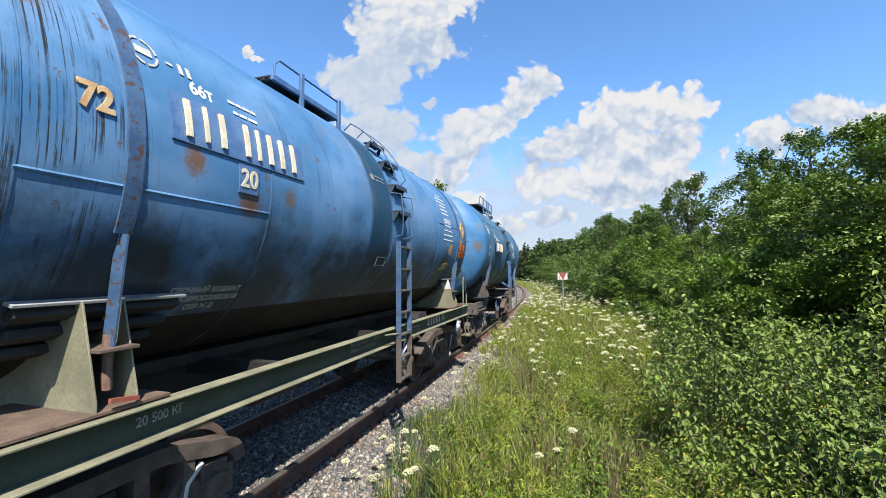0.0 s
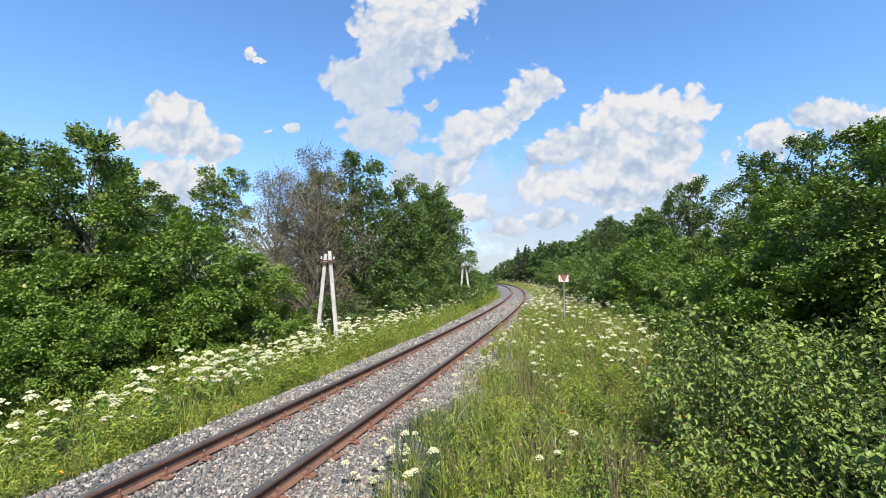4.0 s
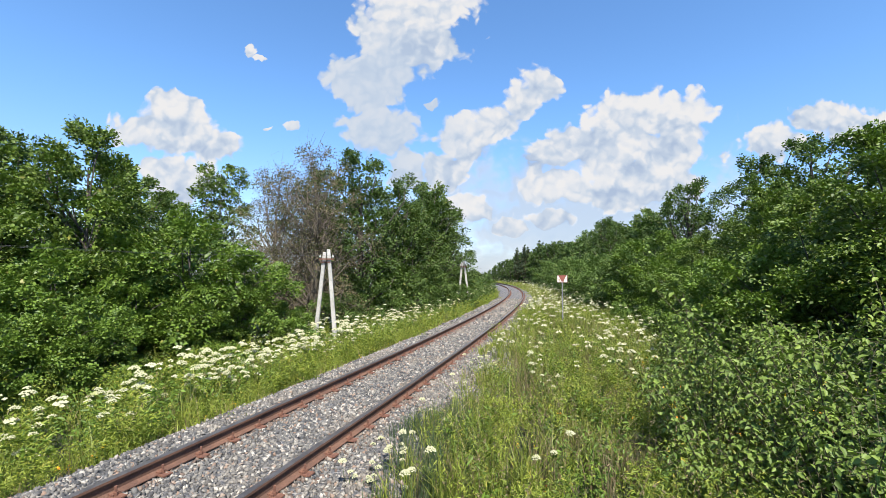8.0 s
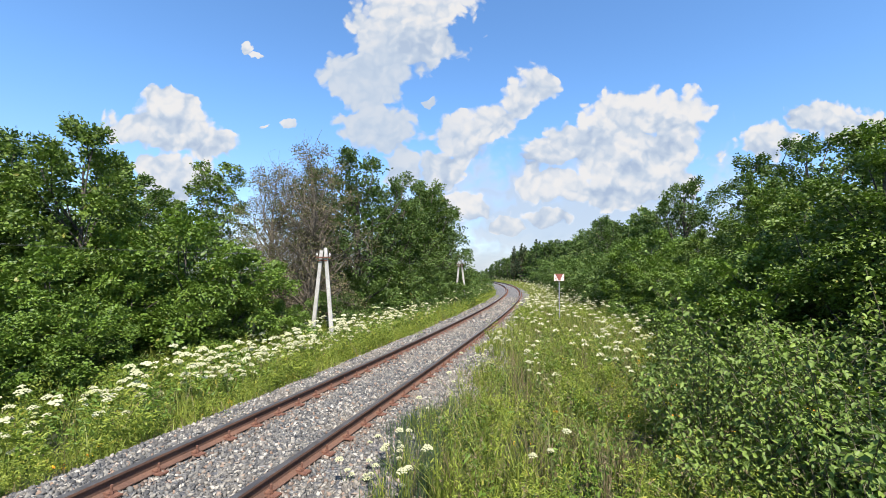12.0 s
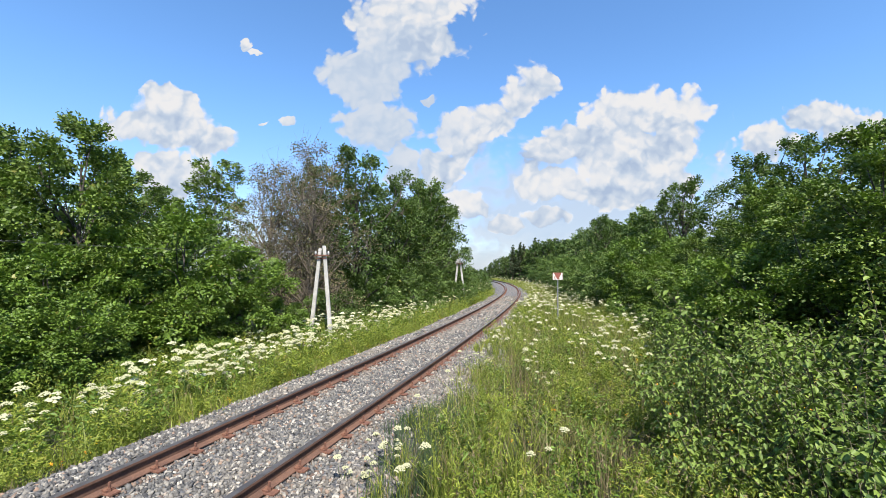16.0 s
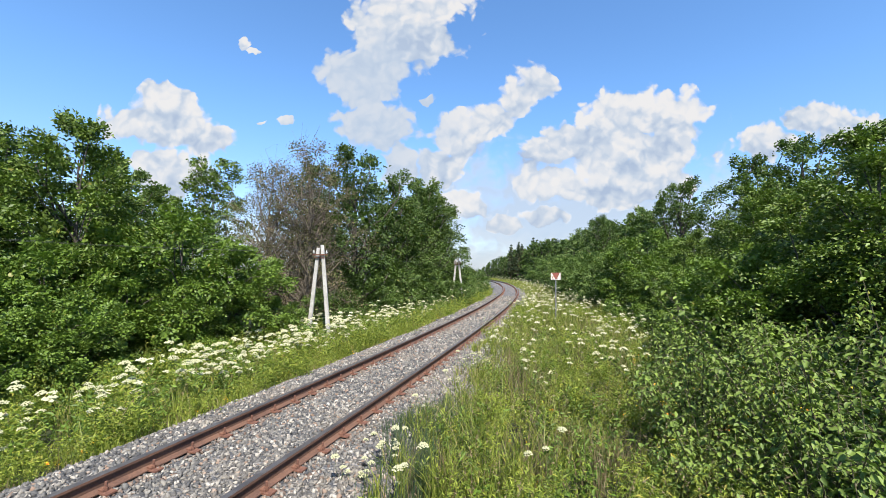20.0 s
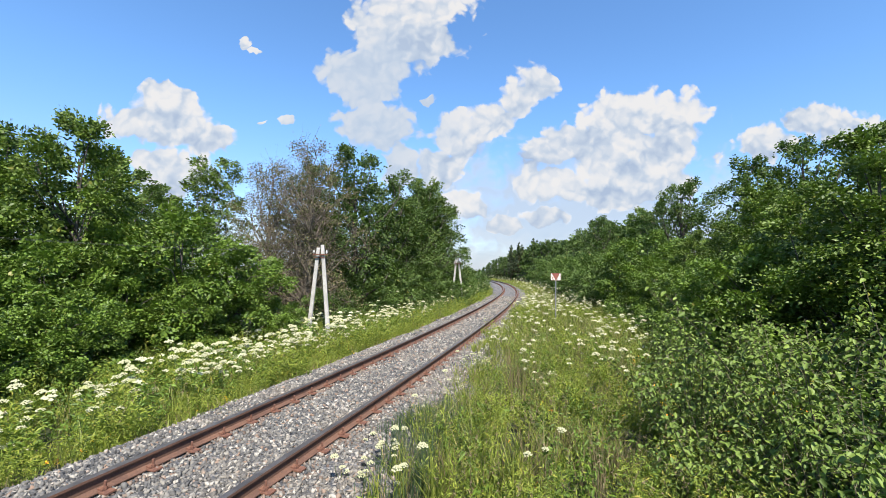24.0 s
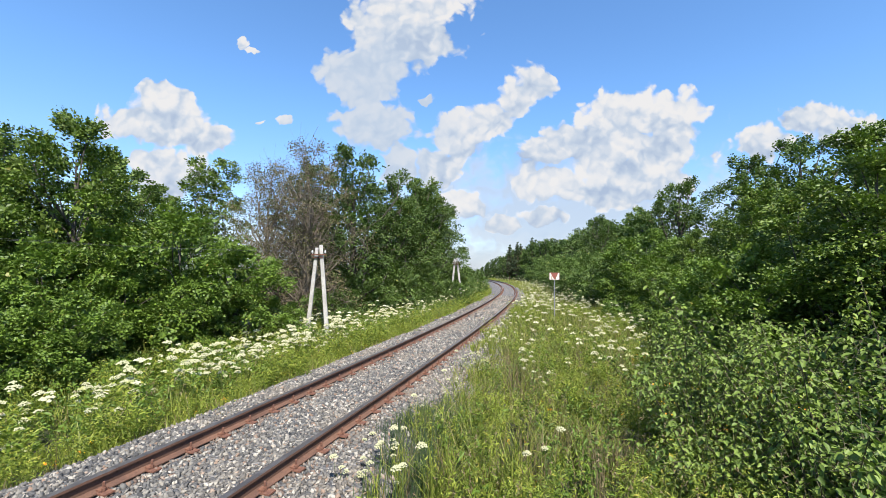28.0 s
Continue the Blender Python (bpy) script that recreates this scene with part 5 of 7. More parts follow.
def patches(name, boxes, place, paint, parent, label="", thick=0.004, step=0.07):
    """Flat pieces, each (centre a, centre b, width, height[, turn]), laid on a surface as one part."""
    s = Shape()
    for a, b, w, h, *turn in boxes:
        s.box((a, b, thick / 2), (w, h, thick), (0, 0, turn[0]) if turn else None)
    me = mesh_of(name, s, paint, smooth=False)
    return part(name, bent(me, place, step), paint, parent, label)


def outline(name, points, place, paint, parent, label="", thick=0.004):
    s = Shape().slab(points, thick, lambda a, b, t: Vector((a, b, t)))
    return part(name, bent(mesh_of(name, s, paint, smooth=False), place, 0.05), paint, parent, label)


def ragged(q, w, h, n=40):
    """An uneven torn outline."""
    ph = [q.uniform(0, 6.28) for _ in range(6)]
    out = []
    for k in range(n):
        a = 2 * math.pi * k / n
        r = 0.46 + 0.07 * math.sin(2 * a + ph[0]) + 0.06 * math.sin(3 * a + ph[1]) + 0.045 * math.sin(5 * a + ph[2]) + 0.03 * math.sin(9 * a + ph[3]) + q.uniform(-0.025, 0.025)
        out.append((w * r * math.cos(a), h * r * math.sin(a)))
    return out


def ring(name, r, w, place, paint, parent, gaps=4):
    s = Shape()
    for g in range(gaps):
        n = 8
        a0, a1 = 2 * math.pi * (g + 0.08) / gaps, 2 * math.pi * (g + 0.92) / gaps
        o = [(r * math.cos(a0 + (a1 - a0) * i / n), r * math.sin(a0 + (a1 - a0) * i / n)) for i in range(n + 1)]
        q = [((r - w) * math.cos(a0 + (a1 - a0) * i / n), (r - w) * math.sin(a0 + (a1 - a0) * i / n)) for i in range(n + 1)]
        for i in range(n):
            s.slab([o[i], o[i + 1], q[i + 1], q[i]], 0.004, lambda a, b, t: Vector((a, b, t)))
    return part(name, bent(mesh_of(name, s, paint, smooth=False), place, 0.05), paint, parent)


def bar_lines(rng, widths, pitch, height):
    """Rows of short bars, centred, for writing that is not spelled out."""
    out = []
    for i, w in enumerate(widths):
        a = -w / 2
        while a < w / 2 - 0.03:
            k = min(rng.uniform(0.06, 0.17), w / 2 - a)
            out.append((a + k / 2, -i * pitch, k * 0.80, height * 0.42))
            a += k
    return out


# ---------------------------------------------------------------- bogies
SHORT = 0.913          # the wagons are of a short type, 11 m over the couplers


def make_wheelset(parent, x):
    half = [(0, 0.085), (0.66, 0.085), (0.67, 0.13), (0.705, 0.145), (0.735, 0.26), (0.722, 0.39), (0.720, 0.488), (0.733, 0.503), (0.752, 0.487), (0.772, 0.4765), (0.848, 0.470), (0.852, 0.462),
            (0.852, 0.405), (0.80, 0.385), (0.785, 0.26), (0.805, 0.15), (0.842, 0.125), (0.845, 0.08), (1.06, 0.075), (1.06, 0.001)]
    prof = [(-a, r) for a, r in reversed(half)] + half[1:]
    slot = [1 if 0.466 < (half[i][1] + half[i + 1][1]) / 2 else 0 for i in range(len(half) - 1)]
    s = Shape().lathe(prof, (0, 0, 0), "y", 48, list(reversed(slot)) + slot)
    for side in (-0.86, 0.86):
        for k in range(2):
            a = 1.1 + math.pi * k
            s.box((0.30 * math.sin(a), side * 0.955, 0.30 * math.cos(a)), (0.05, 0.012, 0.05))
    ob = part("wheelset", s, [M_WHEEL, M_TYRE], parent)
    ob.location = (x, 0, 0.4765)
    return ob


def chord(points, w):
    """Outline of a band of width w along points of (x, z)."""
    up, dn = [], []
    for i, p in enumerate(points):
        a, b = points[max(i - 1, 0)], points[min(i + 1, len(points) - 1)]
        d = Vector((b[0] - a[0], b[1] - a[1])).normalized()
        nrm = Vector((-d.y, d.x)) * w / 2
        up.append((p[0] + nrm.x, p[1] + nrm.y)), dn.append((p[0] - nrm.x, p[1] - nrm.y))
    return up, dn


def band(shape, points, w, y, thick):
    """A cast member of width w along a smooth line through points of (x, z)."""
    p = np.array([points[0], *points, points[-1]], float)
    fine = []
    for a, b, c, d in zip(p[:-3], p[1:-2], p[2:-1], p[3:]):
        for t in (0.0, 0.34, 0.67):
            fine.append(0.5 * (2 * b + (c - a) * t + (2 * a - 5 * b + 4 * c - d) * t * t + (3 * b - a - 3 * c + d) * t ** 3))
    fine.append(p[-1])
    up, dn = chord([tuple(q) for q in fine], w)
    k = len(up)
    ring = [up[i] for i in range(k)] + [dn[i] for i in reversed(range(k))]
    pts = [Vector((a, y + t, b)) for t in (-thick / 2, thick / 2) for a, b in ring]
    n = 2 * k
    faces = [(i, (i + 1) % n, n + (i + 1) % n, n + i) for i in range(n)]
    for o in (0, n):
        faces += [(o + i, o + i + 1, o + n - 2 - i, o + n - 1 - i) for i in range(k - 1)]
    shape.add(pts, faces)


def make_bogie(wagon, x, paint):
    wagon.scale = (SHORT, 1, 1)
    s = Shape()
    s.box((0, 0, 0.66), (0.42, 2.1, 0.26))
    s.box((0, 0, 0.86), (0.36, 1.5, 0.16))
    s.lathe([(0.92, 0.20), (1.02, 0.20), (1.02, 0.0)], (0, 0, 0), "z", 20)
    bogie = part("bogie", s, M_DARK, wagon, bevel=0.015)
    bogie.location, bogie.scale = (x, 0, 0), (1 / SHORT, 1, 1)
    for side in (-1, 1):
        y = 1.03 * side
        s = Shape()
        band(s, [(-1.20, 0.58), (-1.17, 0.68), (-1.08, 0.745), (-0.90, 0.785), (-0.62, 0.86), (-0.40, 0.895), (0.40, 0.895), (0.62, 0.86), (0.90, 0.785), (1.08, 0.745), (1.17, 0.68), (1.20, 0.58)], 0.13, y, 0.19)
        band(s, [(-0.72, 0.62), (-0.66, 0.50), (-0.42, 0.27), (-0.30, 0.235), (0.30, 0.235), (0.42, 0.27), (0.66, 0.50), (0.72, 0.62)], 0.11, y, 0.17)
        for k in (-1, 1):
            s.box((0.33 * k, y, 0.55), (0.11, 0.17, 0.62))
            s.box((0.70 * k, y, 0.70), (0.10, 0.17, 0.22))
            s.bar((0.36 * k, y, 0.30), (0.70 * k, y, 0.66), 0.10, 0.07)
        part("side_frame", s, M_CAST, bogie, bevel=0.018)
        s = Shape()
        s.box((0, y + 0.02 * side, 0.62), (0.50, 0.24, 0.17))
        s.bar((-0.26, y + 0.10 * side, 0.62), (-0.14, y + 0.10 * side, 0.47), 0.05, 0.09)
        s.bar((0.26, y + 0.10 * side, 0.62), (0.14, y + 0.10 * side, 0.47), 0.05, 0.09)
        part("bolster_end", s, M_CAST, bogie, bevel=0.012)
        for k in (-0.17, 0.0, 0.17):
            s = Shape()
            n = 44
            path = [(0.062 * math.cos(2 * math.pi * 4.6 * i / n), 0.062 * math.sin(2 * math.pi * 4.6 * i / n), 0.235 * i / n) for i in range(n + 1)]
            s.tube(path, 0.0165, 6)
            sp = part("spring", s, M_SPRING, bogie, "rusty coil spring")
            sp.location = (k, y + 0.045 * side, 0.295)
        for k in (-1, 1):
            s = Shape()
            s.lathe([(0.90 * side, 0.155), (1.10 * side, 0.165), (1.12 * side, 0.15), (1.12 * side, 0.118), (1.175 * side, 0.112), (1.19 * side, 0.095), (1.19 * side, 0.06), (1.18 * side, 0.055), (1.18 * side, 0.0)], (0, 0, 0), "y", 28)
            s.box((0, 1.02 * side, 0.14), (0.26, 0.22, 0.10))
            for q in (-1, 1):
                s.box((0.17 * q, 1.03 * side, 0.0), (0.07, 0.18, 0.24))
            for j in range(6):
                a = j * math.pi / 3
                s.lathe([(1.118 * side, 0.014), (1.135 * side, 0.014), (1.135 * side, 0.0)], (0.136 * math.sin(a), 0, 0.136 * math.cos(a)), "y", 6)
            ab = part("axle_box", s, M_CAST, bogie, bevel=0.008)
            ab.location = (0.925 * k, 0, 0.4765)
            s = Shape().tube([(0.925 * k - 0.10 * k, 1.10 * side, 0.70), (0.925 * k - 0.24 * k, 1.11 * side, 0.60), (0.925 * k - 0.27 * k, 1.10 * side, 0.44)], 0.022, 6)
            part("pedestal_strap", s, M_SCRAP, bogie, "pale chalked strap")
            s = Shape().bar((0.38 * k + 0.03 * k, 0.79 * side, 0.45), (0.43 * k, 0.79 * side, 0.66), 0.08, 0.05)
            part("brake_shoe", s, M_RUST, bogie)
    sets = [make_wheelset(bogie, 0.925), make_wheelset(bogie, -0.925)]
    return bogie, sets


# ---------------------------------------------------------------- tank wagons
def make_tank(wagon, radius, zc, paint, straight=4.72, depth=0.66, belly=-52.0, rear=None, end_paint=None):
    rear = straight if rear is None else rear
    s = Shape()
    ends = [(straight + depth * math.cos(a), radius * math.sin(a)) for a in np.linspace(0.004, math.pi / 2, 14)]
    runs = np.linspace(straight, -rear, 9)[1:-1]
    prof = ends + [(float(x), radius) for x in runs] + [(straight - rear - x, r) for x, r in reversed(ends)]
    s.lathe(prof, (0, 0, 0), "x", 112)
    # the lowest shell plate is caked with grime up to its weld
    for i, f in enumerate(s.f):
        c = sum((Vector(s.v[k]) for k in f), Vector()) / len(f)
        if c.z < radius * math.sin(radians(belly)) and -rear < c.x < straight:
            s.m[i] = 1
        # the front dish takes the end paint, which can hold painted sunlight
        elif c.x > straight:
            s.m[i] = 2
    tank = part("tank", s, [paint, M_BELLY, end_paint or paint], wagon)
    tank.location = (0, 0, zc)
    return tank


def hoop(shape, x, r, w, thick, a0, a1, n=48):
    """A flat band round the tank between two angles (degrees up from the camera's side)."""
    full = abs(a1 - a0) >= 360
    pts, faces = [], []
    for i in range(n if full else n + 1):
        b = radians(a0 + (a1 - a0) * i / n)
        pts += [Vector((x + sx * w / 2, rr * math.cos(b), rr * math.sin(b))) for sx, rr in ((-1, r), (1, r), (1, r + thick), (-1, r + thick))]
    for i in range(n):
        j = (i + 1) % n if full else i + 1
        faces += [(4 * i + k, 4 * i + (k + 1) % 4, 4 * j + (k + 1) % 4, 4 * j + k) for k in range(4)]
    if not full:
        faces += [(3, 2, 1, 0), (4 * n, 4 * n + 1, 4 * n + 2, 4 * n + 3)]
    shape.add(pts, faces)


def seams(tank, radius, rings, lines):
    for x in rings:
        s = Shape()
        hoop(s, x, radius - 0.006, 0.022, 0.011, 0, 360, 72)
        part("weld_seam", s, tank.data.materials[0], tank)
    for x0, x1, ang in lines:
        a = radians(ang)
        s = Shape().tube([(x0, (radius - 0.004) * math.cos(a), (radius - 0.004) * math.sin(a)), (x1, (radius - 0.004) * math.cos(a), (radius - 0.004) * math.sin(a))], 0.014, 6)
        part("weld_bead", s, tank.data.materials[0], tank)


def straps(wagon, radius, zc, xs, paint, width=0.15):
    for x in xs:
        s, bolts = Shape(), []
        hoop(s, x, radius + 0.004, width, 0.014, -20, 200, 64)
        for side in (0, 1):
            a = radians(-20) if side == 0 else radians(200)
            y, z = (radius + 0.011) * math.cos(a), (radius + 0.011) * math.sin(a)
            foot = Vector((x, (1.36 if side == 0 else -1.36), 1.76 - zc))
            s.bar((x, y, z), foot, width * 0.9, 0.014, up=(1, 0, 0))
            bolts.append(foot)
        ob = part("strap", s, paint, wagon, "painted steel hold-down strap")
        ob.location = (0, 0, zc)
        for foot in bolts:
            part("tie_bolt", Shape().tube([foot + Vector((0, 0, 0.10)), foot + Vector((0, 0, -0.22))], 0.03, 8), M_SPRING, ob)


def saddles(wagon, radius, zc, paint, base_paint, tip_paint, cap_paint):
    for ex, stations in ((-1, (3.77, 4.03)), (1, (3.87, 4.12))):
        for side in (-1, 1):
            for x in stations:
                edge = lambda z: math.sqrt(max(radius ** 2 - (z - zc) ** 2, 0.0)) + 0.012
                out = [(0.55, 1.42), (1.45, 1.42), (1.45, 1.50), (1.31, 2.06), (edge(2.06), 2.06), (edge(1.9), 1.9), (edge(1.75), 1.75), (0.62, 1.60)]
                s = Shape().slab(out, 0.014, lambda a, b, t: Vector((ex * x + t - 0.007, side * a, b)))
                g = part("gusset", s, paint, wagon, bevel=0.003)
                if x == stations[0] and ex < 0:
                    out = [(1.17, 1.84), (1.372, 1.84), (1.316, 2.05), (edge(2.05) + 0.004, 2.05), (edge(1.95) + 0.004, 1.95)]
                    s = Shape().slab(out, 0.003, lambda a, b, t: Vector((ex * x + (0.010 if ex * x else 0) + t - 0.0005, side * a, b)))
                    part("bare_patch", s, tip_paint, g)
            s = Shape()
            mid = sum(stations) / 2
            for z, w, long in ((1.435, 0.72, 0.95), (1.78, 0.30, stations[1] - stations[0])):
                s.box((ex * (mid + (0.12 if z < 1.5 else 0.0)), side * (1.40 - w / 2 + 0.06), z), (long, w, 0.022))
            part("saddle_plate", s, base_paint, wagon, bevel=0.004)
            a = math.asin((2.02 - zc) / radius)
            for k in range(3):
                b = a - 0.10 * k
                s = Shape()
                s.box((ex * 3.92, side * (radius + 0.035) * math.cos(b), zc + (radius + 0.035) * math.sin(b)), (1.02 - 0.05 * k, 0.10, 0.055), (side * (90 + math.degrees(b)) * 0.5, 0, 0))
                part("bearer_block", s, M_DARK, wagon, bevel=0.006)
            s = Shape().box((ex * 3.92, side * (radius * math.cos(a) + 0.06), 2.065), (1.08, 0.10, 0.02), (side * -14, 0, 0))
            part("bearer_cap", s, cap_paint, wagon, bevel=0.004)


def coupler(wagon, end):
    s = Shape()
    s.box((end * 5.55, 0, 1.04), (0.50, 0.16, 0.17))
    s.box((end * 5.86, 0.03, 1.04), (0.20, 0.34, 0.30))
    s.slab([(5.78, -0.20), (5.96, -0.24), (6.02, -0.14), (5.93, -0.06), (5.93, 0.06), (6.04, 0.17), (5.92, 0.24), (5.78, 0.18)], 0.24, lambda a, b, t: Vector((end * a, end * b, 0.92 + t)))
    part("coupler", s, M_CAST, wagon, bevel=0.02)
    s = Shape().tube([(end * 5.42, 0.32, 1.0), (end * 5.62, 0.34, 0.72), (end * 5.85, 0.33, 0.62), (end * 5.98, 0.32, 0.78)], 0.024, 8)
    part("brake_hose", s, M_INK, wagon)


def ladder(wagon, x0, x1, y, z0, z1, paint, low_paint, split, rungs):
    for x in (x0, x1):
        s = Shape().box((x, y, (split + z1) / 2), (0.022, 0.075, z1 - split))
        part("ladder_rail", s, paint, wagon, bevel=0.003)
        s = Shape().box((x, y, (split + z0) / 2), (0.022, 0.075, split - z0))
        part("ladder_rail", s, low_paint, wagon, bevel=0.003)
    for i in range(rungs):
        z = z0 + 0.03 + (z1 - z0 - 0.12) * i / (rungs - 1)
        s = Shape().box(((x0 + x1) / 2, y, z), (abs(x1 - x0), 0.06, 0.028))
        part("rung", s, low_paint, wagon, bevel=0.003)


def tank_steps(wagon, radius, zc, x, angles, paint, w=0.40):
    """Foot irons up the tank's side, each a small shelf on two triangular cheeks."""
    for ang in angles:
        a = radians(ang)
        c, sn = math.cos(a), math.sin(a)
        at = lambda r, dz: Vector((0, r * c, zc + r * sn + dz))
        s = Shape()
        for k in (-1, 1):
            for q in (at(radius - 0.01, -0.10),):
                p = [at(radius - 0.02, 0.06), at(radius - 0.02, -0.14), at(radius + 0.11, 0.05)]
                s.add([v + Vector((x + k * w / 2 + dx, 0, 0)) for dx in (-0.008, 0.008) for v in p], [(0, 1, 2), (5, 4, 3), (0, 3, 4, 1), (1, 4, 5, 2), (2, 5, 3, 0)])
        p = at(radius + 0.045, 0.055)
        s.box((x, p.y, p.z), (w + 0.02, 0.15, 0.022))
        s.box((x, p.y + 0.075, p.z - 0.03), (w + 0.02, 0.012, 0.05))
        part("foot_iron", s, paint, wagon, bevel=0.003)


def side_rails(wagon, radius, zc, xs, spans, paint):
    for x in xs:
        for a0, a1 in spans:
            path = [(x, (radius + 0.02) * math.cos(radians(a0)), zc + (radius + 0.02) * math.sin(radians(a0)))]
            path += [(x, (radius + 0.16) * math.cos(radians(a)), zc + (radius + 0.16) * math.sin(radians(a))) for a in np.linspace(a0 + 2, a1 - 2, 7)]
            path += [(x, (radius + 0.02) * math.cos(radians(a1)), zc + (radius + 0.02) * math.sin(radians(a1)))]
            part("handrail", Shape().tube(path, 0.0095, 8), paint, wagon)


def gantry(wagon, x0, x1, z, top, posts, paint, mesh_paint, half=0.72):
    s = Shape()
    n = max(int((x1 - x0) / 0.06), 4)
    for i in range(n + 1):
        x = x0 + (x1 - x0) * i / n
        s.box((x, 0, z), (0.022, half * 2, 0.02))
    for y in np.linspace(-half, half, 12):
        s.box(((x0 + x1) / 2, y, z - 0.006), (x1 - x0, 0.02, 0.016))
    part("walkway_grating", s, mesh_paint, wagon)
    part("walkway_plate", Shape().box(((x0 + x1) / 2, 0, z - 0.03), (x1 - x0 - 0.01, half * 2 - 0.06, 0.008)), M_INK, wagon)
    for y in (-half, half):
        s = Shape().box(((x0 + x1) / 2, y, z - 0.02), (x1 - x0 + 0.04, 0.045, 0.07))
        part("walkway_edge", s, paint, wagon, bevel=0.004)
        for x in posts:
            s = Shape().box((x, y + 0.02 * (1 if y > 0 else -1), (z - 0.30 + top) / 2), (0.075, 0.04, top - z + 0.30))
            part("gantry_post", s, paint, wagon, bevel=0.004)
        s = Shape().tube([(x0 + 0.02, y, top - 0.04), (x0 + 0.10, y, top - 0.02), (x1 - 0.12, y, top - 0.02), (x1 - 0.03, y, top - 0.10), (x1 - 0.02, y, z + 0.02)], 0.013, 8)
        part("gantry_rail", s, paint, wagon)


def dome(wagon, radius, zc, x, paint):
    s = Shape().lathe([(zc + radius - 0.06, 0.36), (zc + radius + 0.16, 0.36), (zc + radius + 0.17, 0.40), (zc + radius + 0.20, 0.40), (zc + radius + 0.23, 0.30), (zc + radius + 0.25, 0.0)], (x, 0, 0), "z", 28)
    part("manhole", s, paint, wagon)


def hazard_plate(tank, at, x, ang, w, h, n1, n2):
    p = at(x, ang)
    plate = patches("hazard_plate", [(0, 0, w, h)], p, M_INK, tank, "orange hazard plate with black border", 0.004)
    up = at(x, ang, 0.006)
    patches("orange_field", [(0, h / 4, w - 0.025, h / 2 - 0.018), (0, -h / 4, w - 0.025, h / 2 - 0.018)], up, M_ORANGE, plate, "orange field", 0.003)
    R = at(x, ang, 0.012)
    writing("hazard_number", n1, h * 0.44, lambda a, b, c: R(a, b + h * 0.25, c), M_INK, plate, bold=0.003)
    writing("substance_number", n2, h * 0.44, lambda a, b, c: R(a, b - h * 0.25, c), M_INK, plate, bold=0.003)


def diamond(tank, at, x, ang, q, ground, text, edge):
    d = outline("hazard_diamond", [(0, q), (-q, 0), (0, -q), (q, 0)], at(x, ang), edge, tank, "hazard diamond label")
    k = q * 0.90
    outline("diamond_field", [(0, k), (-k, 0), (0, -k), (k, 0)], at(x, ang, 0.006), ground, d)
    p = at(x, ang, 0.010)
    patches("white_strip", [(0, 0, q * 1.06, q * 0.40)], p, M_WHITE, d, thick=0.002)
    r = at(x, ang, 0.014)
    writing("code", text, q * 0.42, r, M_INK, d, bold=0.002)
    writing("class_digit", "3", q * 0.24, lambda a, b, c: r(a, b - q * 0.58, c), M_INK, d)
    outline("flame", [(-q * 0.14, q * 0.36), (-q * 0.17, q * 0.52), (-q * 0.08, q * 0.46), (0, q * 0.74), (q * 0.09, q * 0.48), (q * 0.16, q * 0.54), (q * 0.13, q * 0.36)], r, M_INK, d)


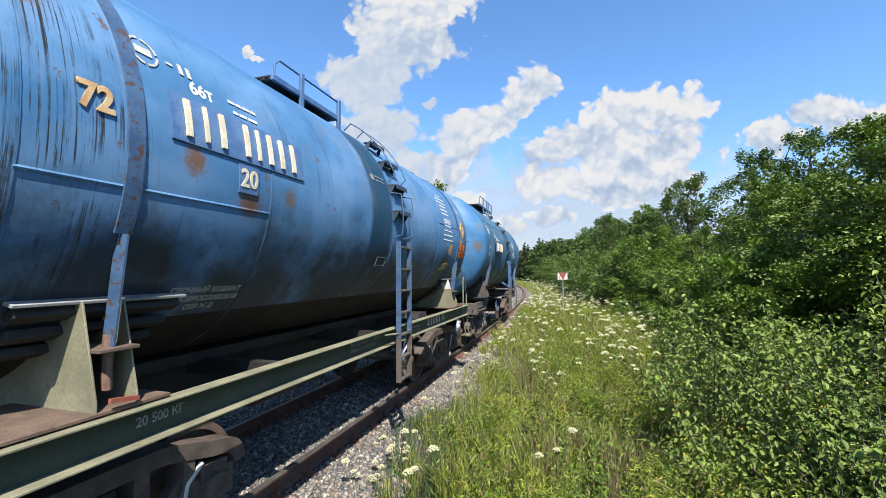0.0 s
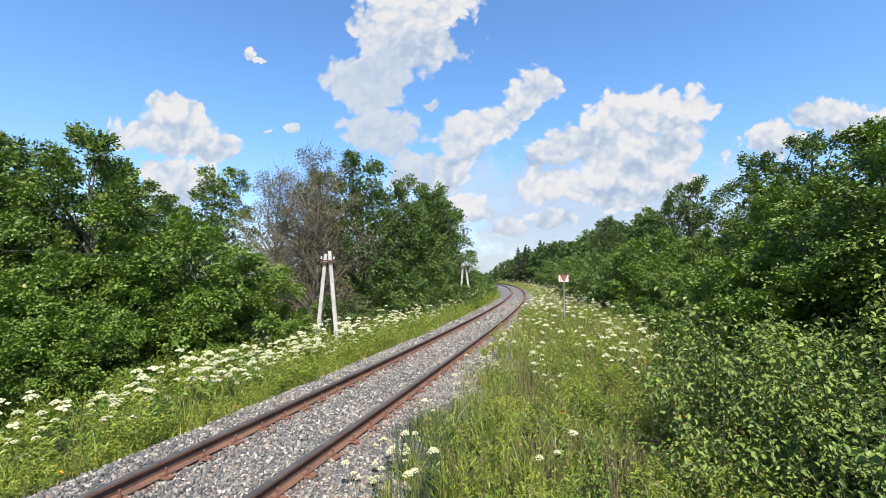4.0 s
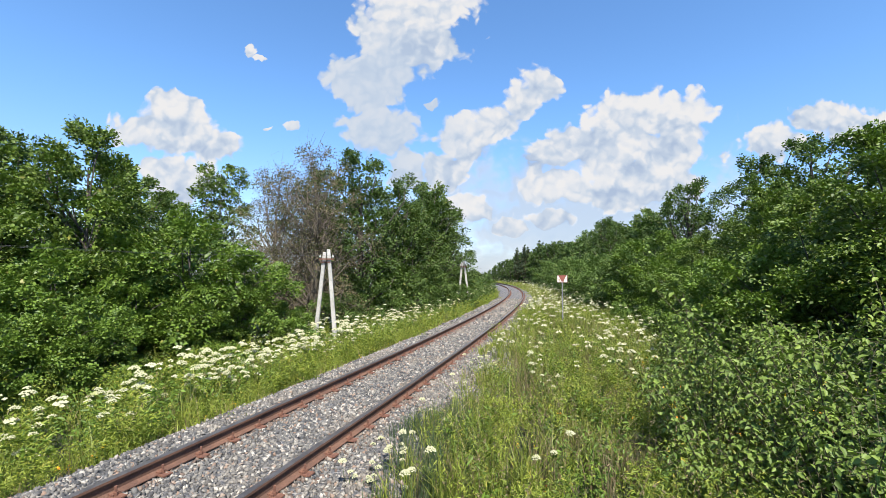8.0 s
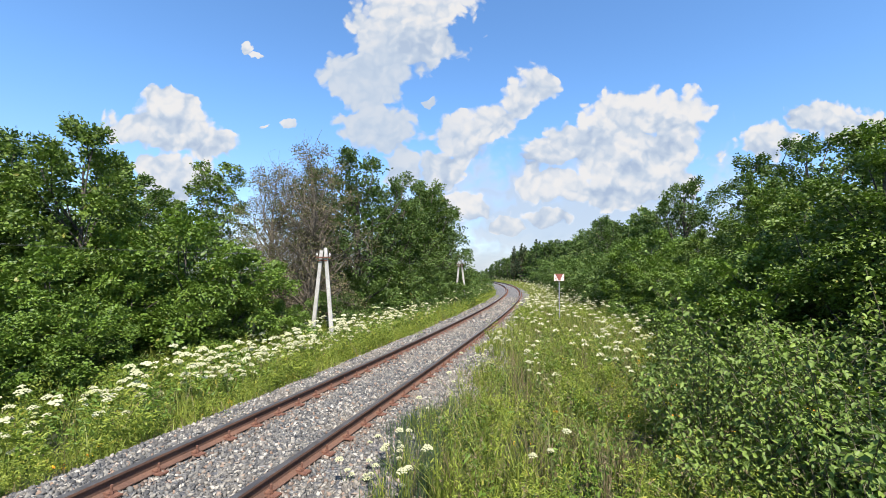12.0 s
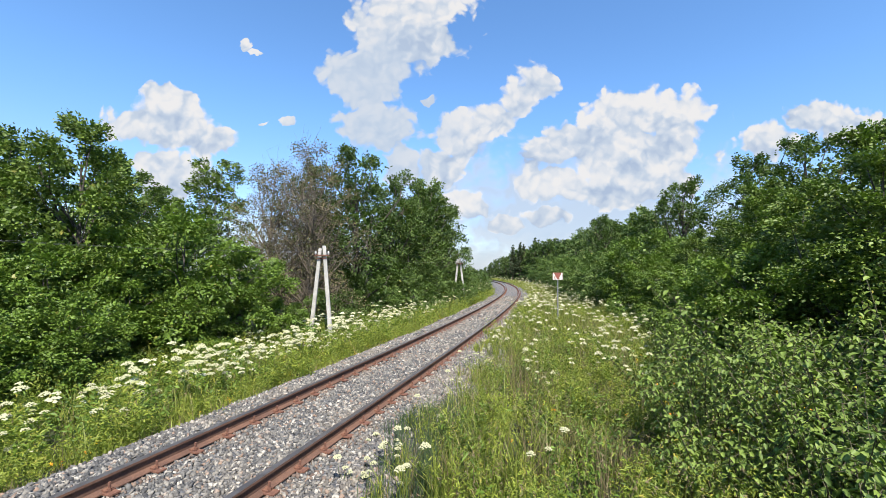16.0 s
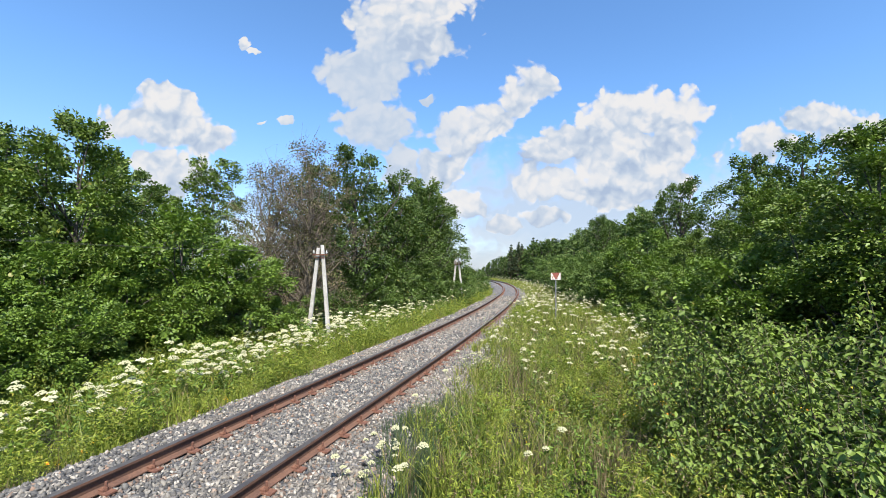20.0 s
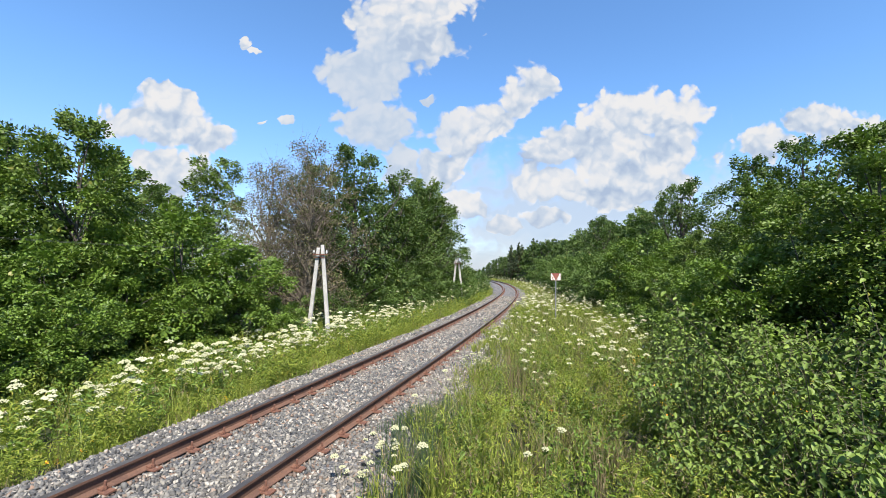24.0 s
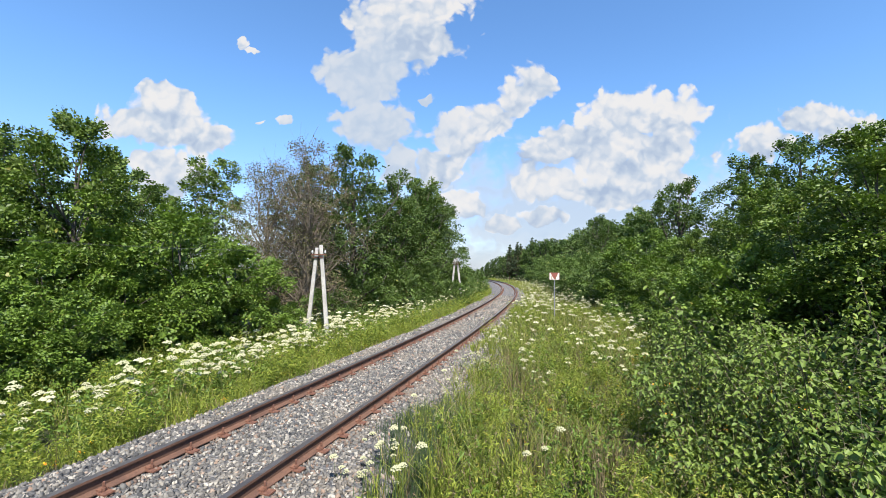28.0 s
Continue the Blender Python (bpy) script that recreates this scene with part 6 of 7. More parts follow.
def build_wagon_a():
    R, Z = 1.53, 2.98
    w = tagged(new("tank_wagon"), "weathered blue tank wagon on a green frame, rusty and streaked", "railway wagon", "tank wagons of the train")
    # the dark belly reaches higher on this wagon, deepening its flank's shade
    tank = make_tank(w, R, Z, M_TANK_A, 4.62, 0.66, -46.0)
    seams(tank, R, (4.60, 2.72, -0.1, -2.36, -4.58), ((4.60, 2.74, -9.8), (-2.38, -4.58, 7.0)))
    straps(w, R, Z, (-3.88, 4.0), M_STRAP, 0.11)
    saddles(w, R, Z, M_GREEN, M_RUSTPLATE, M_SCRAP, M_ZINC)
    for side in (-1, 1):
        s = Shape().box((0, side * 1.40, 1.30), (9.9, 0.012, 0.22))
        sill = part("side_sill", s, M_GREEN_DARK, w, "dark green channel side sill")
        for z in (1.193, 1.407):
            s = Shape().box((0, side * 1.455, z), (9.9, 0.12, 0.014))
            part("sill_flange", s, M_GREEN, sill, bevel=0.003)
        for x in np.linspace(-4.6, 4.6, 5):
            part("cross_bearer", Shape().box((float(x), side * 0.82, 1.30), (0.10, 1.15, 0.16)), M_DARK, w)
        s = Shape().slab([(-0.9, 1.42), (-0.4, 1.42), (-0.55, 1.50), (-0.9, 1.50)], 0.3, lambda a, b, t: Vector((a - 1.0, side * (1.1 + t), b)))
        part("drain_guard", s, M_DARK, w, bevel=0.004)
    part("belly_bearer", Shape().box((0, 0, 1.405), (7.2, 0.9, 0.10)), M_DARK, w)
    mid = part("centre_sill", Shape().box((0, 0, 1.34), (10.6, 0.44, 0.02)), M_DARK, w)
    for y in (-0.19, 0.19):
        part("sill_web", Shape().box((0, y, 1.16), (10.6, 0.02, 0.34)), M_DARK, mid)
        part("sill_flange", Shape().box((0, y * 1.3, 0.98), (10.6, 0.12, 0.02)), M_DARK, mid)
    for e in (-1, 1):
        s = Shape()
        s.box((e * 5.02, 0, 1.25), (0.14, 2.92, 0.30))
        s.box((e * 5.14, 0, 1.10), (0.10, 0.60, 0.36))
        part("end_beam", s, M_GREEN, w, bevel=0.008)
        coupler(w, e)
    # brake gear hung under the frame
    s = Shape().lathe([(-0.55, 0.0), (-0.55, 0.14), (-0.50, 0.17), (0.50, 0.17), (0.55, 0.14), (0.55, 0.0)], (1.3, 0.55, 0.93), "x", 20)
    part("air_reservoir", s, M_DARK, w)
    s = Shape().lathe([(-0.28, 0.0), (-0.28, 0.19), (0.28, 0.19), (0.28, 0.0)], (-0.6, -0.4, 0.92), "x", 20)
    part("brake_cylinder", s, M_DARK, w)
    for y, z in ((0.75, 0.98), (-0.6, 1.0)):
        part("brake_rod", Shape().tube([(-3.0, y, z), (3.0, y, z)], 0.02, 8), M_DARK, w)
    s = Shape().lathe([(0.85, 0.16), (1.20, 0.22), (1.50, 0.24)], (0.0, 0.0, 0), "z", 20)
    part("drain_valve", s, M_DARK, w)
    ladder(w, 0.0, -0.43, 1.62, 0.68, 2.66, M_STRAP, M_BROWN, 1.30, 7)
    tank_steps(w, R, Z, -0.215, (2, 16, 30, 44), M_STEP)
    side_rails(w, R, Z, (-0.01, -0.43), ((-10, 14), (20, 62)), M_STRAP)
    for x, k in ((0.0, 1), (-0.43, -1)):
        part("ladder_stay", Shape().bar((x + 0.22 * k, 1.50, 1.36), (x - 0.02 * k, 1.62, 1.36), 0.05, 0.012), M_GREEN, w)
    gantry(w, -0.05, 1.55, 4.565, 4.82, (0.0, 0.98), M_BLUE, M_DARK, 0.62)
    dome(w, R, Z, 0.75, M_TANK_A)
    # corner step with its grab irons
    s = Shape()
    for x, top, low in ((-4.80, 2.04, 0.69), (-5.14, 1.65, 0.67)):
        s.bar((x, 1.40, 1.05), (x, 1.40, top), 0.055, 0.02, up=(0, 1, 0))
        s.bar((x, 1.40, 1.07), (x - 0.10, 1.43, low), 0.055, 0.02, up=(0, 1, 0))
    step = part("corner_step", s, M_GREEN, w, "sage green corner step", bevel=0.003)
    s = Shape().tube([(-4.80, 1.40, 2.03), (-4.84, 1.40, 2.08), (-4.90, 1.40, 2.05), (-5.14, 1.40, 1.64)], 0.011, 8)
    part("grab_iron", s, M_GREEN, step)
    s = Shape().box((-5.08, 1.43, 0.68), (0.42, 0.22, 0.02))
    s.box((-5.08, 1.54, 0.71), (0.42, 0.012, 0.06))
    part("step_plate", s, M_GREEN, step, bevel=0.003)
    for x in (3.98, -3.98):
        s = Shape().bar((x - 0.10, 1.47, 1.475), (x + 0.08, 1.47, 1.50), 0.022, 0.026)
        part("red_lever", s, M_SIGN_RED, w, "red-painted lever")

    def at(x, ang, lift=0.003):
        return lambda a, b, c: Vector((x - a, (R + lift + c) * math.cos(radians(ang) + b / R), (R + lift + c) * math.sin(radians(ang) + b / R)))

    def flat(x, z):
        return lambda a, b, c: Vector((x - a, 1.409 + c, z + b))

    rng = random.Random(4)
    writing("capacity_number", "72", 0.205, at(4.235, 7.2), M_RUSTY_CREAM, tank, "raised cream digits 72, rust-stained", 0.007, 0.018)
    plate = patches("number_plate", [(0, 0, 1.50, 0.34)], at(3.0, 10.5), M_BLUE, tank, "blue running-number plate", 0.012)
    gaps = [-0.60, -0.44, -0.28, -0.02, 0.12, 0.27, 0.43, 0.60]
    for i, g in enumerate(gaps):
        patches("number_bar", [(g, 0, 0.030 if i in (1, 4) else 0.046, 0.26)], at(3.02, 10.6, 0.016), M_CREAM, plate, "raised cream bar", 0.018)
    small = patches("country_plate", [(0, 0, 0.22, 0.22)], at(3.02, -1.0), M_BLUE, tank, "small plate with the code 20", 0.010)
    writing("country_code", "20", 0.20, at(3.02, -1.0, 0.014), M_CREAM, small, bold=0.004, raised=0.008)
    writing("load_limit", "66т", 0.15, at(3.42, 21.0), M_WHITE, tank, bold=0.005)
    patches("volume_mark", bar_lines(rng, (0.36, 0.30), 0.09, 0.06), at(2.97, 22.5), M_WHITE, tank)
    ring("owner_roundel", 0.11, 0.018, at(3.86, 25.5), M_DIM, tank)
    patches("roundel_mark", [(-0.0, 0, 0.12, 0.06), (0.20, 0.0, 0.05, 0.02), (0.29, 0.0, 0.035, 0.09), (0.36, 0.0, 0.035, 0.09)], at(3.86, 25.5), M_DIM, tank)
    for i, t in enumerate(("СРОЧНЫЙ ВОЗВРАТ", "НОВОЯРОСЛАВСКАЯ", "СЕВ Ж Д")):
        writing("return_notice", t, 0.070, at(3.12, -35.6 - 3.1 * i), M_DIM, tank, bold=0.002)
    patches("owner_text", bar_lines(rng, (0.30, 0.60, 0.66, 0.46, 0.50, 0.50), 0.085, 0.060), at(-2.95, 31.5), M_WHITE, tank, "white bars of the owner's notice")
    writing("lease_notice", "АРЕНДА", 0.125, at(-3.02, 9.9), M_WHITE, tank, bold=0.004)
    patches("lease_text", bar_lines(rng, (0.50, 0.62, 0.66, 0.66), 0.095, 0.055), at(-3.02, 6.3), M_WHITE, tank, "white bars of the lease notice")
    hazard_plate(tank, at, -4.21, -11.0, 0.48, 0.33, "30", "1202")
    diamond(tank, at, -4.22, 7.2, 0.20, M_AMBER, "AK315", M_AMBER)
    patches("chalk_mark", [(-0.05, 0.03, 0.022, 0.10, 12), (-0.01, -0.02, 0.05, 0.018, 12), (0.06, -0.02, 0.02, 0.11, -8), (0.14, 0.0, 0.02, 0.08)], at(-4.12, 24), M_DIM, tank)

    def blot(name, x, ang, w, h, paint, seed, label=""):
        q = random.Random(seed)
        pts = ragged(q, w, h)
        outline(name, pts, at(x, ang, 0.0015), paint, tank, label, 0.003)
    blot("glue_remnant", -3.27, -11.5, 0.26, 0.26, M_GLUE, 1, "ochre remnant of a torn label")
    blot("glue_remnant", -3.18, -24.5, 0.42, 0.16, M_GLUE, 2)
    blot("glue_remnant", -2.95, -27.0, 0.22, 0.14, M_GLUE, 3)
    blot("glue_remnant", -4.06, -5.5, 0.34, 0.22, M_GLUE, 5)
    blot("glue_remnant", -4.06, -24.0, 0.36, 0.26, M_SOOT, 6)
    blot("paper_scrap", -4.00, -10.5, 0.16, 0.22, M_SCRAP, 7, "torn white paper scrap")
    blot("oily_patch", -4.30, -33.0, 0.9, 0.50, M_SOOT, 8, "black oily stain")
    patches("paint_patch", [(0, 0, 0.42, 0.17)], at(-1.08, -26.5), M_OLIVE, tank, "olive-yellow painted-over patch", 0.002)
    patches("notice_frame", [(0, 0.06, 0.30, 0.012), (0, -0.06, 0.30, 0.012), (-0.15, 0, 0.012, 0.13), (0.15, 0, 0.012, 0.13)], at(0.15, -23.5), M_GREYTXT, tank)
    patches("warning_text", bar_lines(rng, (0.34, 0.30), 0.06, 0.035) + [(-0.24, -0.03, 0.09, 0.09)], at(0.28, 20.5), M_GREYTXT, tank)
    sill = [o for o in w.children if o.name.startswith("side_sill")][-1]
    writing("sill_notice", "ЗАКРОЙ КРЫШКУ СЛИВНОГО", 0.060, flat(0.60, 1.33), M_GREYTXT, sill)
    writing("sill_notice", "ПРИБОРА ОГНЕОПАСНО", 0.060, flat(0.66, 1.265), M_GREYTXT, sill)
    writing("sill_notice", "АВТОРЕЖИМ", 0.085, flat(-0.72, 1.30), M_GREYTXT, sill, bold=0.002)
    patches("sill_frame", [(0, 0.055, 0.44, 0.008), (0, -0.055, 0.44, 0.008), (-0.22, 0, 0.008, 0.12), (0.22, 0, 0.008, 0.12)] + bar_lines(rng, (0.36,), 0.06, 0.05), flat(-1.29, 1.30), M_GREYTXT, sill)
    for i in range(8):
        patches("sill_number", [(-0.50 + 0.105 * i, 0, 0.025 if i in (1, 4) else 0.035, 0.13)], flat(-2.48, 1.30), M_WHITE, sill, "white bar in place of the number")
    writing("sill_code", "(20)", 0.14, flat(-2.98, 1.30), M_WHITE, sill, bold=0.002)
    writing("weight_notice", "20 500 КГ", 0.085, flat(3.66, 1.30), M_GREYTXT, sill, bold=0.002)
    writing("lifting_mark", "L", 0.12, flat(-3.32, 1.30), M_GREYTXT, sill)
    patches("end_text", [(-0.1, 0, 0.10, 0.15), (0.06, 0, 0.03, 0.15)], flat(-4.9, 1.30), M_GREYTXT, sill)
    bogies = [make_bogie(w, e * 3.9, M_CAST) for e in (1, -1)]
    return w, bogies


def build_wagon_b():
    R, Z = 1.60, 3.0
    w = tagged(new("tank_wagon"), "dull teal-blue tank wagon on a brown dusty underframe", "railway wagon", "tank wagons of the train")
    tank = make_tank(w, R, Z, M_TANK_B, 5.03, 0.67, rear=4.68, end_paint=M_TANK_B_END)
    seams(tank, R, (4.99, 4.02, -3.96, -4.64), ((4.96, -4.62, 28.0),))
    straps(w, R, Z, (-3.86, 3.94), M_STRAP_B, 0.10)
    saddles(w, R, Z, M_BROWN, M_DARK, M_BLUE_B, M_DARK)
    sill = part("centre_sill", Shape().box((0, 0, 1.36), (10.6, 0.66, 0.016)), M_DARK, w, "black grimy centre sill", bevel=0.004)
    for y in (-0.30, 0.30):
        part("sill_web", Shape().box((0, y, 1.15), (10.6, 0.016, 0.40)), M_DARK, sill)
        part("sill_flange", Shape().box((0, y * 1.18, 0.941), (10.6, 0.12, 0.016)), M_DARK, sill)
    for e, tip in ((-1, 5.16), (1, 5.34)):
        for side in (-1, 1):
            s = Shape()
            s.slab([(3.46, 1.23), (3.90, 1.01), (tip, 1.01), (tip, 1.308), (3.46, 1.308)], 0.012, lambda a, b, t: Vector((e * a, side * (1.334 + t), b)))
            for z in (1.08, 1.19):
                s.lathe([(-0.58, 0.0), (-0.56, 0.022), (0.56, 0.022), (0.58, 0.0)], (e * 4.55, side * 1.345, z), "x", 10)
            s.box((e * (tip + 3.46) / 2, side * 1.30, 1.315), (tip - 3.46, 0.10, 0.014))
            part("side_panel", s, M_BROWN, w, "brown pressed side panel", bevel=0.004)
            s = Shape().slab([(0.33, 0.98), (0.60, 1.0), (1.33, 1.22), (1.33, 1.306), (0.33, 1.306)], 0.02, lambda a, b, t: Vector((e * (3.46 + t), side * a, b)))
            part("bolster_web", s, M_BROWN, w)
            s = Shape().tube([(e * 3.66 + 0.055 * math.cos(a), side * 1.36, 1.345 + 0.055 * math.sin(a)) for a in np.linspace(-0.3, math.pi + 0.3, 9)], 0.016, 8)
            part("lashing_ring", s, M_PINK, w, "faded pink lashing ring")
        s = Shape()
        s.slab([(-1.34, 1.0), (1.34, 1.0), (1.34, 1.31), (-1.34, 1.31)], 0.02, lambda a, b, t: Vector((e * (tip + t), a, b)))
        s.box((e * (tip - 0.07), 0, 1.315), (0.13, 2.66, 0.014))
        s.box((e * 5.30, 0, 1.10), (0.08, 0.62, 0.34))
        beam = part("end_beam", s, M_BROWN, w, "brown end beam", bevel=0.006)
        s = Shape().box((e * 4.3, 0, 1.10), (1.7, 2.5, 0.02))
        part("floor_plate", s, M_DARK, w)
        coupler(w, e)
        s = Shape().tube([(e * 5.38, 1.22, 1.20), (e * 5.42, 1.24, 1.16), (e * 5.48, 1.24, 0.94), (e * 5.48, 0.62, 0.94), (e * 5.42, 0.60, 1.16), (e * 5.38, 0.60, 1.18)], 0.012, 8)
        part("uncoupling_rod", s, M_CAST, beam)
    part("tail_lever", Shape().bar((-5.36, 1.30, 1.12), (-5.38, 1.32, 0.72), 0.022, 0.026, up=(0, 1, 0)), M_RUST, w, "rusty hanging lever", bevel=0.003)
    s = Shape().lathe([(-0.62, 0.0), (-0.62, 0.18), (-0.55, 0.22), (0.55, 0.22), (0.62, 0.18), (0.62, 0.0)], (2.45, 0.62, 1.02), "x", 24)
    res = part("air_reservoir", s, M_DARK, w, "black air reservoir")
    for x in (2.1, 2.8):
        part("reservoir_band", Shape().lathe([(-0.02, 0.228), (0.02, 0.228)], (x, 0.62, 1.02), "x", 24), M_DARK, res)
    s = Shape().lathe([(-0.30, 0.0), (-0.30, 0.20), (0.30, 0.20), (0.34, 0.06), (0.34, 0.0)], (0.9, 0.45, 0.95), "x", 24)
    part("brake_cylinder", s, M_DARK, w)
    for y, z in ((0.62, 0.98), (-0.55, 0.96)):
        part("brake_rod", Shape().tube([(-2.9, y, z), (1.7, y, z)], 0.018, 8), M_DARK, w)
    part("brake_pipe", Shape().tube([(-5.2, -0.45, 1.02), (-2.8, -0.5, 1.02), (2.8, -0.5, 1.02), (5.2, -0.45, 1.02)], 0.024, 8), M_DARK, w)
    s = Shape().lathe([(0.80, 0.17), (1.15, 0.23), (1.45, 0.25)], (0.0, 0.0, 0), "z", 20)
    part("drain_valve", s, M_DARK, w)
    ladder(w, 0.36, -0.04, 1.69, 0.66, 2.60, M_BLUE_B, M_BROWN, 1.62, 6)
    for x in (0.36, -0.04):
        part("ladder_hook", Shape().box((x, 1.66, 2.56), (0.05, 0.09, 0.14)), M_BLUE_B, w, bevel=0.003)
        part("ladder_stay", Shape().bar((x + 0.15, 1.40, 1.80), (x, 1.67, 1.62), 0.045, 0.03), M_BLUE_B, w, bevel=0.003)
    tank_steps(w, R, Z, 0.16, (-2, 11, 27, 41, 54), M_STEP, 0.33)
    side_rails(w, R, Z, (0.36, -0.04), ((24, 68),), M_GALV)
    gantry(w, -1.60, 1.26, 4.78, 5.12, (0.50, -0.34, -0.72, -1.55), M_BLUE_B, M_INK)
    dome(w, R, Z, -0.2, M_TANK_B)
    # rear corner ladder
    s = Shape()
    s.box((-3.52, 1.50, 1.95), (0.05, 0.05, 0.80))
    part("lower_post", Shape().box((-3.52, 1.50, 1.33), (0.045, 0.045, 0.44)), M_BROWN, w)
    hand = part("grab_post", s, M_BLUE, w, "bright blue grab post", bevel=0.004)
    s = Shape()
    s.box((-3.56, 1.50, 0.92), (0.05, 0.022, 0.70))
    s.box((-4.14, 1.50, 0.98), (0.05, 0.022, 0.86))
    s.box((-3.85, 1.50, 1.40), (0.62, 0.022, 0.05))
    for z in (0.60, 0.84):
        s.box((-3.85, 1.51, z), (0.60, 0.06, 0.03))
    s.box((-3.70, 1.42, 1.16), (0.30, 0.14, 0.012))
    part("corner_step", s, M_BROWN, w, "brown corner step", bevel=0.003)
    part("stay_rod", Shape().tube([(-3.52, 1.50, 2.30), (-3.70, 1.46, 1.95), (-4.12, 1.42, 1.42)], 0.010, 6), M_INK, w)

    def at(x, ang, lift=0.003):
        return lambda a, b, c: Vector((x - a, (R + lift + c) * math.cos(radians(ang) + b / R), (R + lift + c) * math.sin(radians(ang) + b / R)))

    def dish(y, z, lift=0.004):
        def place(a, b, c):
            p, q = y + a, z - Z + b
            k = math.sqrt(max(1 - (p * p + q * q) / R ** 2, 0.0))
            return Vector((5.03 + 0.67 * k + (lift + c), p, q))
        return place

    rng = random.Random(5)
    plate = patches("number_plate", [(0, 0, 1.54, 0.34)], at(2.66, 1.0, 0.03), M_BLUE_B, tank, "blue running-number plate standing off the tank", 0.03)
    gaps = [-0.62, -0.44, -0.26, -0.02, 0.16, 0.33, 0.46, 0.60]
    for i, g in enumerate(gaps):
        patches("number_bar", [(g, 0, 0.032 if i == 6 else 0.048, 0.25)], at(2.66, 1.0, 0.062), M_CREAM, plate, "raised cream bar", 0.014)
    patches("plate_rim", [(0, 0.165, 1.54, 0.012), (0, -0.165, 1.54, 0.012), (-0.765, 0, 0.012, 0.34), (0.765, 0, 0.012, 0.34)], at(2.66, 1.0, 0.060), M_RUST, plate, thick=0.006)
    writing("country_code", "20", 0.20, at(2.59, -12.6), M_CREAM, tank, bold=0.003)
    ring("owner_roundel", 0.14, 0.016, at(3.08, 12.6), M_WHITE, tank)
    writing("roundel_code", "МС-1", 0.105, at(3.08, 12.6), M_WHITE, tank, bold=0.005)
    writing("load_limit", "68т", 0.14, at(2.75, 10.4), M_WHITE, tank, bold=0.006)
    writing("volume", "86,100 L", 0.10, at(2.36, 9.8), M_WHITE, tank, bold=0.004)
    patches("volume_frame", [(-0.13, 0.075, 0.14, 0.010), (0.13, 0.075, 0.14, 0.010), (-0.13, -0.075, 0.14, 0.010), (0.13, -0.075, 0.14, 0.010), (-0.27, 0, 0.010, 0.10), (0.27, 0, 0.010, 0.10)], at(2.36, 9.8), M_WHITE, tank)
    for i, t in enumerate(("СРОЧНЫЙ ВОЗВРАТ", "СТ.НОВОЯРОСЛАВСКАЯ", "СЕВ.Ж.Д")):
        writing("return_notice", t, 0.074, at(1.76, -30.6 - 3.8 * i), M_DIM, tank, bold=0.002)
    writing("return_mark", "[ПС]", 0.16, at(2.95, -40.5), M_GREYTXT, tank, bold=0.003)
    patches("warning_frame", [(0, 0.10, 0.40, 0.012), (0, -0.10, 0.40, 0.012), (-0.20, 0, 0.012, 0.21), (0.20, 0, 0.012, 0.21)], at(0.66, -20.2), M_GREYTXT, tank)
    outline("warning_triangle", [(-0.185, -0.05), (-0.075, -0.05), (-0.13, 0.06)], at(0.66, -20.2), M_GREYTXT, tank)
    for i, t in enumerate(("ОСТЕРЕГАЙСЯ", "КОНТАКТНОГО", "ПРОВОДА")):
        writing("warning_text", t, 0.034, at(0.605, -18.2 - 1.9 * i), M_GREYTXT, tank)
    writing("pressure_notice", "НГ 10 20", 0.085, at(0.68, -27.0), M_GREYTXT, tank, bold=0.004)
    writing("pressure_notice", "ГИ 10 20", 0.085, at(0.68, -31.0), M_GREYTXT, tank, bold=0.004)
    patches("paint_patch", [(0, 0, 0.30, 0.23)], at(-0.55, -24.4), M_GLUE, tank, "brownish painted-over square", 0.002)
    patches("paint_patch", [(0, 0, 0.66, 0.50, 6)], at(-2.08, -40.0), M_REPAIR, tank, "dull patch of repaired paint", 0.0015)
    writing("owner_notice", "СОБСТВЕННИК", 0.068, at(-2.12, 15.2), M_WHITE, tank, bold=0.003)
    patches("owner_text", bar_lines(rng, (0.78, 0.92, 0.88, 0.62), 0.056, 0.055), at(-2.12, 13.2), M_WHITE, tank, "white bars of the owner's notice")
    writing("lease_notice", "АРЕНДА", 0.068, at(-2.14, 2.6), M_WHITE, tank, bold=0.003)
    patches("lease_text", bar_lines(rng, (0.66, 0.80, 1.0, 0.66), 0.058, 0.055), at(-2.14, 0.4), M_WHITE, tank, "white bars of the lease notice")
    writing("frame_mark", "СТ", 0.12, at(-4.30, 18.5), M_CREAM, tank, bold=0.006)
    writing("end_mark", "66", 0.18, at(4.45, -1.0), M_WHITE, tank, bold=0.003)
    writing("end_mark", "14 м", 0.11, at(4.45, -9.6), M_WHITE, tank, bold=0.003)
    ring("end_roundel", 0.13, 0.02, at(4.35, 17.5), M_WHITE, tank)
    patches("roundel_mark", [(0, 0.03, 0.12, 0.04), (0, -0.03, 0.14, 0.04)], at(4.35, 17.5), M_WHITE, tank)
    diamond(tank, at, -4.33, -25.5, 0.18, M_RED, "AK315", M_RED)
    hazard_plate(tank, at, -4.44, -38.5, 0.42, 0.30, "30", "1202")

    def blot(name, x, ang, w2, h2, paint, seed, label=""):
        q = random.Random(seed)
        pts = ragged(q, w2, h2)
        outline(name, pts, at(x, ang, 0.0015), paint, tank, label, 0.003)
    blot("paper_scrap", -4.12, -24.0, 0.26, 0.07, M_SCRAP, 11, "torn white label remnant")
    blot("paper_scrap", -4.08, -28.0, 0.10, 0.08, M_SCRAP, 12)
    blot("paper_scrap", -4.12, -33.0, 0.12, 0.05, M_SCRAP, 13)
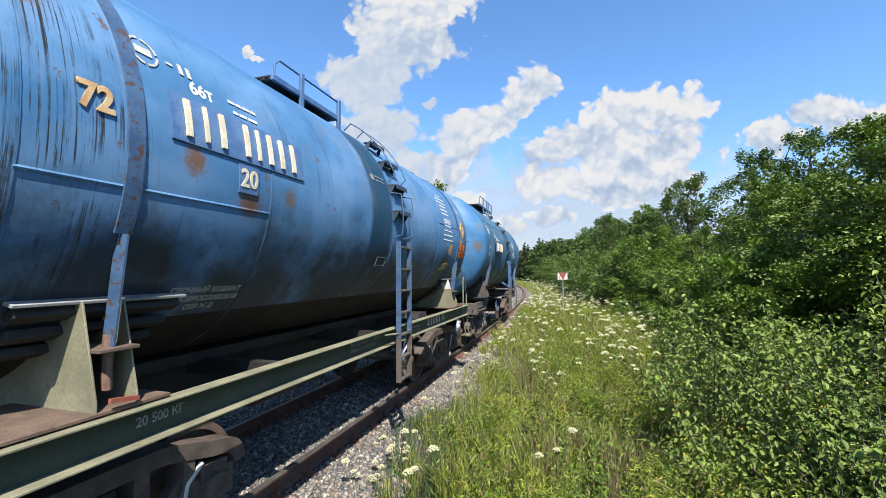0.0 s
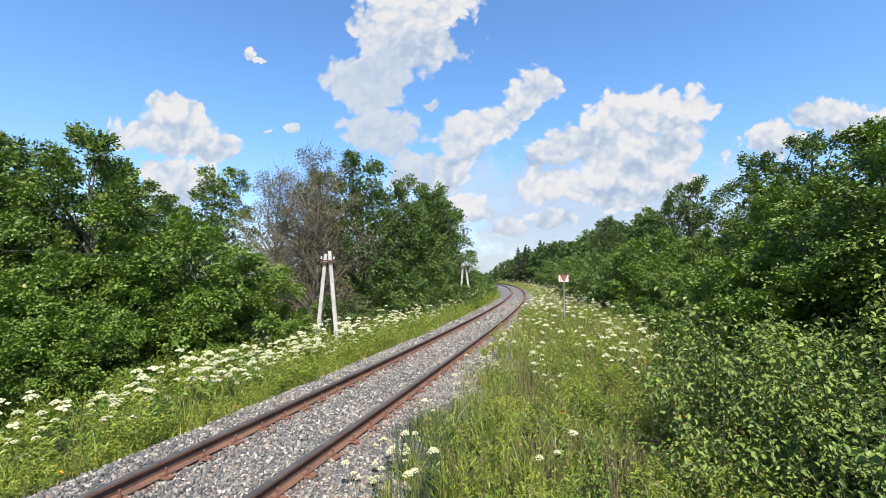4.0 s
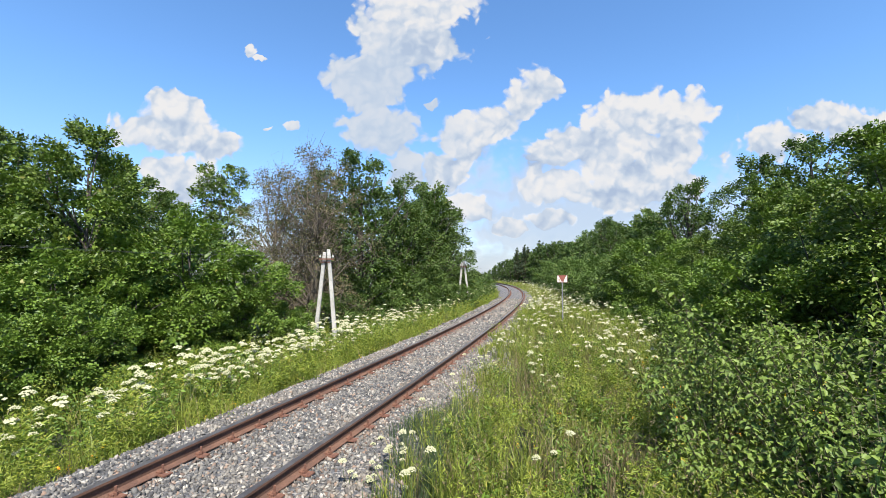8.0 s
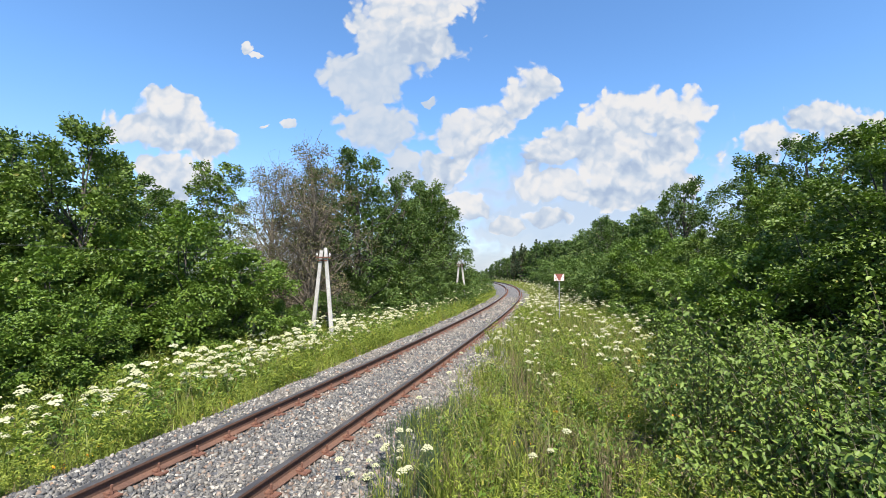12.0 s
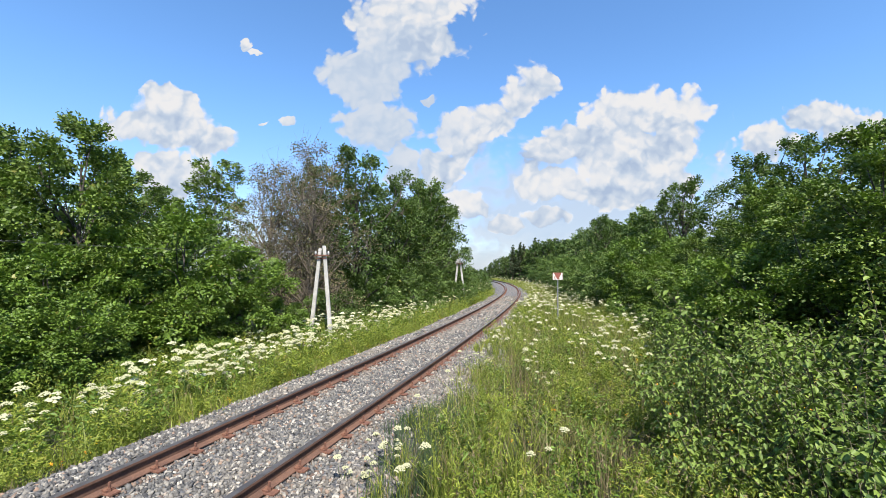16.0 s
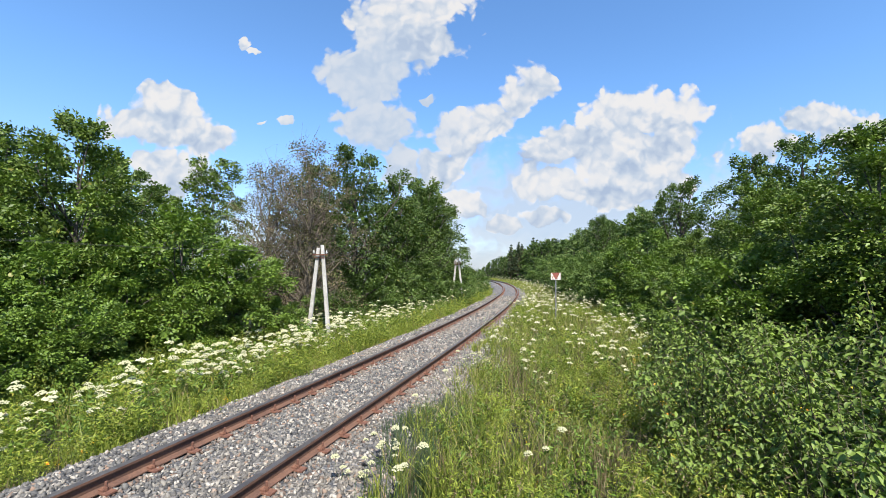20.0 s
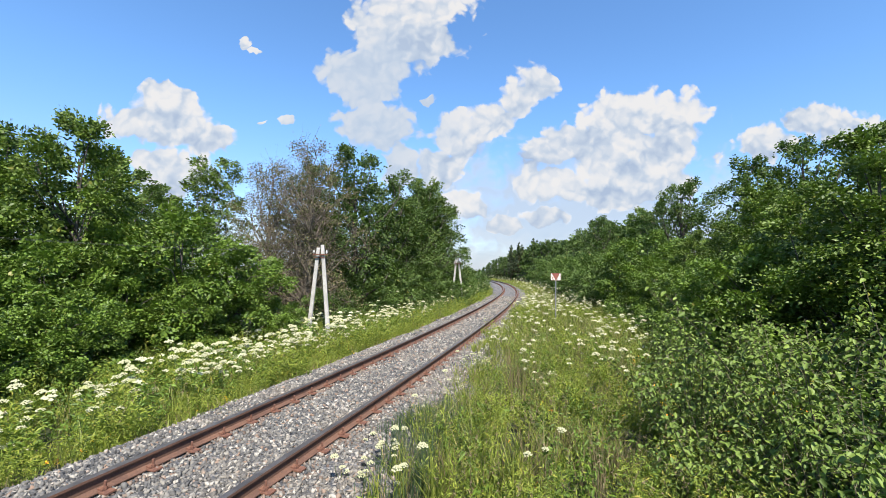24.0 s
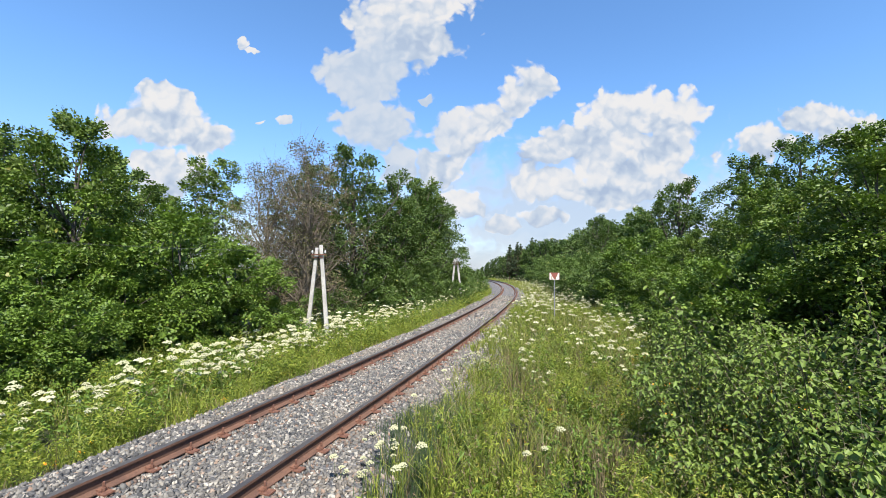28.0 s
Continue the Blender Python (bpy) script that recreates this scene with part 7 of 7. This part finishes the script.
    blot("paper_scrap", -4.47, -29.0, 0.05, 0.08, M_SCRAP, 14)
    blot("old_label", -4.26, -14.5, 0.30, 0.22, M_SOOT, 15, "blackened remains of an old label")
    patches("primer_patch", [(0, 0, 0.70, 0.60)], dish(0.60, 2.12, 0.002), M_PRIMER, tank, "scratched grey-green primer patch", 0.002)
    for t, y, z, size in (("ДР 382", 0.33, 2.25, 0.105), ("01 02 24 27", 0.35, 2.07, 0.105), ("ПРОБЕГ", 0.29, 1.94, 0.095), ("ТО 382", 0.45, 1.82, 0.105), ("02 24", 0.51, 1.71, 0.105), ("ПРИПИСАН", -0.20, 3.34, 0.085),
                          ("НОВОЯРОСЛАВСКАЯ", -0.13, 3.225, 0.085), ("СЕВ Ж.Д", -0.12, 3.115, 0.085), ("ПОСТРОЕН 143", -0.06, 2.90, 0.115), ("21 04 93", -0.10, 2.77, 0.115), ("30 10 2023", -0.28, 2.05, 0.085)):
        writing("end_notice", t, size, dish(y, z, 0.005), M_RUSTY_CREAM if t == "ПРОБЕГ" else M_DIM, tank, bold=0.003)
    part("weld_bead", Shape().tube([dish(0.0, 3.08, 0.0)(a, 0, 0) for a in np.linspace(-1.3, 1.15, 14)], 0.014, 6), M_TANK_B, tank)
    side = lambda x, z: (lambda a, b, c: Vector((x - a, 0.311 + c, z + b)))
    writing("sill_notice", "АВТОРЕЖИМ", 0.08, side(-0.72, 1.12), M_GREYTXT, sill, bold=0.003)
    for i in range(8):
        patches("sill_number", [(-0.42 + 0.10 * i, 0, 0.025 if i == 6 else 0.038, 0.12)], side(-1.98, 1.18), M_DIM, sill, "grey bar in place of the number")
    writing("sill_code", "[20]", 0.15, side(-2.55, 1.20), M_GREYTXT, sill, bold=0.003)
    front = lambda y, z: (lambda a, b, c: Vector((5.363 + c, y + a, z + b)))
    patches("beam_text", [(-0.24 + 0.08 * i, 0.07, 0.055, 0.10) for i in range(7)], front(0.16, 1.185), M_CREAM, beam)
    writing("beam_notice", "КР 11 33", 0.11, front(0.15, 1.075), M_CREAM, beam, bold=0.002)
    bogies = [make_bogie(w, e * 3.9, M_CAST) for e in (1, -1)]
    return w, bogies


WAGON_A, BOGIES_A = build_wagon_a()
WAGON_B, BOGIES_B = build_wagon_b()

# ---------------------------------------------------------------- rail fastenings and ballast stones
def build_fastenings():
    s = Shape()
    s.box((0, 0, -0.172), (0.17, 0.11, 0.018))
    s.box((-0.035, 0, -0.152), (0.075, 0.075, 0.022))
    s.lathe([(-0.16, 0.024), (-0.125, 0.024), (-0.125, 0.0145), (-0.065, 0.0145), (-0.065, 0.0)], (-0.01, 0, 0), "z", 7)
    me = mesh_of("fastening", s, M_RUST, smooth=False)
    for rail, d in zip(RAILS, (-0.7975, 0.7975)):
        rest_v, rest_f = [], []
        base = np.array([v.co for v in me.vertices])
        for k in range(150):
            at = -3.3 + 0.53 * k
            for side in (-1, 1):
                x, y, t = line(at, d + 0.105 * side)
                m = pose(float(x), float(y), 0, 0, 0, -math.degrees(float(t)) + (0 if side > 0 else 180))
                if k < 66:
                    ob = new("fastening", me)
                    ob.parent, ob.matrix_basis = rail, m
                elif side * d < 0 or k % 2:
                    r = np.array(m)
                    rest_f.append(len(rest_v) * len(base))
                    rest_v.append(base @ r[:3, :3].T + r[:3, 3])
        tri = np.array([[p.vertices[0], p.vertices[i], p.vertices[i + 1]] for p in me.polygons for i in range(1, len(p.vertices) - 1)])
        far = new("fastening", mesh_of_arrays("fastening", np.concatenate(rest_v), np.concatenate([tri + o for o in rest_f]), M_RUST))
        far.parent = rail
        tagged(far, kind="stuff")


def build_stones():
    """Crushed stones lying on the bed: jittered blocks of twelve triangles each."""
    rng = np.random.default_rng(77)
    cube = np.array([(x, y, z) for x in (-1, 1) for y in (-1, 1) for z in (-1, 1)], float)
    quads = [(0, 1, 3, 2), (4, 6, 7, 5), (0, 4, 5, 1), (2, 3, 7, 6), (0, 2, 6, 4), (1, 5, 7, 3)]
    tris = np.array([t for a, b, c, d in quads for t in ((a, b, c), (a, c, d))])
    vs, fs, rusty, k = [], [], [], 0
    for n, s0, s1, size in ((25000, -2.5, 6, 0.0195), (17000, 6, 16, 0.0245), (7000, 16, 36, 0.042)):
        s, d = rng.uniform(s0, s1, n), rng.uniform(-2.6, 2.45, n)
        near = (abs(abs(d) - 0.7975) < 0.085)
        s, d = s[~near], d[~near]
        z = np.interp(d, [-2.75, -2.05, -1.70, -0.9, 0.9, 1.35, 1.7, 2.45], [-0.80, -0.34, -0.235, -0.205, -0.205, -0.215, -0.28, -0.50])
        x, y, _ = line(s, d)
        m = len(s)
        dims = size * rng.uniform(0.5, 1.4, (m, 1, 3)) * np.array([1.25, 1.0, 0.62])
        p = cube[None] * dims * (1 + rng.normal(size=(m, 8, 3)) * 0.32)
        q = rng.normal(size=(m, 4))
        q /= np.linalg.norm(q, axis=1, keepdims=True)
        w, a, b, c = q.T
        r = np.stack([1 - 2 * (b * b + c * c), 2 * (a * b - c * w), 2 * (a * c + b * w), 2 * (a * b + c * w), 1 - 2 * (a * a + c * c), 2 * (b * c - a * w),
                      2 * (a * c - b * w), 2 * (b * c + a * w), 1 - 2 * (a * a + b * b)], 1).reshape(m, 3, 3)
        p = np.einsum("nij,nkj->nki", r, p) + np.stack([x, y, z + size * rng.uniform(-0.3, 0.55, m)], 1)[:, None]
        vs.append(p.reshape(-1, 3)), fs.append((np.arange(m)[:, None, None] * 8 + tris[None]).reshape(-1, 3) + k)
        # rail rust has stained many of the stones beside the rails
        rusty.append(np.repeat(rng.uniform(0, 1, m) < 0.75 * np.exp(-((abs(d) - 0.7975) / 0.22) ** 2), 12))
        k += m * 8
    ob = new("ballast_stones", mesh_of_arrays("ballast_stones", np.concatenate(vs), np.concatenate(fs), [M_STONE, M_STONE_RUSTY], np.concatenate(rusty)))
    tagged(ob, "loose angular grey granite stones of the ballast", "gravel", kind="stuff")


build_fastenings()
build_stones()

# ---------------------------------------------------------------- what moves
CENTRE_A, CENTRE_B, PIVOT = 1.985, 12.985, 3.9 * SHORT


def gone(t):
    """Metres that the train has rolled by t seconds."""
    return 7.84 * t - 0.03 * t * t if t < 3 else 23.25 + 7.66 * (t - 3)


def wagon_pose(centre, t):
    s = centre - gone(t)
    ax, ay, _ = line(s - PIVOT)
    bx, by, _ = line(s + PIVOT)
    heading = math.degrees(math.atan2(float(ay - by), float(ax - bx)))
    return pose(float(ax + bx) / 2, float(ay + by) / 2, 0, 0, 0, heading)


def motions():
    times = [0.1 * i for i in range(32)] + [3.5 + 0.5 * i for i in range(50)]
    for wagon, centre in ((WAGON_A, CENTRE_A), (WAGON_B, CENTRE_B)):
        walk(wagon, [(t, wagon_pose(centre, t)) for t in times])
    # wheels roll without slip; rows a fifteenth of a second apart
    turns = [(k / 15, gone(k / 15) / 0.4765) for k in range(421)]
    for bogie, sets in BOGIES_A + BOGIES_B:
        for wheels in sets:
            x, y, z = wheels.location
            walk(wheels, [(t, Matrix.Translation((x, y, z)) @ Matrix.Rotation(a, 4, "Y")) for t, a in turns])


motions()
